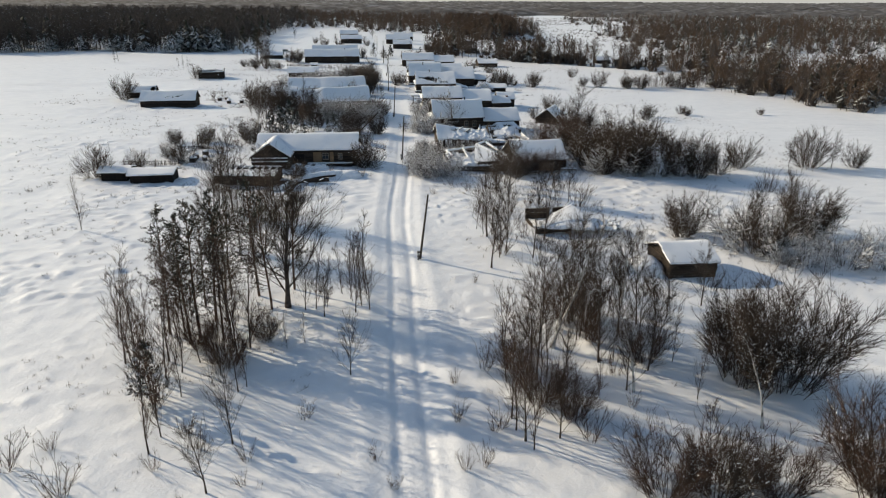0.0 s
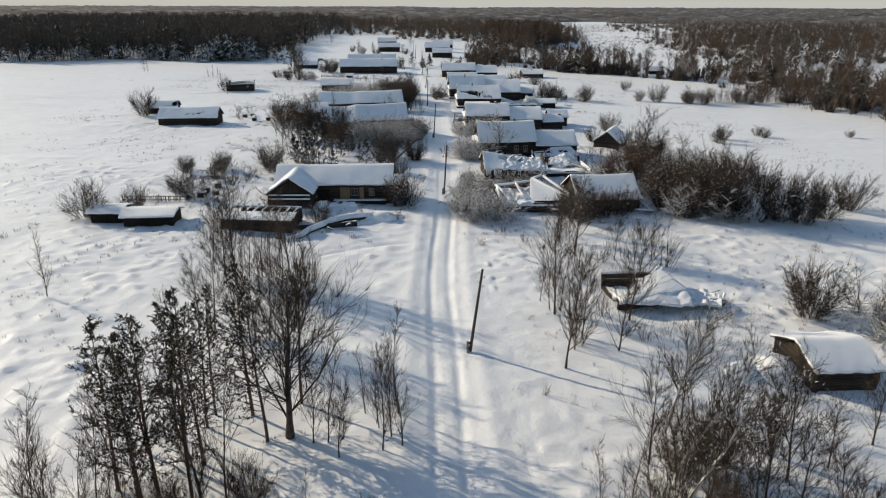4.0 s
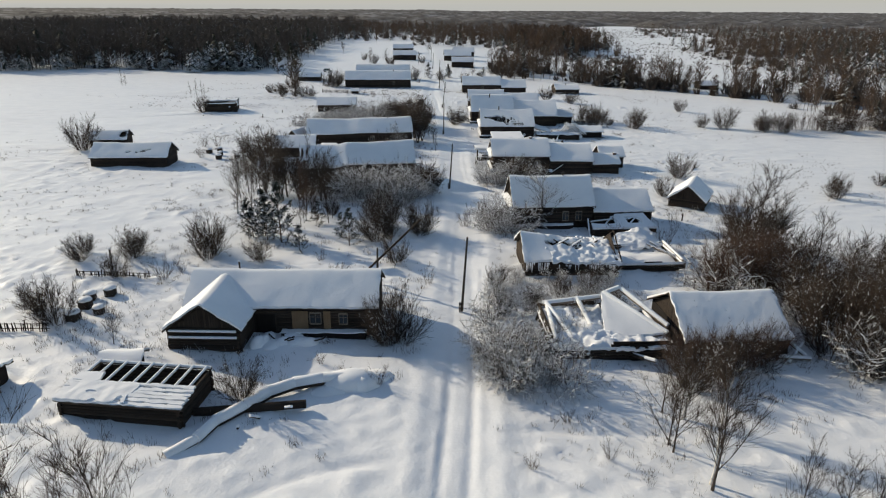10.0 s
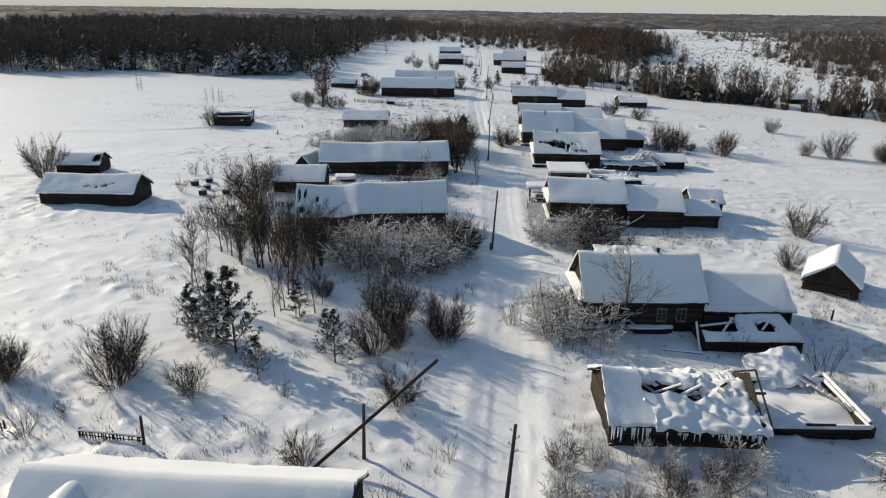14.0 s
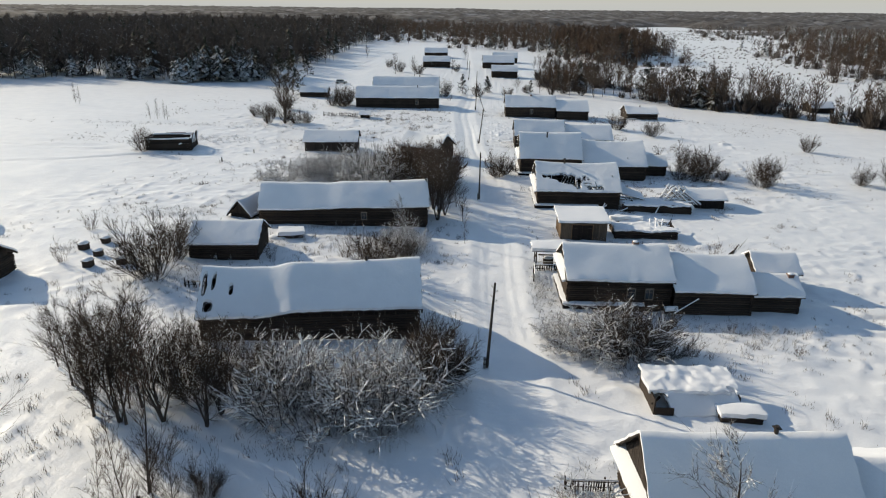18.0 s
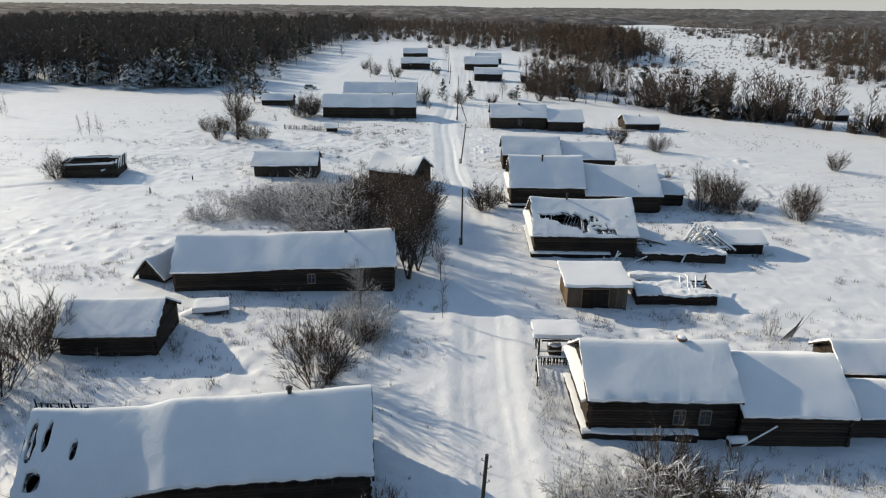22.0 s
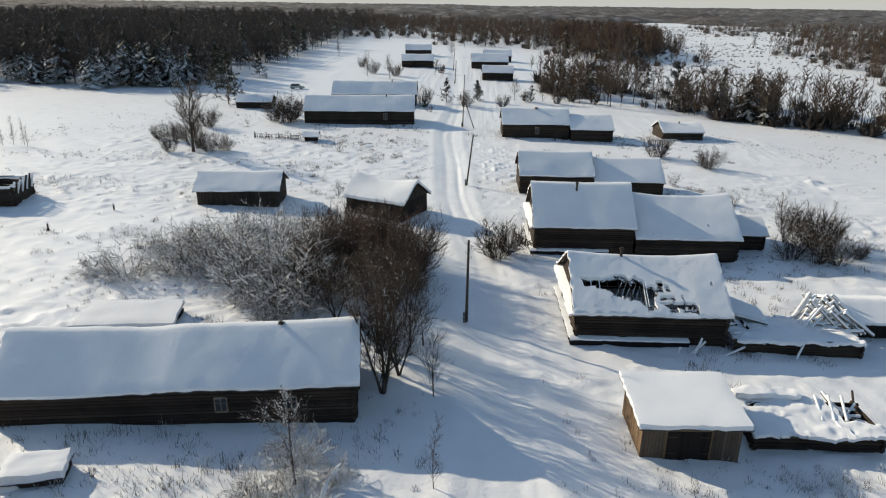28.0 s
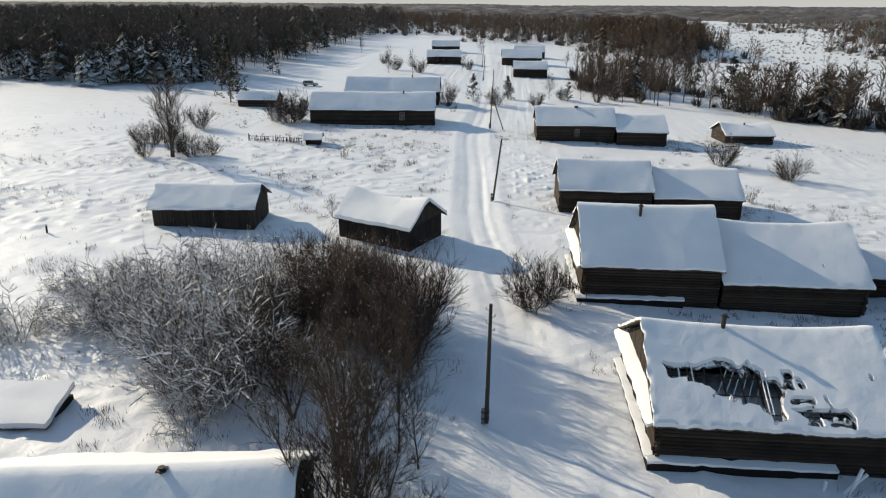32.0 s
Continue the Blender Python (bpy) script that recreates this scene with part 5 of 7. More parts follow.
plant("bush", -15.8, 318.5, 6.0)
plant("bush", 41.2, 256.5, 4.7)
plant("bush", 33.5, 264.6, 5.5)
plant("clump_tree", 37.1, 215.4, 6.4)
plant("bush", 40.1, 213.7, 5.8)
plant("bush", 40.0, 207.9, 3.8)
plant("bush", 43.4, 210.2, 2.8)
plant("bush", -59.4, 276.9, 4.8)
plant("bush", 35.4, 209.1, 4.2)
plant("shrub", 30.7, 242.4, 2.8)
plant("shrub", 36.0, 230.2, 2.1)
plant("shrub", -27.1, 256.8, 2.7)
plant("shrub", -52.4, 282.1, 1.9)
plant("shrub", 15.1, 277.7, 2.4)
plant("spruce", -66.6, 309.9, 14.3)
plant("spruce", -77.3, 330.7, 13.5)
plant("spruce", -78.2, 374.9, 8.1)
plant("young_pine", -10.0, 329.1, 6.7)
plant("young_pine", -1.1, 336.7, 6.2)
plant("young_pine", 58.9, 345.6, 12.6)
plant("bush", 49.4, 205.7, 5.9)
plant("bush", 37.6, 207.7, 4.0)
plant("bush", 73.9, 243.3, 4.3)
plant("shrub", 36.9, 232.4, 2.5)
plant("shrub", 27.8, 165.0, 2.8)
plant("shrub", -26.8, 156.7, 2.7)
plant("shrub", -18.2, 158.0, 3.2)
plant("bush", -13.8, 152.3, 6.2)
plant("hedge", 85.0, 207.6, 4.3)
plant("hedge", 90.2, 208.2, 5.1)
plant("hedge", 95.3, 208.8, 4.8)
plant("hedge", 100.5, 209.3, 4.8)
plant("hedge", 105.6, 209.9, 4.4)
plant("hedge", 112.6, 210.6, 5.2)
plant("hedge", 119.5, 211.2, 4.4)
plant("hedge", 124.7, 211.6, 4.4)
plant("bush", 78.9, 144.2, 2.7)
plant("bush", -48.1, 67.8, 5.5)
plant("bush", -43.3, 71.6, 4.0)
plant("tree", -31.9, 128.0, 7.1)
plant("tree", -28.9, 125.7, 6.7)
plant("tree", -27.1, 126.5, 6.8)
plant("tree", -34.8, 130.6, 5.1)
plant("tree", -30.0, 129.6, 6.4)
plant("tree", -24.9, 126.0, 6.5)
plant("tree", -33.3, 126.6, 6.9)
plant("clump_tree", -27.3, 122.4, 7.2)
plant("clump_tree", -24.3, 122.7, 8.7)
plant("bush", -23.8, 126.1, 5.9)
plant("clump_tree", -20.6, 124.1, 8.2)
plant("clump_tree", -29.4, 122.8, 6.5)
plant("bush", -19.7, 126.5, 5.9)
plant("clump_tree", -21.0, 122.4, 7.6)
plant("snowy_bush", -16.4, 124.4, 6.8)
plant("snowy_bush", -14.1, 124.1, 6.8)
plant("snowy_bush", -11.8, 123.7, 6.8)
plant("snowy_bush", -9.8, 124.4, 6.8)
plant("snowy_bush", -8.1, 125.1, 6.3)
plant("snowy_bush", -16.2, 127.4, 5.9)
plant("snowy_bush", -6.8, 127.0, 6.2)
plant("snowy_bush", -5.8, 128.3, 5.1)
plant("bush", -5.7, 131.8, 5.0)
plant("bush", -4.8, 130.4, 5.6)
plant("red_bush", 27.2, -7.7, 7.2)
plant("big_bush", 28.5, 5.0, 8.7)
plant("tree", 14.6, 9.0, 8.5)
plant("tree", 17.9, 13.9, 8.1)
plant("tree", 18.9, 8.8, 7.1)
plant("tree", 28.2, 19.6, 6.0)
plant("tree", 11.4, 7.3, 6.0)
plant("tree", 9.0, 9.1, 6.6)
plant("sapling", 7.0, 11.0, 6.2)
plant("sapling", 9.3, 13.0, 6.9)
plant("sapling", 9.9, 9.1, 7.1)
plant("sapling", 10.5, 4.0, 5.2)
plant("sapling", 13.1, 4.0, 4.8)
plant("sapling", 20.8, 8.8, 5.2)
plant("bush", -15.3, 192.7, 6.9)
plant("bush", -10.0, 199.3, 6.2)
plant("bush", -8.4, 201.2, 5.1)
plant("bush", -15.9, 198.5, 6.2)
plant("bush", -20.6, 208.9, 4.2)
plant("snowy_bush", -38.1, 202.4, 2.6)
plant("snowy_bush", -32.3, 196.3, 4.3)
plant("snowy_bush", -32.1, 203.2, 3.3)
plant("snowy_bush", -22.7, 191.8, 6.8)
plant("snowy_bush", -18.0, 188.5, 7.6)
plant("shrub", -32.9, 263.6, 1.7)
plant("shrub", -23.9, 262.8, 1.7)
plant("shrub", -22.0, 293.5, 2.0)
plant("shrub", -13.6, 309.0, 2.9)
plant("bush", 6.0, 324.9, 3.9)
plant("bush", 13.3, 338.7, 3.3)
plant("bush", 22.3, 335.4, 4.1)
plant("bush", 27.4, 343.0, 5.1)
plant("bush", 33.6, 338.7, 4.1)
plant("bush", -32.1, 394.6, 5.2)
plant("bush", -41.8, 401.7, 5.3)
plant("bush", -15.8, 412.1, 4.4)
plant("bush", -49.6, 422.7, 4.6)
plant("bush", -28.9, 431.3, 3.5)
plant("tree", -33.0, 384.2, 8.0)
plant("tree", -42.3, 390.8, 8.2)
plant("tree", -17.4, 400.4, 6.3)
plant("tree", 9.9, 337.7, 6.6)
plant("tree", 18.6, 340.3, 6.7)
plant("tree", 29.2, 337.5, 9.0)
plant("tree", 38.0, 340.0, 10.7)
plant("tree", 46.1, 342.2, 12.4)
plant("tree", 37.7, 334.1, 14.3)
plant("tree", 43.8, 347.8, 14.4)
plant("tree", 36.4, 345.7, 13.4)
plant("tree", -69.7, 476.9, 6.7)
plant("tree", -14.3, 503.8, 7.2)
plant("tree", 22.9, 441.0, 6.0)
plant("snowy_bush", -12.1, 166.7, 3.1)
plant("snowy_bush", -13.0, 162.6, 3.4)
plant("snowy_bush", -10.0, 162.1, 2.9)
plant("snowy_bush", -9.7, 166.0, 2.0)
plant("shrub", -19.1, 164.4, 1.0)
plant("shrub", -23.9, 160.2, 0.7)
plant("shrub", -23.7, 164.8, 1.0)
plant("shrub", 31.5, 116.8, 2.7)
plant("shrub", 25.5, 110.0, 1.9)
plant("shrub", 0.9, 112.0, 3.2)
plant("shrub", 4.1, 115.7, 2.7)
plant("shrub", 21.4, 109.4, 3.1)
plant("shrub", 4.2, 59.5, 1.5)
plant("shrub", 9.6, 60.6, 1.8)
plant("shrub", 7.4, 64.9, 1.6)
plant("shrub", -9.7, 70.1, 1.7)
plant("shrub", -7.0, 69.1, 2.3)
plant("shrub", -12.1, 72.2, 1.5)
plant("pine", -13.5, 19.5, 11.0)
plant("pine", -17.0, 17.0, 10.5)
plant("pine", -15.2, 22.5, 11.8)
plant("pine", -12.0, 24.0, 11.2)
plant("pine", -18.0, 21.0, 9.5)
plant("clump_tree", -17.3, 193.2, 6.6)
plant("clump_tree", -15.2, 195.4, 7.2)
plant("red_bush", -12.9, 197.7, 7.4)
plant("clump_tree", -13.9, 187.0, 7.4)
plant("red_bush", -8.7, 194.1, 7.0)
plant("clump_tree", -9.3, 181.7, 9.4)
plant("tree", -7.1, 184.3, 6.7)
plant("tree", -5.9, 183.4, 5.7)
plant("snowy_bush", -19.6, 185.7, 3.8)
plant("snowy_bush", -22.2, 189.2, 3.6)
plant("snowy_bush", -27.3, 196.1, 4.9)
plant("snowy_bush", -20.0, 191.1, 4.5)
plant("snowy_tree", -12.0, 165.4, 5.4)
plant("snowy_bush", -10.3, 160.7, 2.9)
plant("snowy_bush", -13.5, 163.9, 3.0)
plant("snowy_bush", 8.9, 137.5, 5.7)
plant("snowy_bush", 11.5, 136.3, 6.0)
plant("bush", 14.4, 139.4, 4.9)
plant("bush", 11.2, 142.3, 4.6)
plant("red_bush", 18.8, 73.1, 4.2)
plant("bush", 20.6, 72.6, 4.5)
plant("red_bush", 22.7, 72.7, 4.2)
plant("bush", 25.2, 73.6, 4.3)
plant("red_bush", 27.2, 75.2, 3.7)
plant("bush", 18.9, 70.5, 4.1)
plant("tree", 14.9, 66.6, 5.9)
plant("birch", 16.2, 65.7, 7.4)
plant("snowy_bush", 36.5, 89.2, 5.8)
plant("bush", 36.1, 84.7, 6.6)
plant("bush", 37.5, 94.3, 5.0)
plant("bush", 42.2, 97.6, 5.8)
plant("snowy_bush", 2.7, 81.8, 3.9)
plant("snowy_bush", 3.7, 76.5, 4.5)
plant("snowy_bush", 4.7, 73.5, 4.5)
plant("snowy_bush", 2.1, 72.5, 3.8)
plant("snowy_bush", 3.6, 69.9, 4.3)
for i in range(20):
    r_ = random.Random(i + 300)
    plant("snowy_bush" if i % 3 else "bush", 4.2 + 3.1 * (i % 5) + r_.uniform(-1.1, 1.1), 83.6 + 2.4 * (i // 5) + r_.uniform(-0.9, 0.9), r_.uniform(2.6, 3.9) - 0.12 * (i % 5))
plant("sapling", -84.5, 252.6, 5.0)
plant("sapling", -87.6, 251.2, 4.6)
plant("sapling", -83.2, 251.4, 3.8)
plant("sapling", -120.4, 275.0, 5.4)
plant("bush", -56.5, 250.6, 3.6)
plant("bush", -49.8, 252.4, 4.0)
plant("bush", -53.4, 254.8, 4.4)
plant("bush", -47.6, 254.0, 3.2)
plant("snowy_bush", 31.1, 83.9, 4.6)
plant("bush", 34.7, 80.8, 6.3)
plant("bush", 38.0, 77.9, 7.8)
plant("snowy_bush", 40.0, 72.2, 6.3)
plant("bush", 44.2, 72.4, 8.3)
plant("bush", 48.4, 72.6, 7.5)
plant("big_bush", 51.1, 71.4, 7.0)
plant("bush", 55.3, 73.0, 5.9)
plant("bush", 62.4, 79.1, 6.2)
plant("snowy_bush", 45.4, 92.1, 5.9)
plant("bush", 53.7, 88.8, 5.8)
plant("bush", -75.6, 157.1, 7.5)
plant("bush", -70.5, 213.0, 5.1)
plant("tree", 14.0, 32.7, 8.4)
plant("tree", 11.3, 35.1, 7.7)
plant("tree", 16.6, 38.6, 8.9)
plant("tree", 10.1, 32.7, 5.6)
plant("tree", 14.3, 13.6, 8.5)
plant("birch", 14.7, 21.9, 10.0)
plant("tree", 18.2, 7.4, 7.0)
plant("birch", 16.0, 4.5, 7.5)
plant("tree", 8.8, 6.2, 8.5)
plant("sapling", 6.4, 5.9, 8.0)
plant("sapling", 9.7, 6.5, 8.5)
plant("sapling", -23.2, 9.5, 9.7)
plant("tree", -19.8, 13.8, 8.7)
plant("sapling", -18.6, 8.4, 8.3)
plant("sapling", -19.9, 12.5, 9.3)
plant("sapling", -20.2, 6.0, 8.4)
plant("sapling", -22.1, 8.4, 8.2)
plant("sapling", -19.1, 6.3, 9.7)
plant("sapling", -15.1, 11.5, 10.8)
plant("sapling", -14.1, 12.1, 11.9)
plant("sapling", -15.5, 12.4, 11.5)
plant("sapling", -5.7, 18.5, 8.4)
plant("sapling", -4.8, 22.6, 8.7)
plant("sapling", -9.4, 19.3, 7.9)
plant("sapling", -5.2, 19.9, 7.5)
plant("tree", -10.4, 19.3, 6.1)
plant("sapling", -6.1, 20.9, 6.4)
plant("snowy_bush", 40.7, 35.3, 6.6)
plant("tree", 45.5, 41.6, 7.4)
plant("snowy_bush", 41.4, 40.4, 6.3)
plant("tree", 46.1, 36.9, 8.1)
plant("big_bush", 51.3, 39.6, 6.8)
plant("tree", 42.0, 36.4, 7.6)
plant("snowy_bush", 52.1, 42.0, 6.3)
plant("tree", 50.4, 43.7, 7.4)
plant("bush", -63.3, 262.1, 3.5)
plant("bush", -60.2, 260.6, 4.1)
plant("bush", -58.8, 262.9, 3.7)
plant("bush", -48.2, 287.5, 5.6)
plant("bush", -45.0, 286.4, 6.6)
plant("snowy_bush", -39.5, 194.6, 2.8)
plant("snowy_bush", -36.0, 194.0, 4.5)
plant("snowy_bush", -32.6, 200.2, 5.1)
plant("snowy_bush", -28.9, 203.2, 5.9)
plant("snowy_bush", -24.9, 206.4, 5.6)
plant("snowy_bush", -19.4, 203.2, 5.5)
plant("red_bush", -14.3, 200.1, 7.3)
plant("tree", -11.0, 198.2, 7.3)
plant("red_bush", -8.1, 198.6, 6.9)
plant("young_pine", -0.9, 335.9, 5.4)
plant("bush", -4.4, 322.4, 5.1)
plant("young_pine", 14.7, 336.1, 5.0)
plant("clump_tree", -8.2, 175.7, 10.6)
plant("clump_tree", -7.4, 178.4, 7.4)
plant("tree", 35.6, 97.6, 6.2)
plant("red_bush", 27.9, 90.3, 6.5)
plant("snowy_bush", 28.6, 89.9, 6.6)
plant("tree", 30.1, 94.4, 6.5)
plant("red_bush", 34.5, 93.4, 7.3)
plant("bush", 36.5, 103.6, 6.5)
plant("tree", 42.4, 97.5, 7.3)
plant("red_bush", 33.1, 92.2, 7.2)
plant("big_bush", 37.9, 104.9, 8.1)
plant("tree", 37.3, 103.5, 10.8)
for x, y, h in ((8.5, 3.0, 4.5), (13.5, 16.5, 4.6), (16.0, 17.5, 4.0), (10.5, 1.0, 3.8), (18.5, 9.0, 3.6), (15.0, 12.5, 3.6), (7.4, 7.8, 3.2), (-15.5, 9.5, 4.2), (-13.2, 13.5, 3.4), (-18.0, 12.0, 3.4)):
    plant("red_bush", x, y, h)
leaning = plant("birch", 11.3, 11.4, 11.0)
leaning.rotation_mode = 'XYZ'
leaning.matrix_basis = leaning.matrix_basis @ pose(0, 0, 0, 0, 0, -math.degrees(leaning.matrix_basis.to_euler().z)) @ pose(0, 0, 0, 0, 17, 0)
plant("tree", 20.2, 15.8, 8.6)
plant("birch", 18.3, 14.9, 10.5)
plant("shrub", 2.3, 1.5, 2.0)
plant("shrub", 3.3, -3.6, 2.1)
plant("shrub", 15.3, 6.8, 2.9)
plant("shrub", 2.4, 5.8, 1.6)
plant("shrub", 2.1, 0.9, 1.5)
plant("shrub", 20.5, 0.8, 2.0)
plant("shrub", 15.2, 2.4, 1.6)
plant("shrub", 5.1, 0.3, 2.2)
plant("shrub", 2.2, -4.1, 2.0)
plant("shrub", 4.6, -0.1, 1.7)
plant("shrub", -2.3, -5.4, 1.4)
plant("shrub", -3.4, -2.9, 1.6)
plant("shrub", -24.1, -1.2, 1.7)
plant("shrub", -11.6, -2.3, 2.3)
plant("shrub", -18.9, 4.0, 2.6)
plant("shrub", -15.0, -1.3, 1.8)
plant("shrub", -11.4, -4.9, 1.3)
plant("shrub", -17.1, -3.1, 1.8)
plant("tree", 72.0, 78.9, 5.5)
plant("bush", 75.9, 78.9, 7.6)
plant("tree", 80.4, 78.9, 6.1)
plant("bush", 85.2, 79.4, 5.2)
plant("bush", 79.5, 141.7, 3.1)
plant("bush", 67.8, 138.2, 3.9)
plant("bush", 100.9, 142.2, 2.3)
plant("sapling", 91.3, 207.6, 5.2)
plant("bush", 103.0, 208.1, 6.1)
plant("tree", 82.8, 203.9, 5.8)
plant("sapling", 89.3, 203.2, 5.4)
plant("bush", 111.4, 210.4, 4.4)
plant("tree", 88.1, 206.4, 3.9)
plant("sapling", 99.8, 206.7, 4.6)
plant("bush", 84.8, 204.8, 4.8)
plant("tree", 95.7, 213.0, 3.2)
plant("sapling", 98.2, 206.8, 4.0)
plant("bush", 105.1, 205.6, 5.6)
plant("tree", 110.4, 210.6, 3.6)
plant("sapling", 114.8, 214.3, 5.4)
plant("bush", 88.9, 203.4, 5.5)



# ---- woods ----
def wood_patch(name, label, mats, n, place, kinds, seed, hmin, hmax):
    """Many simple trees in one mesh; place(rnd) gives x, y. kinds: shares of bare and conifer trees."""
    rnd = np.random.RandomState(seed)
    V, F = [], []
    base = 0

    def bare(k):
        r = np.random.RandomState(k)
        v, f = [], []
        def blade(p, q, w):
            d = np.array([-(q[1] - p[1]), q[0] - p[0], 0.0]) + r.uniform(-.2, .2, 3)
            d = d / max(np.linalg.norm(d), 1e-6) * w
            i = len(v)
            v.extend([p - d, p + d, q])
            f.append((i, i + 1, i + 2))
        for s in range(2):
            o = np.array([0.007, 0, 0]) if s else np.array([0, 0.007, 0])
            i = len(v)
            v.extend([-o, o, np.array([0, 0, 1.0])])
            f.append((i, i + 1, i + 2))
        for s in range(30):
            z = r.uniform(0.22, 0.92)
            a = r.uniform(0, 6.28)
            l = 0.34 * (1.15 - z) * r.uniform(0.6, 1.3)
            p = np.array([0, 0, z])
            q = p + np.array([math.cos(a) * l, math.sin(a) * l, l * r.uniform(0.6, 1.6)])
            blade(p, q, 0.008)
            for _ in range(3):
                m = p + (q - p) * r.uniform(0.3, 0.8)
                blade(m, m + np.array([r.uniform(-.09, .09), r.uniform(-.09, .09), r.uniform(0.02, .12)]), 0.009)
        return np.array(v), np.array(f)

    def conif(k):
        r = np.random.RandomState(k)
        v, f = [np.array([-.012, 0, 0]), np.array([.012, 0, 0]), np.array([0, 0, 1.0])], [(0, 1, 2)]
        for t in range(9):
            z = 0.15 + 0.8 * t / 9
            R = 0.20 * (1 - z) ** 0.8 + 0.02
            for s in range(7):
                a = r.uniform(0, 6.28)
                w = 0.35
                l = R * r.uniform(0.45, 1.6)
                z = 0.15 + 0.8 * (t + r.uniform(-0.6, 0.6)) / 9
                i = len(v)
                v.extend([np.array([0, 0, z + 0.05]), np.array([math.cos(a - w) * l * .8, math.sin(a - w) * l * .8, z - 0.02]), np.array([math.cos(a) * l * 1.2, math.sin(a) * l * 1.2, z - 0.05]), np.array([math.cos(a + w) * l * .8, math.sin(a + w) * l * .8, z - 0.02])])
                f.extend([(i, i + 1, i + 2), (i, i + 2, i + 3)])
        return np.array(v), np.array(f)
    def bush(k):
        r = np.random.RandomState(k)
        v, f = [], []
        for s in range(70):
            a, t = r.uniform(0, 6.28), r.uniform(0.1, 1.25)
            b = np.array([r.uniform(-.12, .12), r.uniform(-.12, .12), 0])
            l = 0.5 * r.uniform(0.6, 1.0)
            q = b + np.array([math.cos(a) * math.sin(t), math.sin(a) * math.sin(t), math.cos(t)]) * l
            d = np.array([-math.sin(a), math.cos(a), 0]) * 0.02
            m = b + (q - b) * r.uniform(0.3, 0.6)
            i = len(v)
            v.extend([m - d, m + d, q, b - d * 0.5, b + d * 0.5])
            f.extend([(i, i + 1, i + 2), (i + 3, i + 4, i + 2)])
        return np.array(v), np.array(f)
    sets = {"bush": [bush(seed + 90 + k) for k in range(3)], "bare": [bare(seed + k) for k in range(5)], "conifer": [conif(seed + 50 + k) for k in range(4)]}
    for kind, share, mat in kinds:
        V, F, base = [], [], 0
        for _ in range(int(n * share)):
            x, y = place(rnd)
            v, f = sets[kind][rnd.randint(len(sets[kind]))]
            h = rnd.uniform(hmin, hmax)
            a = rnd.uniform(0, 6.28)
            w = h * rnd.uniform(0.8, 1.25)
            c, s = math.cos(a), math.sin(a)
            V.append(np.stack([x + (v[:, 0] * c - v[:, 1] * s) * w, y + (v[:, 0] * s + v[:, 1] * c) * w, v[:, 2] * h], -1))
            F.append(f + base)
            base += len(v)
        vv = np.concatenate(V)
        lens = [len(q) for q in V]
        foot = np.repeat(np.array([gz(q[:, 0].mean(), q[:, 1].mean()) - 0.4 for q in V]), lens)
        vv[:, 2] += foot
        ob = new(name, mesh_from(name, vv, np.concatenate(F), mat))
        tagged(ob, label, "woods", kind="stuff")


def west_wood(r):
    y = r.uniform(0, 1) ** 1.5 * 500
    x = r.uniform(-420, -88 - 0.02 * y)
    edge = 336 + 0.10 * (x + 214) + 8 * math.sin(x * 0.07)
    return x, edge + y


def west_edge(r):
    x = r.uniform(-330, -98)
    return x, 334 + 0.10 * (x + 214) + 8 * math.sin(x * 0.07) + r.uniform(-4, 10)


def clump(x, y, big, small, seed):
    return float(lattice_noise(np.array(x / big), np.array(y / big), seed)) + 0.5 * float(lattice_noise(np.array(x / small), np.array(y / small), seed + 1))


def in_meadow(x, y):
    return abs(x - 49 - 0.19 * y) < 28


def east_wood(r):
    """A band of trees along the stream, scattered clumps behind it and a denser wood beyond."""
    while True:
        u = r.uniform()
        if u < 0.23:
            s = r.uniform(-0.05, 2.6)
            x, y = 25 + 78 * s, 354 - 67 * s + 4 * math.sin(s * 9) + r.uniform() ** 1.4 * 42
            if clump(x, y, 15, 6, 61) > -0.06:
                return x, y
        elif u < 0.50:
            x, y = r.uniform(40, 460), r.uniform(330, 640)
            if clump(x, y, 40, 14, 63) > 0.04 and not in_meadow(x, y):
                return x, y
        else:
            x, y = r.uniform(150, 560), r.uniform(400, 800)
            if x > 0.36 * y and clump(x, y, 45, 16, 65) > -0.05:
                return x, y
            x, y = EDGE[0] + r.uniform(0, 1) * EDGE[2], 0.0
            y = EDGE[1] + (x - EDGE[0]) * EDGE[3] + r.uniform(-5, 70)
            x += r.uniform() ** 1.5 * 150
            if clump(x, y, 30, 10, 67) > -0.22:
                return x, y


EDGE = (115, 194, 38, -2.61)      # wood edge in the east: start, length along x, slope


def grove(r):
    while True:
        x, y = r.uniform(48, 112), r.uniform(505, 680)
        if ((x - 80) / 30) ** 2 + ((y - 590) / 84) ** 2 < 1:
            return x, y


def middle_wood(r):
    y = r.uniform(430, 1000)
    x = r.uniform(-130, 150)
    while (abs(x + 8 + 0.02 * (y - 430)) < 34 and y < 590) or (-110 < x < -30 and y < 680) or (x > 20 and y < 590) or in_meadow(x, y):
        x, y = r.uniform(-130, 150), r.uniform(430, 1000)
    return x, y


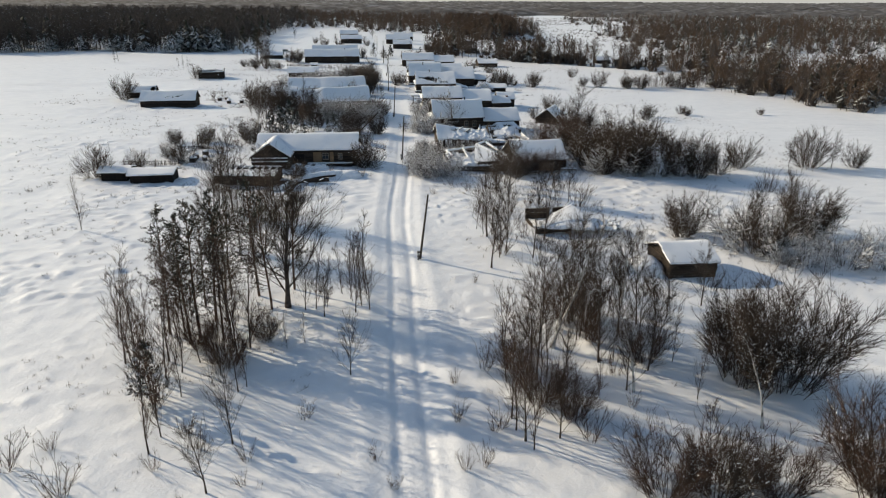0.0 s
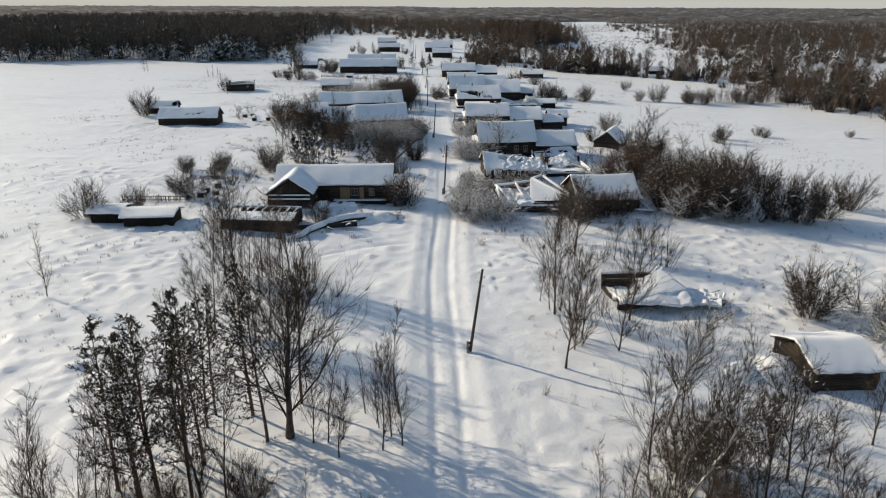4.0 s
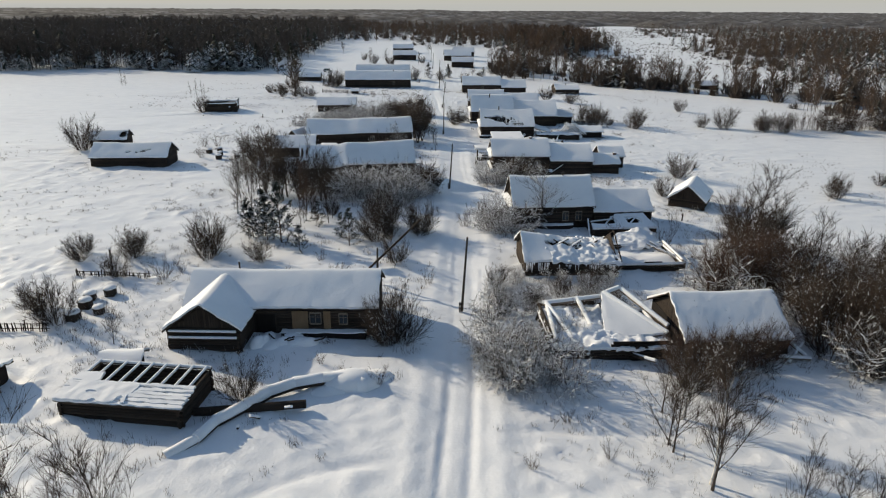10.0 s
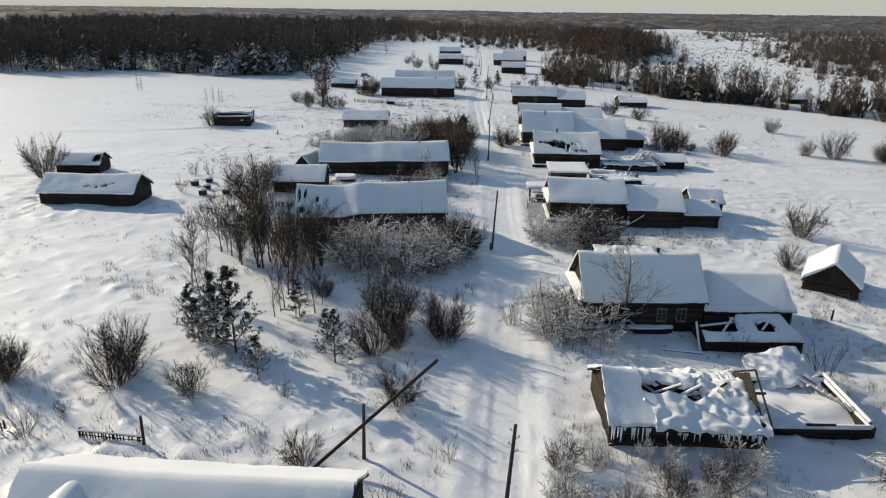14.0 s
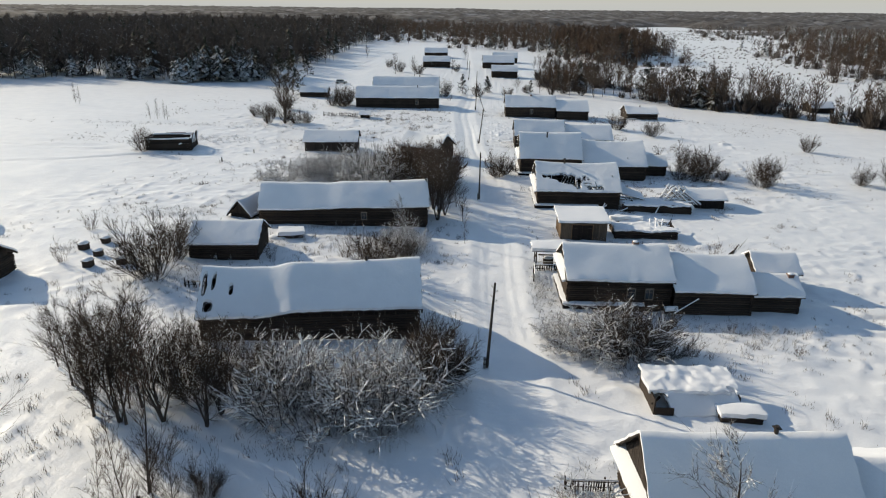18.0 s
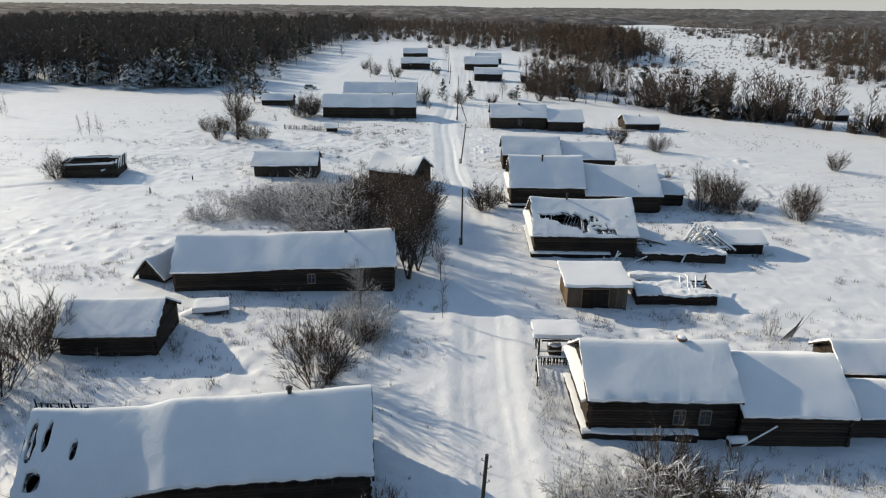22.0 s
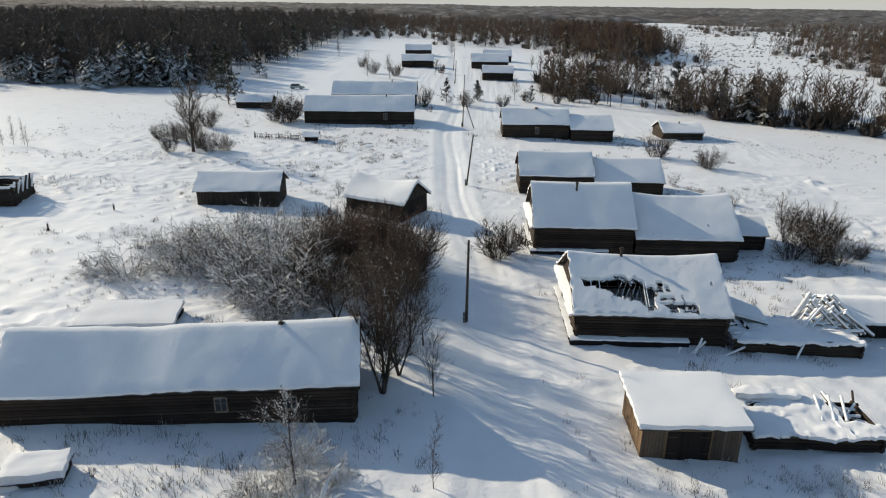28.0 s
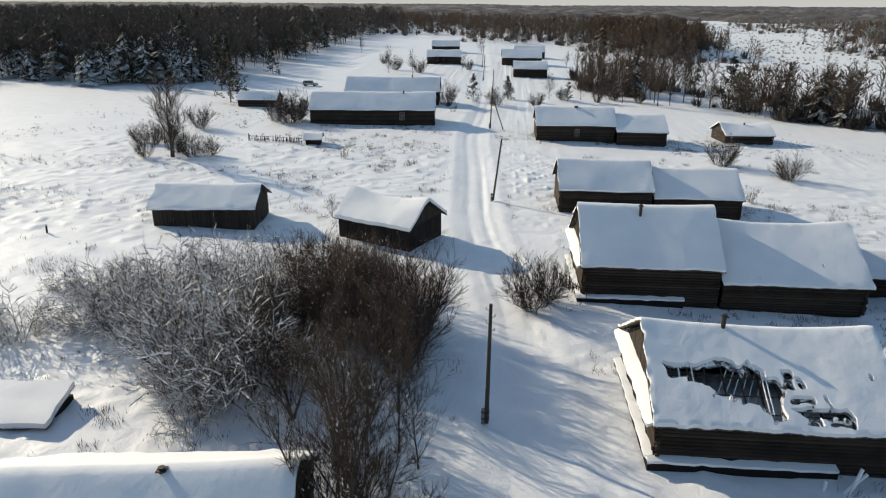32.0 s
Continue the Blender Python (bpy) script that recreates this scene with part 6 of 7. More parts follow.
wood_patch("west_wood", "dark dense leafless wood beyond the field", None, 4700, west_wood, (("bare", 0.88, M_FOREST), ("conifer", 0.12, M_NEEDLE)), 3, 10, 20)
wood_patch("west_wood_edge", "snow-dusted young pines along the wood edge", None, 110, west_edge, (("conifer", 0.65, M_NEEDLE_SNOW), ("bare", 0.2, M_FOREST), ("bush", 0.15, M_FOREST)), 5, 5, 12)
wood_patch("pine_clump", "dense frosted pines at the wood corner", None, 70, lambda r: (r.uniform(-116, -90), 338 + r.uniform(0, 45)), (("conifer", 1.0, M_NEEDLE_SNOW),), 6, 8, 15)
wood_patch("field_saplings", "thin leafless saplings standing in the far field", None, 46, lambda r: (r.uniform(-118, -82), 424 + r.uniform(0, 32)), (("bare", 1.0, M_FOREST_BROWN),), 8, 6, 11)
wood_patch("east_wood", "open brown leafless wood with snow between the trees", None, 4000, east_wood, (("bare", 0.42, M_FOREST_BROWN), ("bare", 0.27, M_FOREST), ("conifer", 0.06, M_NEEDLE), ("bush", 0.25, M_FOREST)), 7, 5, 14)


def east_back(r):
    """Denser wood on the far side of the stream, with a few snowy glades."""
    while True:
        x, y = r.uniform(130, 760), r.uniform(330, 900)
        if x > 62 + 0.30 * y and x < 0.85 * y + 60 and not in_meadow(x, y) and clump(x, y, 55, 20, 71) > -0.12:
            return x, y


wood_patch("east_back_wood", "mixed leafless and pine wood beyond the stream", None, 3000, east_back, (("bare", 0.34, M_FOREST_BROWN), ("bare", 0.26, M_FOREST), ("conifer", 0.24, M_NEEDLE_SNOW), ("bush", 0.16, M_FOREST)), 17, 6, 14)


def meadow_spot(r):
    while True:
        y = r.uniform(420, 1150)
        x = 49 + 0.19 * y + r.uniform(-64, 80)
        if clump(x / 2.2, y, 34, 11, 81) > -0.12:
            return x, y


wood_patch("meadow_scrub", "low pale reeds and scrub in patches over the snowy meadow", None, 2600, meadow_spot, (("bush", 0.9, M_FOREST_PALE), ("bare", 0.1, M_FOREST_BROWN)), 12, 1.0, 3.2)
wood_patch("brown_grove", "dense tall reddish-brown leafless grove", None, 520, grove, (("bare", 0.9, M_FOREST_BROWN), ("conifer", 0.1, M_NEEDLE)), 11, 13, 19)
wood_patch("middle_wood", "brown leafless trees behind the far houses", None, 1500, middle_wood, (("bare", 0.7, M_FOREST_BROWN), ("conifer", 0.1, M_NEEDLE), ("bush", 0.2, M_FOREST)), 9, 8, 14)


def fringe_wood(r):
    while True:
        x, y = r.uniform(-700, 750), 560 + 560 * r.uniform()
        c = float(lattice_noise(np.array(x / 120), np.array(y / 90), 51)) + 0.4 * float(lattice_noise(np.array(x / 30), np.array(y / 30), 52))
        if not in_meadow(x, y) and c > -0.12 and not (abs(x + 14) < 40 and y < 640) and abs(x) < 0.72 * y:
            return x, y


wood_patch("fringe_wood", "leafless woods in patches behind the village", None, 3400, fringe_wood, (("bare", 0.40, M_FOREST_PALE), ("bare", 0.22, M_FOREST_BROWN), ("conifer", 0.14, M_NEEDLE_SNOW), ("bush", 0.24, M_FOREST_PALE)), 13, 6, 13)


def far_woods():
    """The wooded distance: a jagged canopy with snowy clearings."""
    xs, ys = np.arange(-3600, 3600, 14.0), np.concatenate([np.arange(980, 1800, 13.0), np.arange(1800, 4700, 30.0)])
    X, Y = np.meshgrid(xs, ys)
    rnd = np.random.RandomState(4)
    cover = lattice_noise(X / 260, Y / 190, 21) + 0.5 * lattice_noise(X / 90, Y / 70, 22)
    valley = np.exp(-((X - 49 - 0.19 * Y) / 70.0) ** 2) * (1 - smooth(1150, 1500, Y))
    wood = smooth(-0.32, 0.05, cover - 1.4 * valley)
    wood = wood * smooth(985, 1080, Y)
    Z = ground_height(X, Y) - 1.5 + wood * (9 + 5 * lattice_noise(X / 60, Y / 60, 23) + rnd.uniform(-3.5, 4.5, X.shape))
    X = X + rnd.uniform(-3, 3, X.shape)
    n = len(xs)
    i, j = np.meshgrid(np.arange(n - 1), np.arange(len(ys) - 1))
    a = (j * n + i).ravel()
    ob = new("far_woods", mesh_from("far_woods", np.stack([X, Y, Z], -1).reshape(-1, 3), np.stack([a, a + 1, a + 1 + n, a + n], -1), M_FAR))
    tagged(ob, "wooded distance with snowy clearings to the horizon", "woods", kind="stuff")


far_woods()

# ---- ruins, sheds and small things ----
ROLL = log_mesh("snow_roll", M_SNOW_SOFT, 8)


def snow_on(parent, a, b, r):
    """A roll of snow lying along a beam from a to b."""
    up = Vector((0, 0, r * 0.75))
    ob = between("snow_roll", ROLL, parent, Vector(a) + up, Vector(b) + up, r * 1.15)
    return ob


def beam(parent, a, b, r, me=None, snow=True, name="beam"):
    between(name, me or BEAM, parent, a, b, r)
    if snow:
        snow_on(parent, a, b, r)


def ragged(seed, low=0.35, high=1.0):
    """How much of each log of a broken wall is left: lower logs whole, upper ones broken off."""
    rnd = random.Random(seed)

    def keep(k, n):
        f = k / n
        if f < low:
            return (0.0, 1.0)
        a, b = sorted((rnd.uniform(-0.3, 0.55), rnd.uniform(0.5, 1.3)))
        if rnd.random() < 0.25:
            return (0.0, 0.0)
        return (max(0.0, a), min(1.0, b))
    return keep


def slab(name, parent, a, b, c, d, thick, seed, nu=12, nv=8, holes=(), mat=None, label=""):
    """A board slab with snow on it, between four corners (a-b one edge, d-c the other)."""
    a, b, c, d = (Vector(q) for q in (a, b, c, d))

    def at(u, v, dz=0.0):
        return (a * (1 - u) + b * u) * (1 - v) + (d * (1 - u) + c * u) * v + Vector((0, 0, dz + 0.05 * noise.noise((u * 3 + seed, v * 3, seed))))
    du, dv = (b - a).length, (d - a).length
    snow_sheet(name, parent, lambda u, v: at(u, v, -0.08), nu, nv, du, dv, 0.08, seed, holes, M_ROOF, "", 0.01)
    snow_sheet("snow_cover", parent, at, nu, nv, du, dv, thick, seed + 1, [(h[0] - .02, h[1] + .02, h[2] - .02, h[3] + .02) for h in holes], None, label, 0.22)


def crib(name, label, x0, x1, y0, y1, h, turn, seed, low=0.5, category="ruin", heap=True):
    """Four log walls without a roof, broken at the top and snowed in."""
    cx, cy = (x0 + x1) / 2, (y0 + y1) / 2
    root = thing(name, pose(cx, cy, gz(cx, cy), 0, 0, turn), label, category, "ruined log buildings")
    hx, hy = (x1 - x0) / 2, (y1 - y0) / 2
    for k, (p, q) in enumerate((((-hx, -hy), (hx, -hy)), ((-hx, -hy), (-hx, hy)), ((hx, -hy), (hx, hy)), ((-hx, hy), (hx, hy)))):
        log_wall(root, p, q, h * random.Random(seed + k).uniform(0.85, 1.1), seed + k, 0.13, ragged(seed + k, low), core=False)
    rnd = random.Random(seed)
    for k, (p, q) in enumerate((((-hx, -hy), (hx, -hy)), ((-hx, hy), (hx, hy)), ((-hx, -hy), (-hx, hy)), ((hx, -hy), (hx, hy)))):
        snow_on(root, (*p, h * low + 0.05), (*q, h * low + 0.05), 0.17)
    if heap:
        snow_sheet("snow_drift", root, lambda u, v: (-hx + 0.2 + u * (2 * hx - 0.4), -hy + 0.2 + v * (2 * hy - 0.4), 0.25 + 0.5 * noise.noise((u * 4 + seed, v * 3, seed))), 14, 10, 2 * hx, 2 * hy, 0.3, seed)
    return root


def drifted(name, parent, x0, x1, y0, y1, height, seed, amp=0.3, bare=0.0, thick=0.22, res=0.17, label=""):
    """Lumpy snow lying over wreckage; height(x, y) gives what it lies on, bare the share that shows through."""
    nu, nv = max(6, int((x1 - x0) / res)), max(5, int((y1 - y0) / res))

    def at(u, v):
        x, y = x0 + u * (x1 - x0), y0 + v * (y1 - y0)
        lump = 1.1 * noise.noise((x * 0.6 + seed, y * 0.65, seed)) + 0.9 * noise.noise((x * 1.7 + seed, y * 1.6, seed * 2.0)) + 0.5 * abs(noise.noise((x * 3.6, y * 3.4 + seed, seed)))
        return (x + 0.25 * noise.noise((x * 0.8, y * 0.8, seed + 3)), y + 0.25 * noise.noise((x * 0.8, y * 0.8, seed + 5)), height(x, y) + amp * lump)

    def keep(u, v):
        x, y = x0 + u * (x1 - x0), y0 + v * (y1 - y0)
        rim = min(u, 1 - u, v, 1 - v) * 7
        return noise.noise((x * 0.75 + seed * 3, y * 0.8, 2.5)) + 0.5 * noise.noise((x * 2.1, y * 2.1 + seed, 7.5)) > -1.0 + 1.3 * bare + max(0.0, 0.5 * (1 - rim))
    return snow_sheet(name, parent, at, nu, nv, x1 - x0, y1 - y0, thick, seed, (), None, label, 0.3, keep)


def wreck(parent, n, seed, cx, cy, rx, ry, z0, z1, long, r0=0.07, r1=0.13, lean=0.6):
    """Beams fallen across one another, each with its roll of snow."""
    rnd = random.Random(seed)
    for k in range(n):
        x, y, a = cx + rnd.uniform(-rx, rx), cy + rnd.uniform(-ry, ry), rnd.uniform(0, 6.28)
        ln, t = long * rnd.uniform(0.5, 1.1), rnd.uniform(-0.1, lean)
        p = Vector((x, y, rnd.uniform(z0, z1)))
        beam(parent, p, p + Vector((math.cos(a) * math.cos(t), math.sin(a) * math.cos(t), math.sin(t))) * ln, rnd.uniform(r0, r1), LOG if k % 3 else BEAM, k % 4 != 0)


def icicles(parent, a, b, n, seed, ln=0.6):
    rnd = random.Random(seed)
    for k in range(n):
        p = Vector(a).lerp(Vector(b), rnd.random())
        bm = bmesh.new()
        l = ln * rnd.uniform(0.3, 1.3)
        bmesh.ops.create_cone(bm, cap_ends=True, segments=5, radius1=0.015, radius2=rnd.uniform(0.05, 0.11), depth=l, matrix=Matrix.Translation((0, 0, -l / 2)))
        part("icicle", (bm, M_SNOW_SOFT), parent, Matrix.Translation(p), "white frozen icicle")


# ruined house whose roof has half fallen in, east side
ruin = house("ruined_house", "collapsing log house, its snowy roof caved in", 7.0, 18.2, 93.7, 97.6, 1.9, 4.3, 3.5, logs=True, ends="lr", group="ruined log buildings", category="ruin",
             frame_left=False, holes=((0.34, 1.1, -0.1, 1.1), (0.26, 0.36, 0.3, 0.6)), sag=0.75, snow=0.3, seed=101, res=0.26)
drifted("snow_cover", ruin, -2.4, 5.5, -4.3, -1.6, lambda x, y: 1.75 + 0.32 * (y + 4.3) - 0.05 * (x - 2), 102, 0.26, 0.10, 0.3)
drifted("snow_cover", ruin, -3.2, 1.6, -0.3, 1.6, lambda x, y: 3.5 - 0.12 * (x + 3) - 0.3 * abs(y - 0.4), 103, 0.22, 0.15, 0.3)
drifted("snow_cover", ruin, 1.8, 5.6, -1.9, 3.4, lambda x, y: 2.5 - 0.16 * abs(y - 0.5), 104, 0.35, 0.22, 0.3)
drifted("snow_cover", ruin, -2.2, 2.2, 0.9, 3.7, lambda x, y: 2.9 - 0.35 * (y - 0.9), 105, 0.3, 0.2, 0.28)
wreck(ruin, 26, 8, 1.3, -0.9, 3.2, 1.4, 1.5, 2.5, 2.6, 0.08, 0.15, 0.7)
wreck(ruin, 10, 9, 3.6, 1.5, 1.6, 1.6, 1.8, 2.5, 2.4, 0.08, 0.14, 0.4)
icicles(ruin, (-5.4, -4.0, 1.95), (-2.4, -4.0, 1.9), 14, 3, 0.9)
icicles(ruin, (-2.0, -4.2, 1.75), (5.2, -4.2, 1.6), 22, 4, 0.6)
yard = crib("ruined_yard", "low snowed-in log walls of a fallen yard", 18.3, 26.3, 96.6, 103.2, 1.15, 4.0, 111, 0.7)
slab("fallen_roof", yard, (-1.2, 3.2, 0.5), (3.6, 3.6, 0.6), (3.0, 6.4, 2.0), (1.8, 6.4, 2.1), 0.3, 5)
drifted("snow_cover", yard, -1.6, 3.8, 2.6, 6.0, lambda x, y: 0.9 + 0.35 * (y - 2.6) - 0.3 * abs(x - 1.4), 112, 0.2, 0.08, 0.34)
wreck(yard, 8, 12, 2.9, 2.6, 0.8, 1.2, 0.5, 1.0, 2.2, 0.08, 0.12, 0.5)
for k in range(9):
    beam(yard, (1.6 + 0.25 * k, 2.9 - 0.5 * k, 1.3), (2.8 + 0.15 * k, 2.2 - 0.45 * k, 0.7), 0.09)
beam(yard, (4.0, 3.4, 1.3), (3.9, -3.2, 1.25), 0.14)

# roofless ruin and open barn beside the bushes
shell = crib("roofless_house", "roofless log house full of snow and fallen beams", 7.7, 18.0, 74.9, 82.6, 1.9, 3.0, 121, 0.45)
slab("fallen_roof", shell, (-0.3, -2.2, 0.9), (5.2, -2.4, 1.5), (1.2, 3.2, 3.1), (0.6, 3.2, 3.0), 0.3, 7)
for k, (p, q) in enumerate((((-4.6, 3.4, 2.0), (-3.2, -2.4, 1.1)), ((-1.6, 3.6, 2.4), (-0.9, -1.4, 1.0)), ((-4.9, 3.6, 1.9), (0.6, 3.4, 2.6)), ((0.9, 3.2, 3.1), (5.2, -2.5, 1.6)), ((2.6, 3.3, 3.4), (5.5, -1.7, 1.9)), ((-5.0, -3.4, 1.6), (-4.5, 3.5, 1.8)), ((2.4, 3.4, 3.5), (0.8, 3.2, 3.0)))):
    beam(shell, p, q, 0.2)
drifted("snow_cover", shell, -5.2, 0.4, -3.9, 3.6, lambda x, y: 0.95 + 0.05 * (y + 3.5), 122, 0.36, 0.10, 0.34)
drifted("snow_cover", shell, 0.2, 5.4, -4.3, -1.8, lambda x, y: 1.0, 123, 0.25, 0.18, 0.3)
wreck(shell, 16, 14, -2.2, -1.6, 2.6, 1.8, 0.4, 1.0, 2.8, 0.09, 0.17, 0.3)
wreck(shell, 9, 15, 2.6, -3.6, 2.2, 0.6, 0.2, 1.0, 2.4, 0.09, 0.15, 0.2)
log_wall(shell, (1.6, -4.0), (5.1, -3.9), 1.7, 129, keep=ragged(131, 0.8))
barn = house("open_barn", "log barn with an open gable and worn snowy roof", 18.9, 28.7, 75.2, 79.9, 1.8, 4.5, 4.0, ends="r", category="barn", group="village barns", sag=0.15, seed=131, res=0.15, holes=tuple((u, u + 0.013, v, v + 0.022) for u, vs in ((0.20, (0.10, 0.17, 0.24, 0.31, 0.37)), (0.34, (0.14, 0.22, 0.30, 0.38)), (0.47, (0.12, 0.2, 0.28)), (0.62, (0.16, 0.24))) for v in vs))
beam(barn, (-4.7, -4.5, -0.2), (-3.9, -3.4, 2.3), 0.12)
beam(barn, (4.2, -2.5, 1.9), (6.2, -4.8, 0.2), 0.16)
beam(barn, (3.6, -4.9, 0.3), (6.4, -5.2, 0.2), 0.16)
beam(barn, (4.4, -5.3, -0.1), (6.5, -3.6, 0.9), 0.12)

# collapsed cellar house near the birches
heap = thing("collapsed_hut", pose(19.5, 43.6, gz(19.5, 43.6)), "collapsed log hut with its snowy roof on the ground", "ruin", "ruined log buildings")
log_wall(heap, (-3.6, 2.5), (2.3, 2.7), 1.9, 141, 0.14, lambda k, n: (0.0, 1.0) if k in (0, 1, 3, 5, 6, 7) else (0.0, 0.45 + 0.1 * (k % 3)), core=False)
log_wall(heap, (-3.2, -2.7), (3.4, -0.5), 1.15, 142, 0.15)
log_wall(heap, (-3.6, 2.5), (-3.3, -0.4), 1.0, 143, 0.14, ragged(143, 0.4), core=False)
beam(heap, (-3.9, 2.5, 1.95), (2.4, 2.7, 2.0), 0.13)
beam(heap, (-0.6, 2.3, 0.2), (-0.3, 2.5, 2.1), 0.14)
slab("fallen_roof", heap, (-3.0, -3.0, 1.05), (3.8, -0.9, 1.35), (2.3, 2.5, 2.25), (-0.6, 0.9, 1.35), 0.34, 9, 24, 14)
drifted("snow_cover", heap, -3.3, 3.9, -3.1, -0.6, lambda x, y: 1.2 + 0.04 * x - 0.25 * max(0.0, -1.6 - y + 0.33 * x), 146, 0.12, 0.04, 0.3)
drifted("snow_cover", heap, -3.4, 0.4, -0.6, 2.2, lambda x, y: 0.35, 147, 0.25, 0.1, 0.3)
for p, q in (((-0.2, 0.4, 1.2), (2.3, 2.9, 2.5)), ((0.4, 0.3, 1.3), (2.6, 2.6, 2.4)), ((2.2, 2.6, 2.3), (4.4, 0.4, 0.9)), ((2.6, 2.2, 2.0), (4.8, -0.4, 0.6)), ((-2.6, -0.6, 0.9), (0.6, 0.2, 1.4))):
    beam(heap, p, q, 0.15)
drifted("snow_cover", heap, 3.2, 7.4, -2.6, 1.4, lambda x, y: 0.55 - 0.09 * (x - 3.2), 148, 0.3, 0.14, 0.3)
wreck(heap, 12, 149, 5.4, -0.8, 1.8, 1.4, 0.1, 0.6, 1.6, 0.06, 0.1, 0.5)
lean = thing("fallen_boards", pose(25.6, 43.0, gz(25.6, 43)), "heap of snow-covered boards beside the collapsed hut", "debris")
for k in range(8):
    beam(lean, (-1.5 + 0.45 * k, -0.6 + 0.2 * (k % 3), 0.0), (-1.2 + 0.5 * k, 0.7, 0.5 + 0.2 * (k % 2)), 0.12, LOG)

# broken lean-to in front of the weathered house
porch = thing("broken_shed", pose(22.6, 111.6, gz(22.6, 111.6), 0, 0, 4.5), "low log lean-to with a caved-in snowy roof", "shed", "ruined log buildings")
log_wall(porch, (-4.3, -1.9), (4.2, -1.9), 1.15, 151)
log_wall(porch, (4.2, -1.9), (4.2, 1.2), 1.3, 152)
log_wall(porch, (-4.3, -1.9), (-4.3, 1.2), 1.3, 153)
slab("roof", porch, (-4.5, -2.2, 1.2), (4.4, -2.2, 1.2), (3.4, 1.2, 2.2), (-4.2, 1.2, 1.9), 0.28, 11, 26, 10, ((0.0, 0.42, 0.35, 1.1), (0.62, 0.82, 0.35, 0.75)))
for p, q in (((-4.2, 0.2, 1.5), (-0.6, 0.7, 1.7)), ((-2.6, -0.9, 1.2), (-1.0, 1.0, 1.9)), ((1.2, -0.6, 1.5), (2.6, 0.8, 2.1)), ((-4.9, -2.5, -0.1), (-4.6, 0.2, 1.9)), ((-8.4, -2.2, 0.35), (-4.8, -2.6, 0.2))):
    beam(porch, p, q, 0.1)

# snow-filled box of a fallen store
store = thing("collapsed_store", pose(14.9, 130.1, gz(14.9, 130.1), 0, 0, 1.0), "collapsed store room buried in thick snow", "ruin", "ruined log buildings")
part("wall", boxed(M_PLANK, (-3.4, -3.3, -2.4, 2.1, -0.4, 1.5), (3.4, 3.5, -1.2, 1.6, -0.4, 1.2), (-3.3, -1.9, -2.5, -2.4, -0.4, 0.9)), store)
slab("roof", store, (-3.5, -1.0, 1.35), (3.5, -0.6, 1.35), (3.3, 1.9, 1.7), (-3.5, 2.1, 1.75), 0.16, 13, 40, 18, ((0.24, 0.34, 0.50, 0.62),))
drifted("snow_cover", store, -3.6, 3.5, -1.1, 2.2, lambda x, y: 1.5 + 0.10 * y, 15, 0.13, 0.07, 0.34)
wreck(store, 6, 16, -2.4, -0.9, 0.8, 0.7, 0.9, 1.5, 1.2, 0.06, 0.1, 0.3)
slab("snow_slope", store, (-1.8, -2.7, 0.1), (3.4, -2.1, 0.2), (3.4, -0.7, 1.2), (-2.4, -1.0, 1.2), 0.3, 14, 12, 6)
slab("crate_lid", store, (1.4, -3.1, 0.64), (4.7, -3.1, 0.64), (4.7, -1.7, 0.72), (1.4, -1.7, 0.72), 0.4, 15, 10, 6)
part("crate", boxed(M_PLANK, (1.5, 4.6, -3.0, -1.8, -0.4, 0.62)), store)

# plank garage by the street
gar = thing("plank_garage", pose(11.9, 172.5, gz(11.9, 172.5), 0, 0, 1.5), "brown plank garage with double doors and a flat snowy roof", "shed", "village sheds")
plank_wall("wall", gar, -3.1, 3.1, -2.35, -0.4, lambda x: 2.45, M_GREYWOOD, 0.22, pieces=True)
plank_wall("wall", gar, -2.32, 2.4, -3.1, -0.4, lambda y: 2.55 + 0.04 * y, M_WARM, 0.22, along='y', pieces=True)
plank_wall("wall", gar, -2.32, 2.4, 3.1, -0.4, lambda y: 2.55 + 0.04 * y, M_PLANK, 0.22, along='y')
part("wall", boxed(M_PLANK, (-3.06, 3.06, 2.4, 2.45, -0.4, 2.6)), gar)
for sx in (-1, 1):
    d = plank_wall("door", gar, -0.2 + (0 if sx > 0 else -1.35), -0.2 + (1.35 if sx > 0 else -0.02), -2.42, -0.2, lambda x: 2.05, M_DARK, 0.26, 0.05, pieces=True)
    for z in (0.4, 1.6):
        part("hinge", boxed(M_IRON, (-0.2 + sx * 0.7, -0.2 + sx * 1.3, -2.47, -2.45, z, z + 0.06)), d)
part("door_frame", boxed(M_WARM, (-1.66, -1.57, -2.46, -2.38, -0.2, 2.14), (1.17, 1.26, -2.46, -2.38, -0.2, 2.14), (-1.57, 1.17, -2.46, -2.38, 2.07, 2.16)), gar)
slab("roof", gar, (-3.5, -2.85, 2.5), (3.5, -2.85, 2.5), (3.4, 2.9, 2.95), (-3.5, 2.9, 2.95), 0.34, 17, 16, 14)

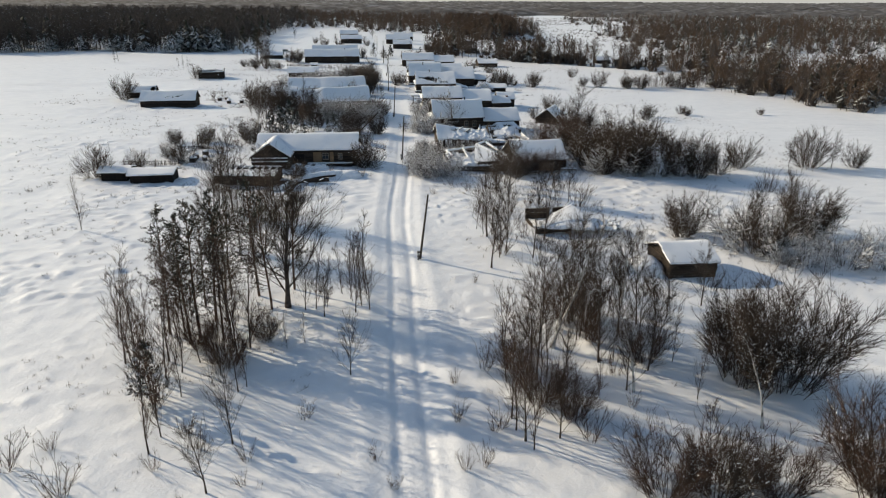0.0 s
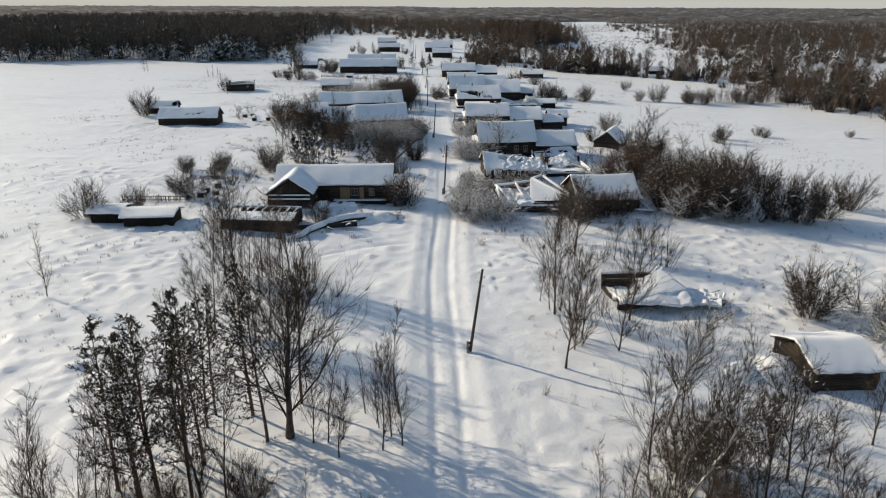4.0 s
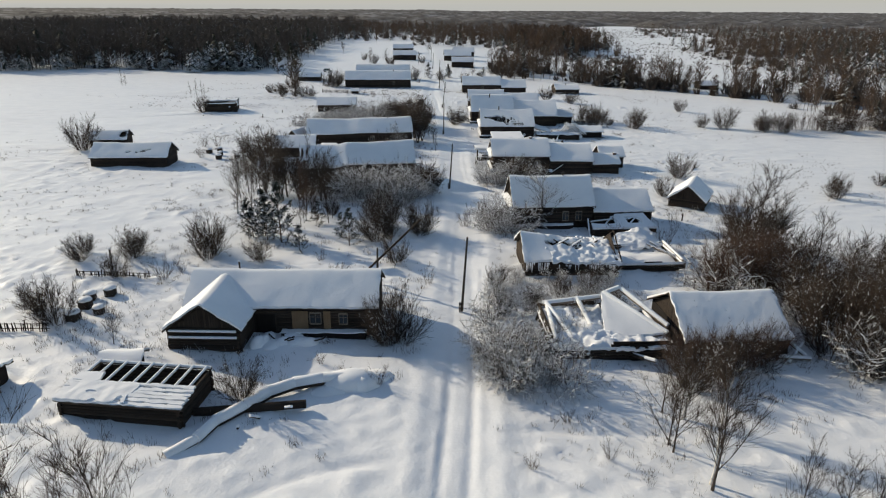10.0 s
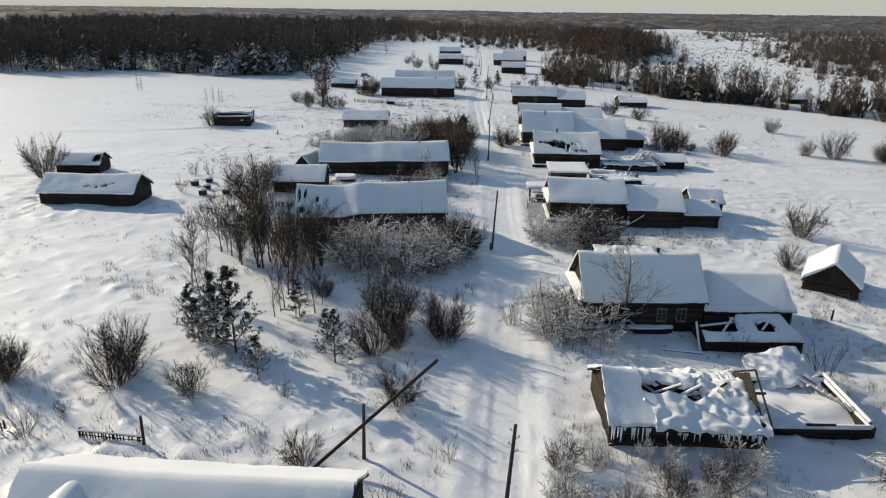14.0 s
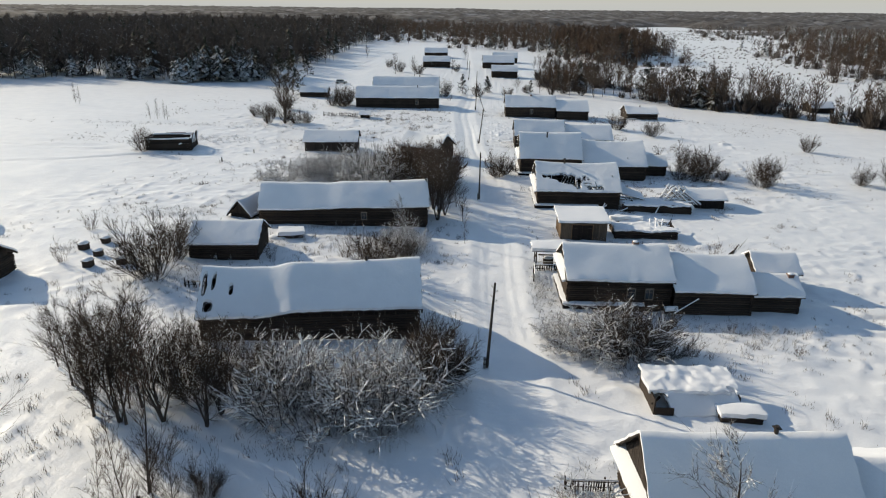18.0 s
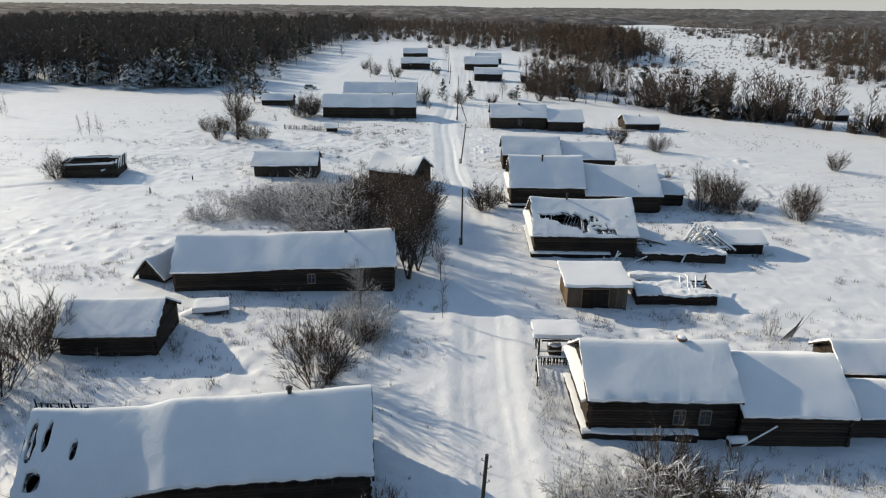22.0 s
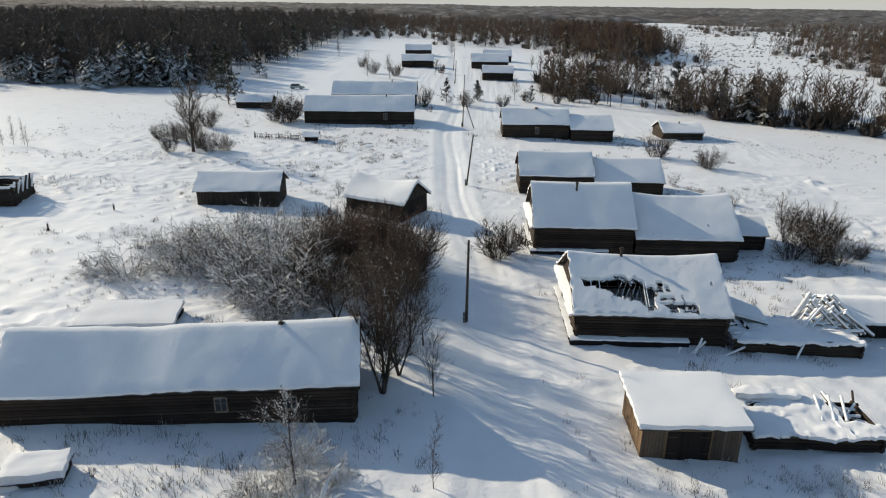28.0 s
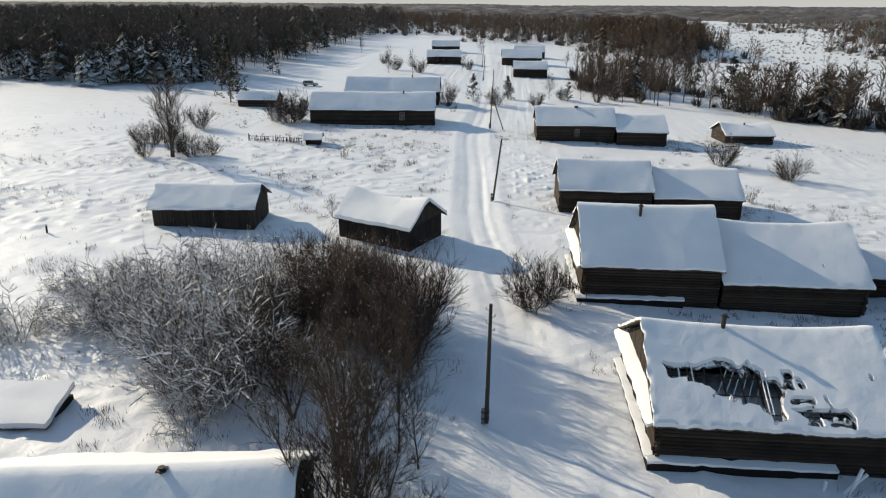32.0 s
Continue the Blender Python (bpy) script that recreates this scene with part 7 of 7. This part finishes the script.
low = thing("ruined_shed", pose(20.8, 173.6, gz(20.8, 173.6), 0, 0, 0.5), "low log shed with holes in its snowy roof", "shed", "ruined log buildings")
log_wall(low, (-4.2, -1.8), (4.0, -1.8), 1.35, 161)
log_wall(low, (4.0, -1.8), (4.0, 1.9), 1.35, 162)
log_wall(low, (-4.2, -1.8), (-4.2, 1.9), 1.35, 163)
log_wall(low, (-4.2, 1.9), (4.0, 1.9), 1.35, 164)
slab("roof", low, (-4.4, -2.2, 1.30), (2.2, -2.2, 1.30), (1.6, 2.1, 1.6), (-4.4, 2.1, 1.6), 0.10, 19, 30, 16, ((0.10, 0.32, 0.62, 0.80), (0.60, 0.66, 0.3, 0.5)))
drifted("snow_cover", low, -4.5, 1.9, -2.4, 1.0, lambda x, y: 1.34 + 0.06 * y, 162, 0.14, 0.06, 0.26, 0.18)
drifted("snow_cover", low, -4.4, 0.2, 1.5, 2.4, lambda x, y: 1.75, 163, 0.10, 0.0, 0.42, 0.18)
drifted("snow_cover", low, 1.4, 4.4, -2.4, -0.6, lambda x, y: 1.25, 164, 0.14, 0.15, 0.26, 0.18)
wreck(low, 8, 165, 3.2, 0.6, 0.9, 1.0, 1.0, 1.4, 2.0, 0.07, 0.11, 0.3)
for k in range(3):
    beam(low, (1.2 + k * 0.9, 1.9, 1.75), (0.6 + k * 0.8, -0.6, 1.4), 0.09)

# yard of the derelict house with its heap of beams
byard = thing("ruined_yard", pose(25.3, 187.0, gz(25.3, 187.0), 0, 0, 0.5), "log yard wall with snow heaped behind it", "ruin", "ruined log buildings")
log_wall(byard, (-5.2, -2.2), (5.0, -2.2), 1.5, 171)
log_wall(byard, (5.0, -2.2), (5.0, 2.6), 1.4, 172)
drifted("snow_cover", byard, -5.3, 5.2, -2.6, 3.6, lambda x, y: 1.3 - 0.09 * (y + 2.4), 21, 0.16, 0.06, 0.3)
wreck(byard, 8, 22, -3.9, -0.4, 1.0, 1.4, 1.2, 1.5, 1.4, 0.07, 0.12, 0.3)
slab("fallen_roof", byard, (-5.0, 2.0, 2.0), (-1.2, 1.2, 1.3), (-1.4, 3.6, 1.6), (-5.0, 5.0, 2.6), 0.3, 23)
for p, q in (((-9.4, -2.9, -0.1), (-7.9, -2.5, 1.3)), ((-8.9, -3.0, -0.1), (-8.2, -2.5, 1.6)), ((-7.4, -3.3, -0.1), (-4.6, -2.5, 0.9)), ((-0.6, -3.0, -0.1), (0.2, -2.4, 1.3)), ((-10.2, -2.9, -0.1), (-9.9, -2.6, 0.8))):
    beam(byard, p, q, 0.09)
pile = thing("beam_pile", pose(29.6, 189.0, gz(29.6, 189.0) + 0.75), "tangled pile of fallen beams capped with snow", "debris")
rnd = random.Random(77)
for k in range(52):
    side = rnd.random()
    if side < 0.62:
        foot = Vector((rnd.uniform(-0.4, 3.2), rnd.uniform(-1.9, 1.6), rnd.uniform(0.0, 0.5)))
        head = foot + Vector((rnd.uniform(-3.0, -1.6), rnd.uniform(-0.3, 1.2), rnd.uniform(1.2, 2.6)))
    elif side < 0.85:
        foot = Vector((rnd.uniform(-3.4, -1.8), rnd.uniform(-1.4, 1.0), rnd.uniform(0.0, 0.3)))
        head = foot + Vector((rnd.uniform(1.4, 2.8), rnd.uniform(-0.2, 1.0), rnd.uniform(1.4, 2.8)))
    else:
        foot = Vector((rnd.uniform(-2.6, 0.6), rnd.uniform(-2.0, 0.0), rnd.uniform(0.2, 1.0)))
        head = foot + Vector((rnd.uniform(1.6, 3.0), rnd.uniform(-0.6, 0.6), rnd.uniform(-0.1, 0.5)))
    beam(pile, foot, head, rnd.uniform(0.08, 0.14))
part("snow_drift", snow_lump(2.6, 1.2), pile, pose(0, 0.2, -0.5))
house("plank_shed", "small shed beside the beam pile, snow on its roof", 31.0, 37.2, 188.6, 191.6, 1.5, 2.6, 1.5, logs=False, category="shed", group="village sheds", seed=83)

# well shelter and its fence
well = thing("well_shelter", pose(6.3, 159.7, gz(6.3, 159.7), 0, 0, 1.5), "wooden well house on four posts under a snow slab", "well")
for sx in (-1.55, 1.55):
    for sy in (-0.95, 0.95):
        between("post", DARKBEAM, well, (sx, sy, -0.4), (sx, sy, 2.15), 0.09)
    between("brace", DARKBEAM, well, (sx, -0.9, 1.1), (sx, 0.9, 1.1), 0.05)
slab("roof", well, (-2.1, -1.35, 2.15), (2.1, -1.35, 2.15), (2.1, 1.35, 2.35), (-2.1, 1.35, 2.35), 0.42, 25, 12, 8)
part("well_box", boxed(M_PLANK, (-0.55, 0.55, -0.5, 0.5, -0.4, 0.85)), well)
between("windlass", DARKBEAM, well, (-1.2, 0, 1.2), (1.2, 0, 1.2), 0.09)
part("snow_cap", snow_lump(0.62, 0.2), well, pose(0, 0, 0.85))
between("rail", BEAM, well, (-1.5, -0.95, 0.65), (1.5, -0.95, 0.65), 0.05)


def fence(name, label, a, b, h=1.0, step=0.16, seed=1, rough=0.12, capped=False):
    """A picket fence from a to b, with leaning and missing pickets."""
    a, b = Vector((*a, 0)), Vector((*b, 0))
    d = b - a
    root = thing(name, pose(a.x, a.y, on_ground(a.x, a.y), 0, 0, math.degrees(math.atan2(d.y, d.x))), label, "fence", "garden fences")
    rnd = random.Random(seed)
    ln = d.length
    dz = on_ground(b.x, b.y) - on_ground(a.x, a.y)
    n = int(ln / step)
    for k in range(n):
        if rnd.random() < 0.12:
            continue
        x = k * step
        hh = h * rnd.uniform(1 - rough * 2, 1)
        ob = new("picket", PICKET_ME)
        ob.parent = root
        ob.matrix_basis = Matrix.LocRotScale((x, 0, dz * x / ln - 0.2), Euler((rnd.uniform(-rough, rough), rnd.uniform(-rough, rough) * 1.2, 0)), (1, 1, hh + 0.2))
    for z in (0.3, 0.75):
        between("rail", DARKBEAM, root, (0, 0.05, z * h), (ln, 0.05, z * h + dz), 0.035)
    if capped:
        snow_on(root, (0, 0, h * 0.9), (ln, 0, h * 0.9 + dz), 0.06)
    for k in range(int(ln / 2.5) + 1):
        x = min(ln, k * 2.5)
        between("post", DARKBEAM, root, (x, 0.12, -0.4), (x + rnd.uniform(-.1, .1), 0.12, h * 1.12 + dz * x / ln), 0.06)
    return root


bm = bmesh.new()
box(bm, -0.045, 0.045, -0.012, 0.012, 0, 0.94)
r = box(bm, -0.025, 0.025, -0.012, 0.012, 0.94, 1.0)
PICKET_ME = bpy.data.meshes.new("picket")
bm.to_mesh(PICKET_ME)
bm.free()
PICKET_ME.materials.append(M_DARK)
fence("picket_fence", "old dark picket fence half buried in snow", (-47.0, 76.4), (-37.3, 76.8), 1.0, 0.2, 1)
fence("picket_fence", "old dark picket fence half buried in snow", (-41.5, 89.6), (-33.8, 90.2), 0.7, 0.2, 2)
fence("picket_fence", "low picket fence with snow on its rail", (-28.6, 90.1), (-23.9, 89.9), 0.6, 0.2, 3, 0.1, True)
fence("picket_fence", "broken leaning picket fence in the garden", (-33.0, 146.6), (-29.0, 147.0), 0.95, 0.15, 4, 0.25)
fence("picket_fence", "far row of dark uneven pickets", (-46.2, 266.6), (-36.3, 265.9), 1.2, 0.22, 5, 0.2)
fence("picket_fence", "small picket fence by the well", (4.6, 157.4), (8.2, 157.5), 0.9, 0.16, 6, 0.08, True)
fence("picket_fence", "leaning garden fence along the street", (4.3, 153.8), (4.5, 157.3), 0.9, 0.2, 7, 0.2, True)
fence("picket_fence", "garden fence beside the weathered house", (3.9, 118.4), (7.2, 118.6), 0.9, 0.16, 8, 0.06, True)
fence("picket_fence", "dark picket fence beside bushes", (3.0, 211.5), (5.6, 206.5), 1.1, 0.18, 9, 0.1)
fence("rail_fence", "low dark fence at the end of the barn yard", (36.0, 280.6), (42.0, 280.9), 0.7, 0.5, 10, 0.1, True)
lean2 = house("lean_to", "tiny lean-to shed with a snow slab at the fence end", -36.2, -33.0, 265.0, 266.8, 1.0, 1.8, 8.0, logs=False, category="shed", group="village sheds", seed=85)

# roofless shed with rafters, and a toppled trunk
frame_shed = thing("roofless_shed", pose(-24.3, 65.6, gz(-24.3, 65.6), 0, 0, -6.0), "log shed with bare snow-lined rafters and half its roof", "shed", "ruined log buildings")
for p, q in (((-4.4, -2.4), (4.4, -2.4)), ((4.4, -2.4), (4.4, 2.4)), ((-4.4, -2.4), (-4.4, 2.4)), ((-4.4, 2.4), (4.4, 2.4))):
    log_wall(frame_shed, p, q, 1.75, int(p[0] * 7 + q[1]) % 50)
for k in range(6):
    y0, z0 = -2.8 + 0.40 * k, 1.75 + 0.055 * k
    slab("roof_board", frame_shed, (-4.8 + 0.06 * (k % 3), y0, z0), (4.8 - 0.08 * (k % 2), y0, z0), (4.8, y0 + 0.31, z0 + 0.04), (-4.8, y0 + 0.31, z0 + 0.04), 0.10 + 0.03 * (k % 3), 31 + k, 30, 2)
drifted("snow_cover", frame_shed, -4.7, 0.6, -2.7, -0.5, lambda x, y: 1.86 + 0.12 * (y + 2.7), 36, 0.05, 0.20, 0.10)
for k in range(9):
    x = -4.3 + k * 1.07
    beam(frame_shed, (x, -0.8, 2.0), (x, 2.5, 2.0), 0.09, DARKBEAM, name="rafter")
beam(frame_shed, (-4.6, 2.5, 1.9), (4.6, 2.5, 1.9), 0.12, DARKBEAM)
slab("roof_boards", frame_shed, (-4.6, -0.6, 2.06), (-2.7, -0.6, 2.06), (-2.7, 0.5, 2.1), (-4.6, 0.5, 2.1), 0.18, 33, 6, 4)
coop = house("coop", "tiny hut with a slanting slab of snow", -29.3, -25.9, 68.9, 70.3, 1.1, 1.7, 8.0, logs=False, category="shed", group="village sheds", seed=87)
trunk = thing("toppled_tree", pose(-15.6, 63.9, gz(-15.6, 63.9)), "huge fallen tree trunk under a ridge of snow", "fallen tree")
BOLE = ((-4.4, -4.3, 0.0), (-2.9, -2.8, 0.3), (-2.2, -0.8, 0.38), (-0.6, 1.0, 0.48), (0.7, 2.7, 0.55), (2.4, 4.0, 0.55), (4.5, 4.8, 0.5), (6.5, 5.2, 0.3))
for k in range(len(BOLE) - 1):
    p, q = Vector(BOLE[k]), Vector(BOLE[k + 1])
    between("trunk_piece", LOG, trunk, p, q, 0.24 + 0.05 * min(k, 3))
    d = (q - p).normalized() * 0.12
    between("snow_ridge", ROLL, trunk, p - d + Vector((0, 0, 0.24)), q + d + Vector((0, 0, 0.24)), 0.34 + 0.04 * min(k, 3))
between("trunk_piece", LOG, trunk, (-4.3, 0.5, 0.35), (3.7, 1.4, 0.55), 0.34)
for p, q in (((0.6, 0.1, 0.2), (0.1, -0.5, 0.7)), ((-0.6, -1.3, 0.2), (-0.4, -1.6, 0.6)), ((2.3, 0.9, 0.5), (2.9, 0.4, 0.9))):
    beam(trunk, p, q, 0.10, LOG)
part("snow_drift", snow_lump(2.0, 1.15, (1.2, 0.8)), trunk, pose(6.5, 5.2, 0))
part("snow_drift", snow_lump(1.1, 0.9, (0.8, 0.8)), trunk, pose(7.4, 4.6, 0))
bank = thing("snow_bank", pose(-9.0, 69.2, gz(-9, 69.2), 0, 0, 30), "low bank of drifted snow", "snow bank")
part("drift", snow_lump(2.9, 0.7, (1.3, 0.5)), bank)

# log crib in the field, cellar hut and hives
field_crib = crib("log_crib", "roofless log crib standing in the open field", -70.6, -62.2, 214.6, 220.4, 2.9, 12.0, 181, 0.78)
wreck(field_crib, 9, 182, 0.4, 0.2, 3.0, 2.0, 1.2, 1.9, 3.0, 0.09, 0.13, 0.25)
for k in range(9):
    beam(field_crib, (4.1 + 0.05 * k, -2.9 + 0.62 * k, 1.2), (4.5 + 0.1 * (k % 3), -2.6 + 0.66 * k, 3.0 + 0.2 * (k % 2)), 0.12, LOG, snow=k % 2 == 0)
tent = house("cellar_hut", "small tent-roofed cellar entrance covered in snow", -2.6, 2.6, 0, 2.0, 0.3, 2.6, 0, logs=False, category="shed", group="village sheds", seed=89)
tent.matrix_basis = pose(-35.4, 173.9, gz(-35.4, 173.9), 0, 0, 75)
cellar = thing("snowed_cart", pose(-26.7, 164.6, gz(-26.7, 164.6), 0, 0, 15), "square garden box capped with thick snow", "box")
part("body", boxed(M_PLANK, (-1.5, 1.6, -0.9, 0.9, -0.3, 0.6)), cellar)
slab("lid", cellar, (-1.6, -1.0, 0.62), (1.75, -1.0, 0.62), (1.65, 1.0, 0.75), (-1.6, 1.0, 0.75), 0.55, 39, 12, 8)
part("drift", snow_lump(1.5, 0.9, (1.0, 0.7)), cellar, pose(-1.6, -0.3, -0.1))
mound = thing("snow_mound", pose(-31.3, 185.3, gz(-31.3, 185.3), 0, 0, 3), "snow-covered low cellar roof", "snow mound")
slab("roof", mound, (-4.6, -2.0, -0.05), (4.2, -1.7, 0.15), (3.9, 1.8, 0.75), (-3.8, 1.8, 0.55), 0.38, 37, 14, 8)
part("wall", boxed(M_DARK, (2.6, 3.9, -1.2, 1.5, -0.4, 0.3)), mound)
drift = thing("snow_bank", pose(28.4, 28.4, gz(28.4, 28.4), 0, 0, 20), "bank of drifted snow against the shed", "snow bank")
part("drift", snow_lump(2.3, 1.7, (0.9, 1.1)), drift, pose(-2.2, 1.4, 0))
part("drift", snow_lump(1.8, 1.1, (1.1, 0.9)), drift, pose(-4.2, 2.2, 0))


def hive(x, y, s=1.0):
    root = thing("beehive", pose(x, y, on_ground(x, y), 0, 0, (x * 37) % 30 - 15), "weathered wooden beehive box capped with snow", "beehive", "beehives in the garden")
    part("box", boxed(M_PLANK, (-0.42 * s, 0.42 * s, -0.42 * s, 0.42 * s, -0.2, 0.62 * s), bevel=0.02), root)
    part("lid", boxed(M_DARK, (-0.47 * s, 0.47 * s, -0.47 * s, 0.47 * s, 0.62 * s, 0.68 * s)), root)
    part("snow_cap", snow_lump(0.58 * s, 0.3 * s), root, pose(0, 0, 0.68 * s))


for x, y, s in ((-49.4, 155.8, 1.1), (-45.8, 150.5, 1.1), (-42.6, 151.8, 1.1), (-48.2, 158.6, 1.0), (-36.4, 79.2, 1.2), (-36.8, 82.2, 1.2), (-37.4, 84.3, 1.1), (-35.9, 85.4, 1.1), (-34.9, 81.0, 1.0), (-46.6, 154.0, 1.0)):
    hive(x, y, s)

for x, y, h in ((25.1, 92.1, 0.9), (25.9, 91.3, 1.0), (-23.9, 89.8, 2.3), (-39.0, 92.3, 2.4), (-52.0, 206.8, 0.9), (-48.7, 215.7, 0.8), (33.4, 118.0, 1.2), (-5.3, 77.4, 0.9)):
    st = thing("wooden_post", pose(x, y, on_ground(x, y)), "single dark wooden post in the snow", "post", "lone posts")
    between("shaft", LOG, st, (0, 0, -0.3), (0.05, 0.02, h), 0.10)
    part("snow_cap", snow_lump(0.15, 0.14), st, pose(0.05, 0.02, h))
tri = thing("leaning_poles", pose(29.4, 164.6, on_ground(29.4, 164.6)), "bundle of poles leaning together in the snow", "debris")
for k in range(7):
    between("pole", BEAM if k % 2 else DARKBEAM, tri, (-1.0 + 0.22 * k, -0.4 + 0.1 * k, -0.1), (0.7 + 0.12 * k, 0.3 + 0.1 * k, 1.2 + 0.1 * k), 0.06)
between("pole", BEAM, tri, (0.4, 0.2, 0.2), (2.6, 1.4, 2.5), 0.05)
heap2 = thing("brush_heap", pose(-10.2, 163.0, on_ground(-10.2, 163.0)), "heap of snowy boards and branches by the street", "debris")
for k in range(14):
    r = random.Random(k)
    beam(heap2, (r.uniform(-1, 1), -3 + k * 0.4, 0.05), (r.uniform(-0.6, 1.4), -2.2 + k * 0.42, r.uniform(0.3, 0.9)), 0.07, DARKBEAM)

# tumbled leftovers by the log yard barn
lev = thing("broken_gate", pose(17.9, 146.3, gz(17.9, 146.3)), "fallen gate boards with snow by the house corner", "debris")
beam(lev, (0.0, 0.0, 0.3), (2.4, 0.3, 1.9), 0.06, DARKBEAM)
beam(lev, (-0.9, 0.2, 0.5), (0.4, 0.3, 0.55), 0.28, DARKBEAM)


# ---- parked car ----
def car(x, y, turn):
    root = thing("parked_car", pose(x, y, on_ground(x, y), 0, 0, turn), "grey off-road estate car parked in the snow", "car")
    bm = bmesh.new()
    box(bm, -2.1, 2.1, -0.85, 0.85, 0.45, 1.0, 0.12)
    part("body", (bm, M_CAR), root)
    bm = bmesh.new()
    vs = box(bm, -1.95, 0.95, -0.78, 0.78, 1.0, 1.62)
    for v in vs:
        if v.co.z > 1.3:
            v.co.x = v.co.x * 0.82 - 0.12
            v.co.y *= 0.86
    part("cabin", (bm, M_GLASS), root, None, "dark glazed cabin")
    part("roof_panel", boxed(M_CAR, (-1.72, 0.67, -0.68, 0.68, 1.62, 1.68), bevel=0.02), root)
    for px_ in (-1.45, -0.5, 0.5):
        part("pillar", boxed(M_CAR, (px_ - 0.05, px_ + 0.05, -0.76, 0.76, 1.0, 1.62)), root)
    for wx in (-1.35, 1.3):
        for wy in (-0.82, 0.82):
            bm = bmesh.new()
            bmesh.ops.create_cone(bm, cap_ends=True, segments=16, radius1=0.36, radius2=0.36, depth=0.22, matrix=pose(0, 0, 0, 90, 0, 0))
            w = part("wheel", (bm, M_RUBBER), root, pose(wx, wy, 0.34))
            bm = bmesh.new()
            bmesh.ops.create_cone(bm, cap_ends=True, segments=12, radius1=0.2, radius2=0.2, depth=0.235, matrix=pose(0, 0, 0, 90, 0, 0))
            part("rim", (bm, M_CONC), w)
    for wy in (-0.6, 0.6):
        part("headlight", boxed(M_CERAMIC, (-2.13, -2.09, wy - 0.16, wy + 0.16, 0.72, 0.9)), root)
    part("bumper", boxed(M_RUBBER, (-2.2, -2.08, -0.85, 0.85, 0.4, 0.58), bevel=0.03), root)
    part("bumper", boxed(M_RUBBER, (2.08, 2.2, -0.85, 0.85, 0.4, 0.58), bevel=0.03), root)


car(-57.8, 347.0, 3.0)


# ---- dry weeds ----
def weeds(name, label, n, seed, place, hmin, hmax, mat, width=0.012, k=7, spread=0.16):
    r = np.random.RandomState(seed)
    x, y = place(r, n)
    z = ground_height(x, y)
    cx, cy = np.repeat(x, k) + r.normal(0, spread, n * k), np.repeat(y, k) + r.normal(0, spread, n * k)
    cz = np.repeat(z, k) - 0.06
    h = r.uniform(hmin, hmax, n * k) * np.repeat(r.uniform(0.5, 1.2, n), k)
    lx, ly = r.normal(0, 0.28, n * k) * h, r.normal(0, 0.28, n * k) * h
    v, f = spikes(np.stack([cx, cy, cz, cx + lx, cy + ly, cz + h, np.full(n * k, width)], -1))
    ob = new(name, mesh_from(name, v, f, mat))
    tagged(ob, label, "weeds", kind="stuff")


def in_fields(r, n):
    x, y = r.uniform(-95, 85, n * 6), r.uniform(-12, 300, n * 6)
    d = lattice_noise(x / 11, y / 8, 31) + 0.6 * lattice_noise(x / 3, y / 3, 32) - 0.9 * (np.abs(x - road_x(y)) < 3.4)
    k = np.argsort(-d + r.uniform(0, 0.7, len(d)))[:n]
    return x[k], y[k]


def in_yards(r, n):
    """The old gardens on both sides of the street, thickest near the buildings."""
    x, y = r.uniform(-58, 48, n * 5), r.uniform(58, 290, n * 5)
    d = lattice_noise(x / 6, y / 5, 33) + 0.6 * lattice_noise(x / 2, y / 2, 34) - 0.012 * np.abs(np.abs(x) - 22) - 1.5 * (np.abs(x - road_x(y)) < 4.0)
    k = np.argsort(-d + r.uniform(0, 0.3, len(d)))[:n]
    return x[k], y[k]


def in_strips(r, n):
    spots = np.array([(27, 40, 4, 4), (12, 60, 10, 12), (-38, 84, 8, 8), (-34, 150, 6, 5), (-10, 160, 3, 6), (20, 168, 6, 2), (25, 143, 9, 2), (22, 104, 8, 2), (20, 20, 14, 12), (-45, 172, 8, 3), (-80, 245, 45, 3), (40, 120, 5, 8), (-33, 78, 5, 6), (5, 150, 1.5, 8), (-30, 147, 8, 4), (-20, 165, 9, 4), (-28, 160, 8, 5), (24, 42, 5, 5), (27, 164, 8, 3), (20, 140, 14, 4), (-38, 195, 5, 7), (-64, 228, 12, 4), (22, 36, 7, 5), (33, 112, 6, 5), (-20, 72, 8, 4), (-36, 96, 9, 6)])
    k = r.randint(0, len(spots), n)
    return spots[k, 0] + r.normal(0, 0.5, n) * spots[k, 2], spots[k, 1] + r.normal(0, 0.5, n) * spots[k, 3]


weeds("dry_weeds", "sparse dry weed stalks poking through the snow", 6500, 5, in_fields, 0.14, 0.5, M_TWIG_RED, 0.016, 8, 0.12)
weeds("garden_weeds", "dark dry weed tufts over the snowed gardens", 2600, 7, in_yards, 0.2, 0.75, M_TWIG_RED, 0.018, 16, 0.3)
weeds("tall_weeds", "patches of tall snowy weeds in the old gardens", 3000, 6, in_strips, 0.4, 1.1, M_TWIG_HALF, 0.014)
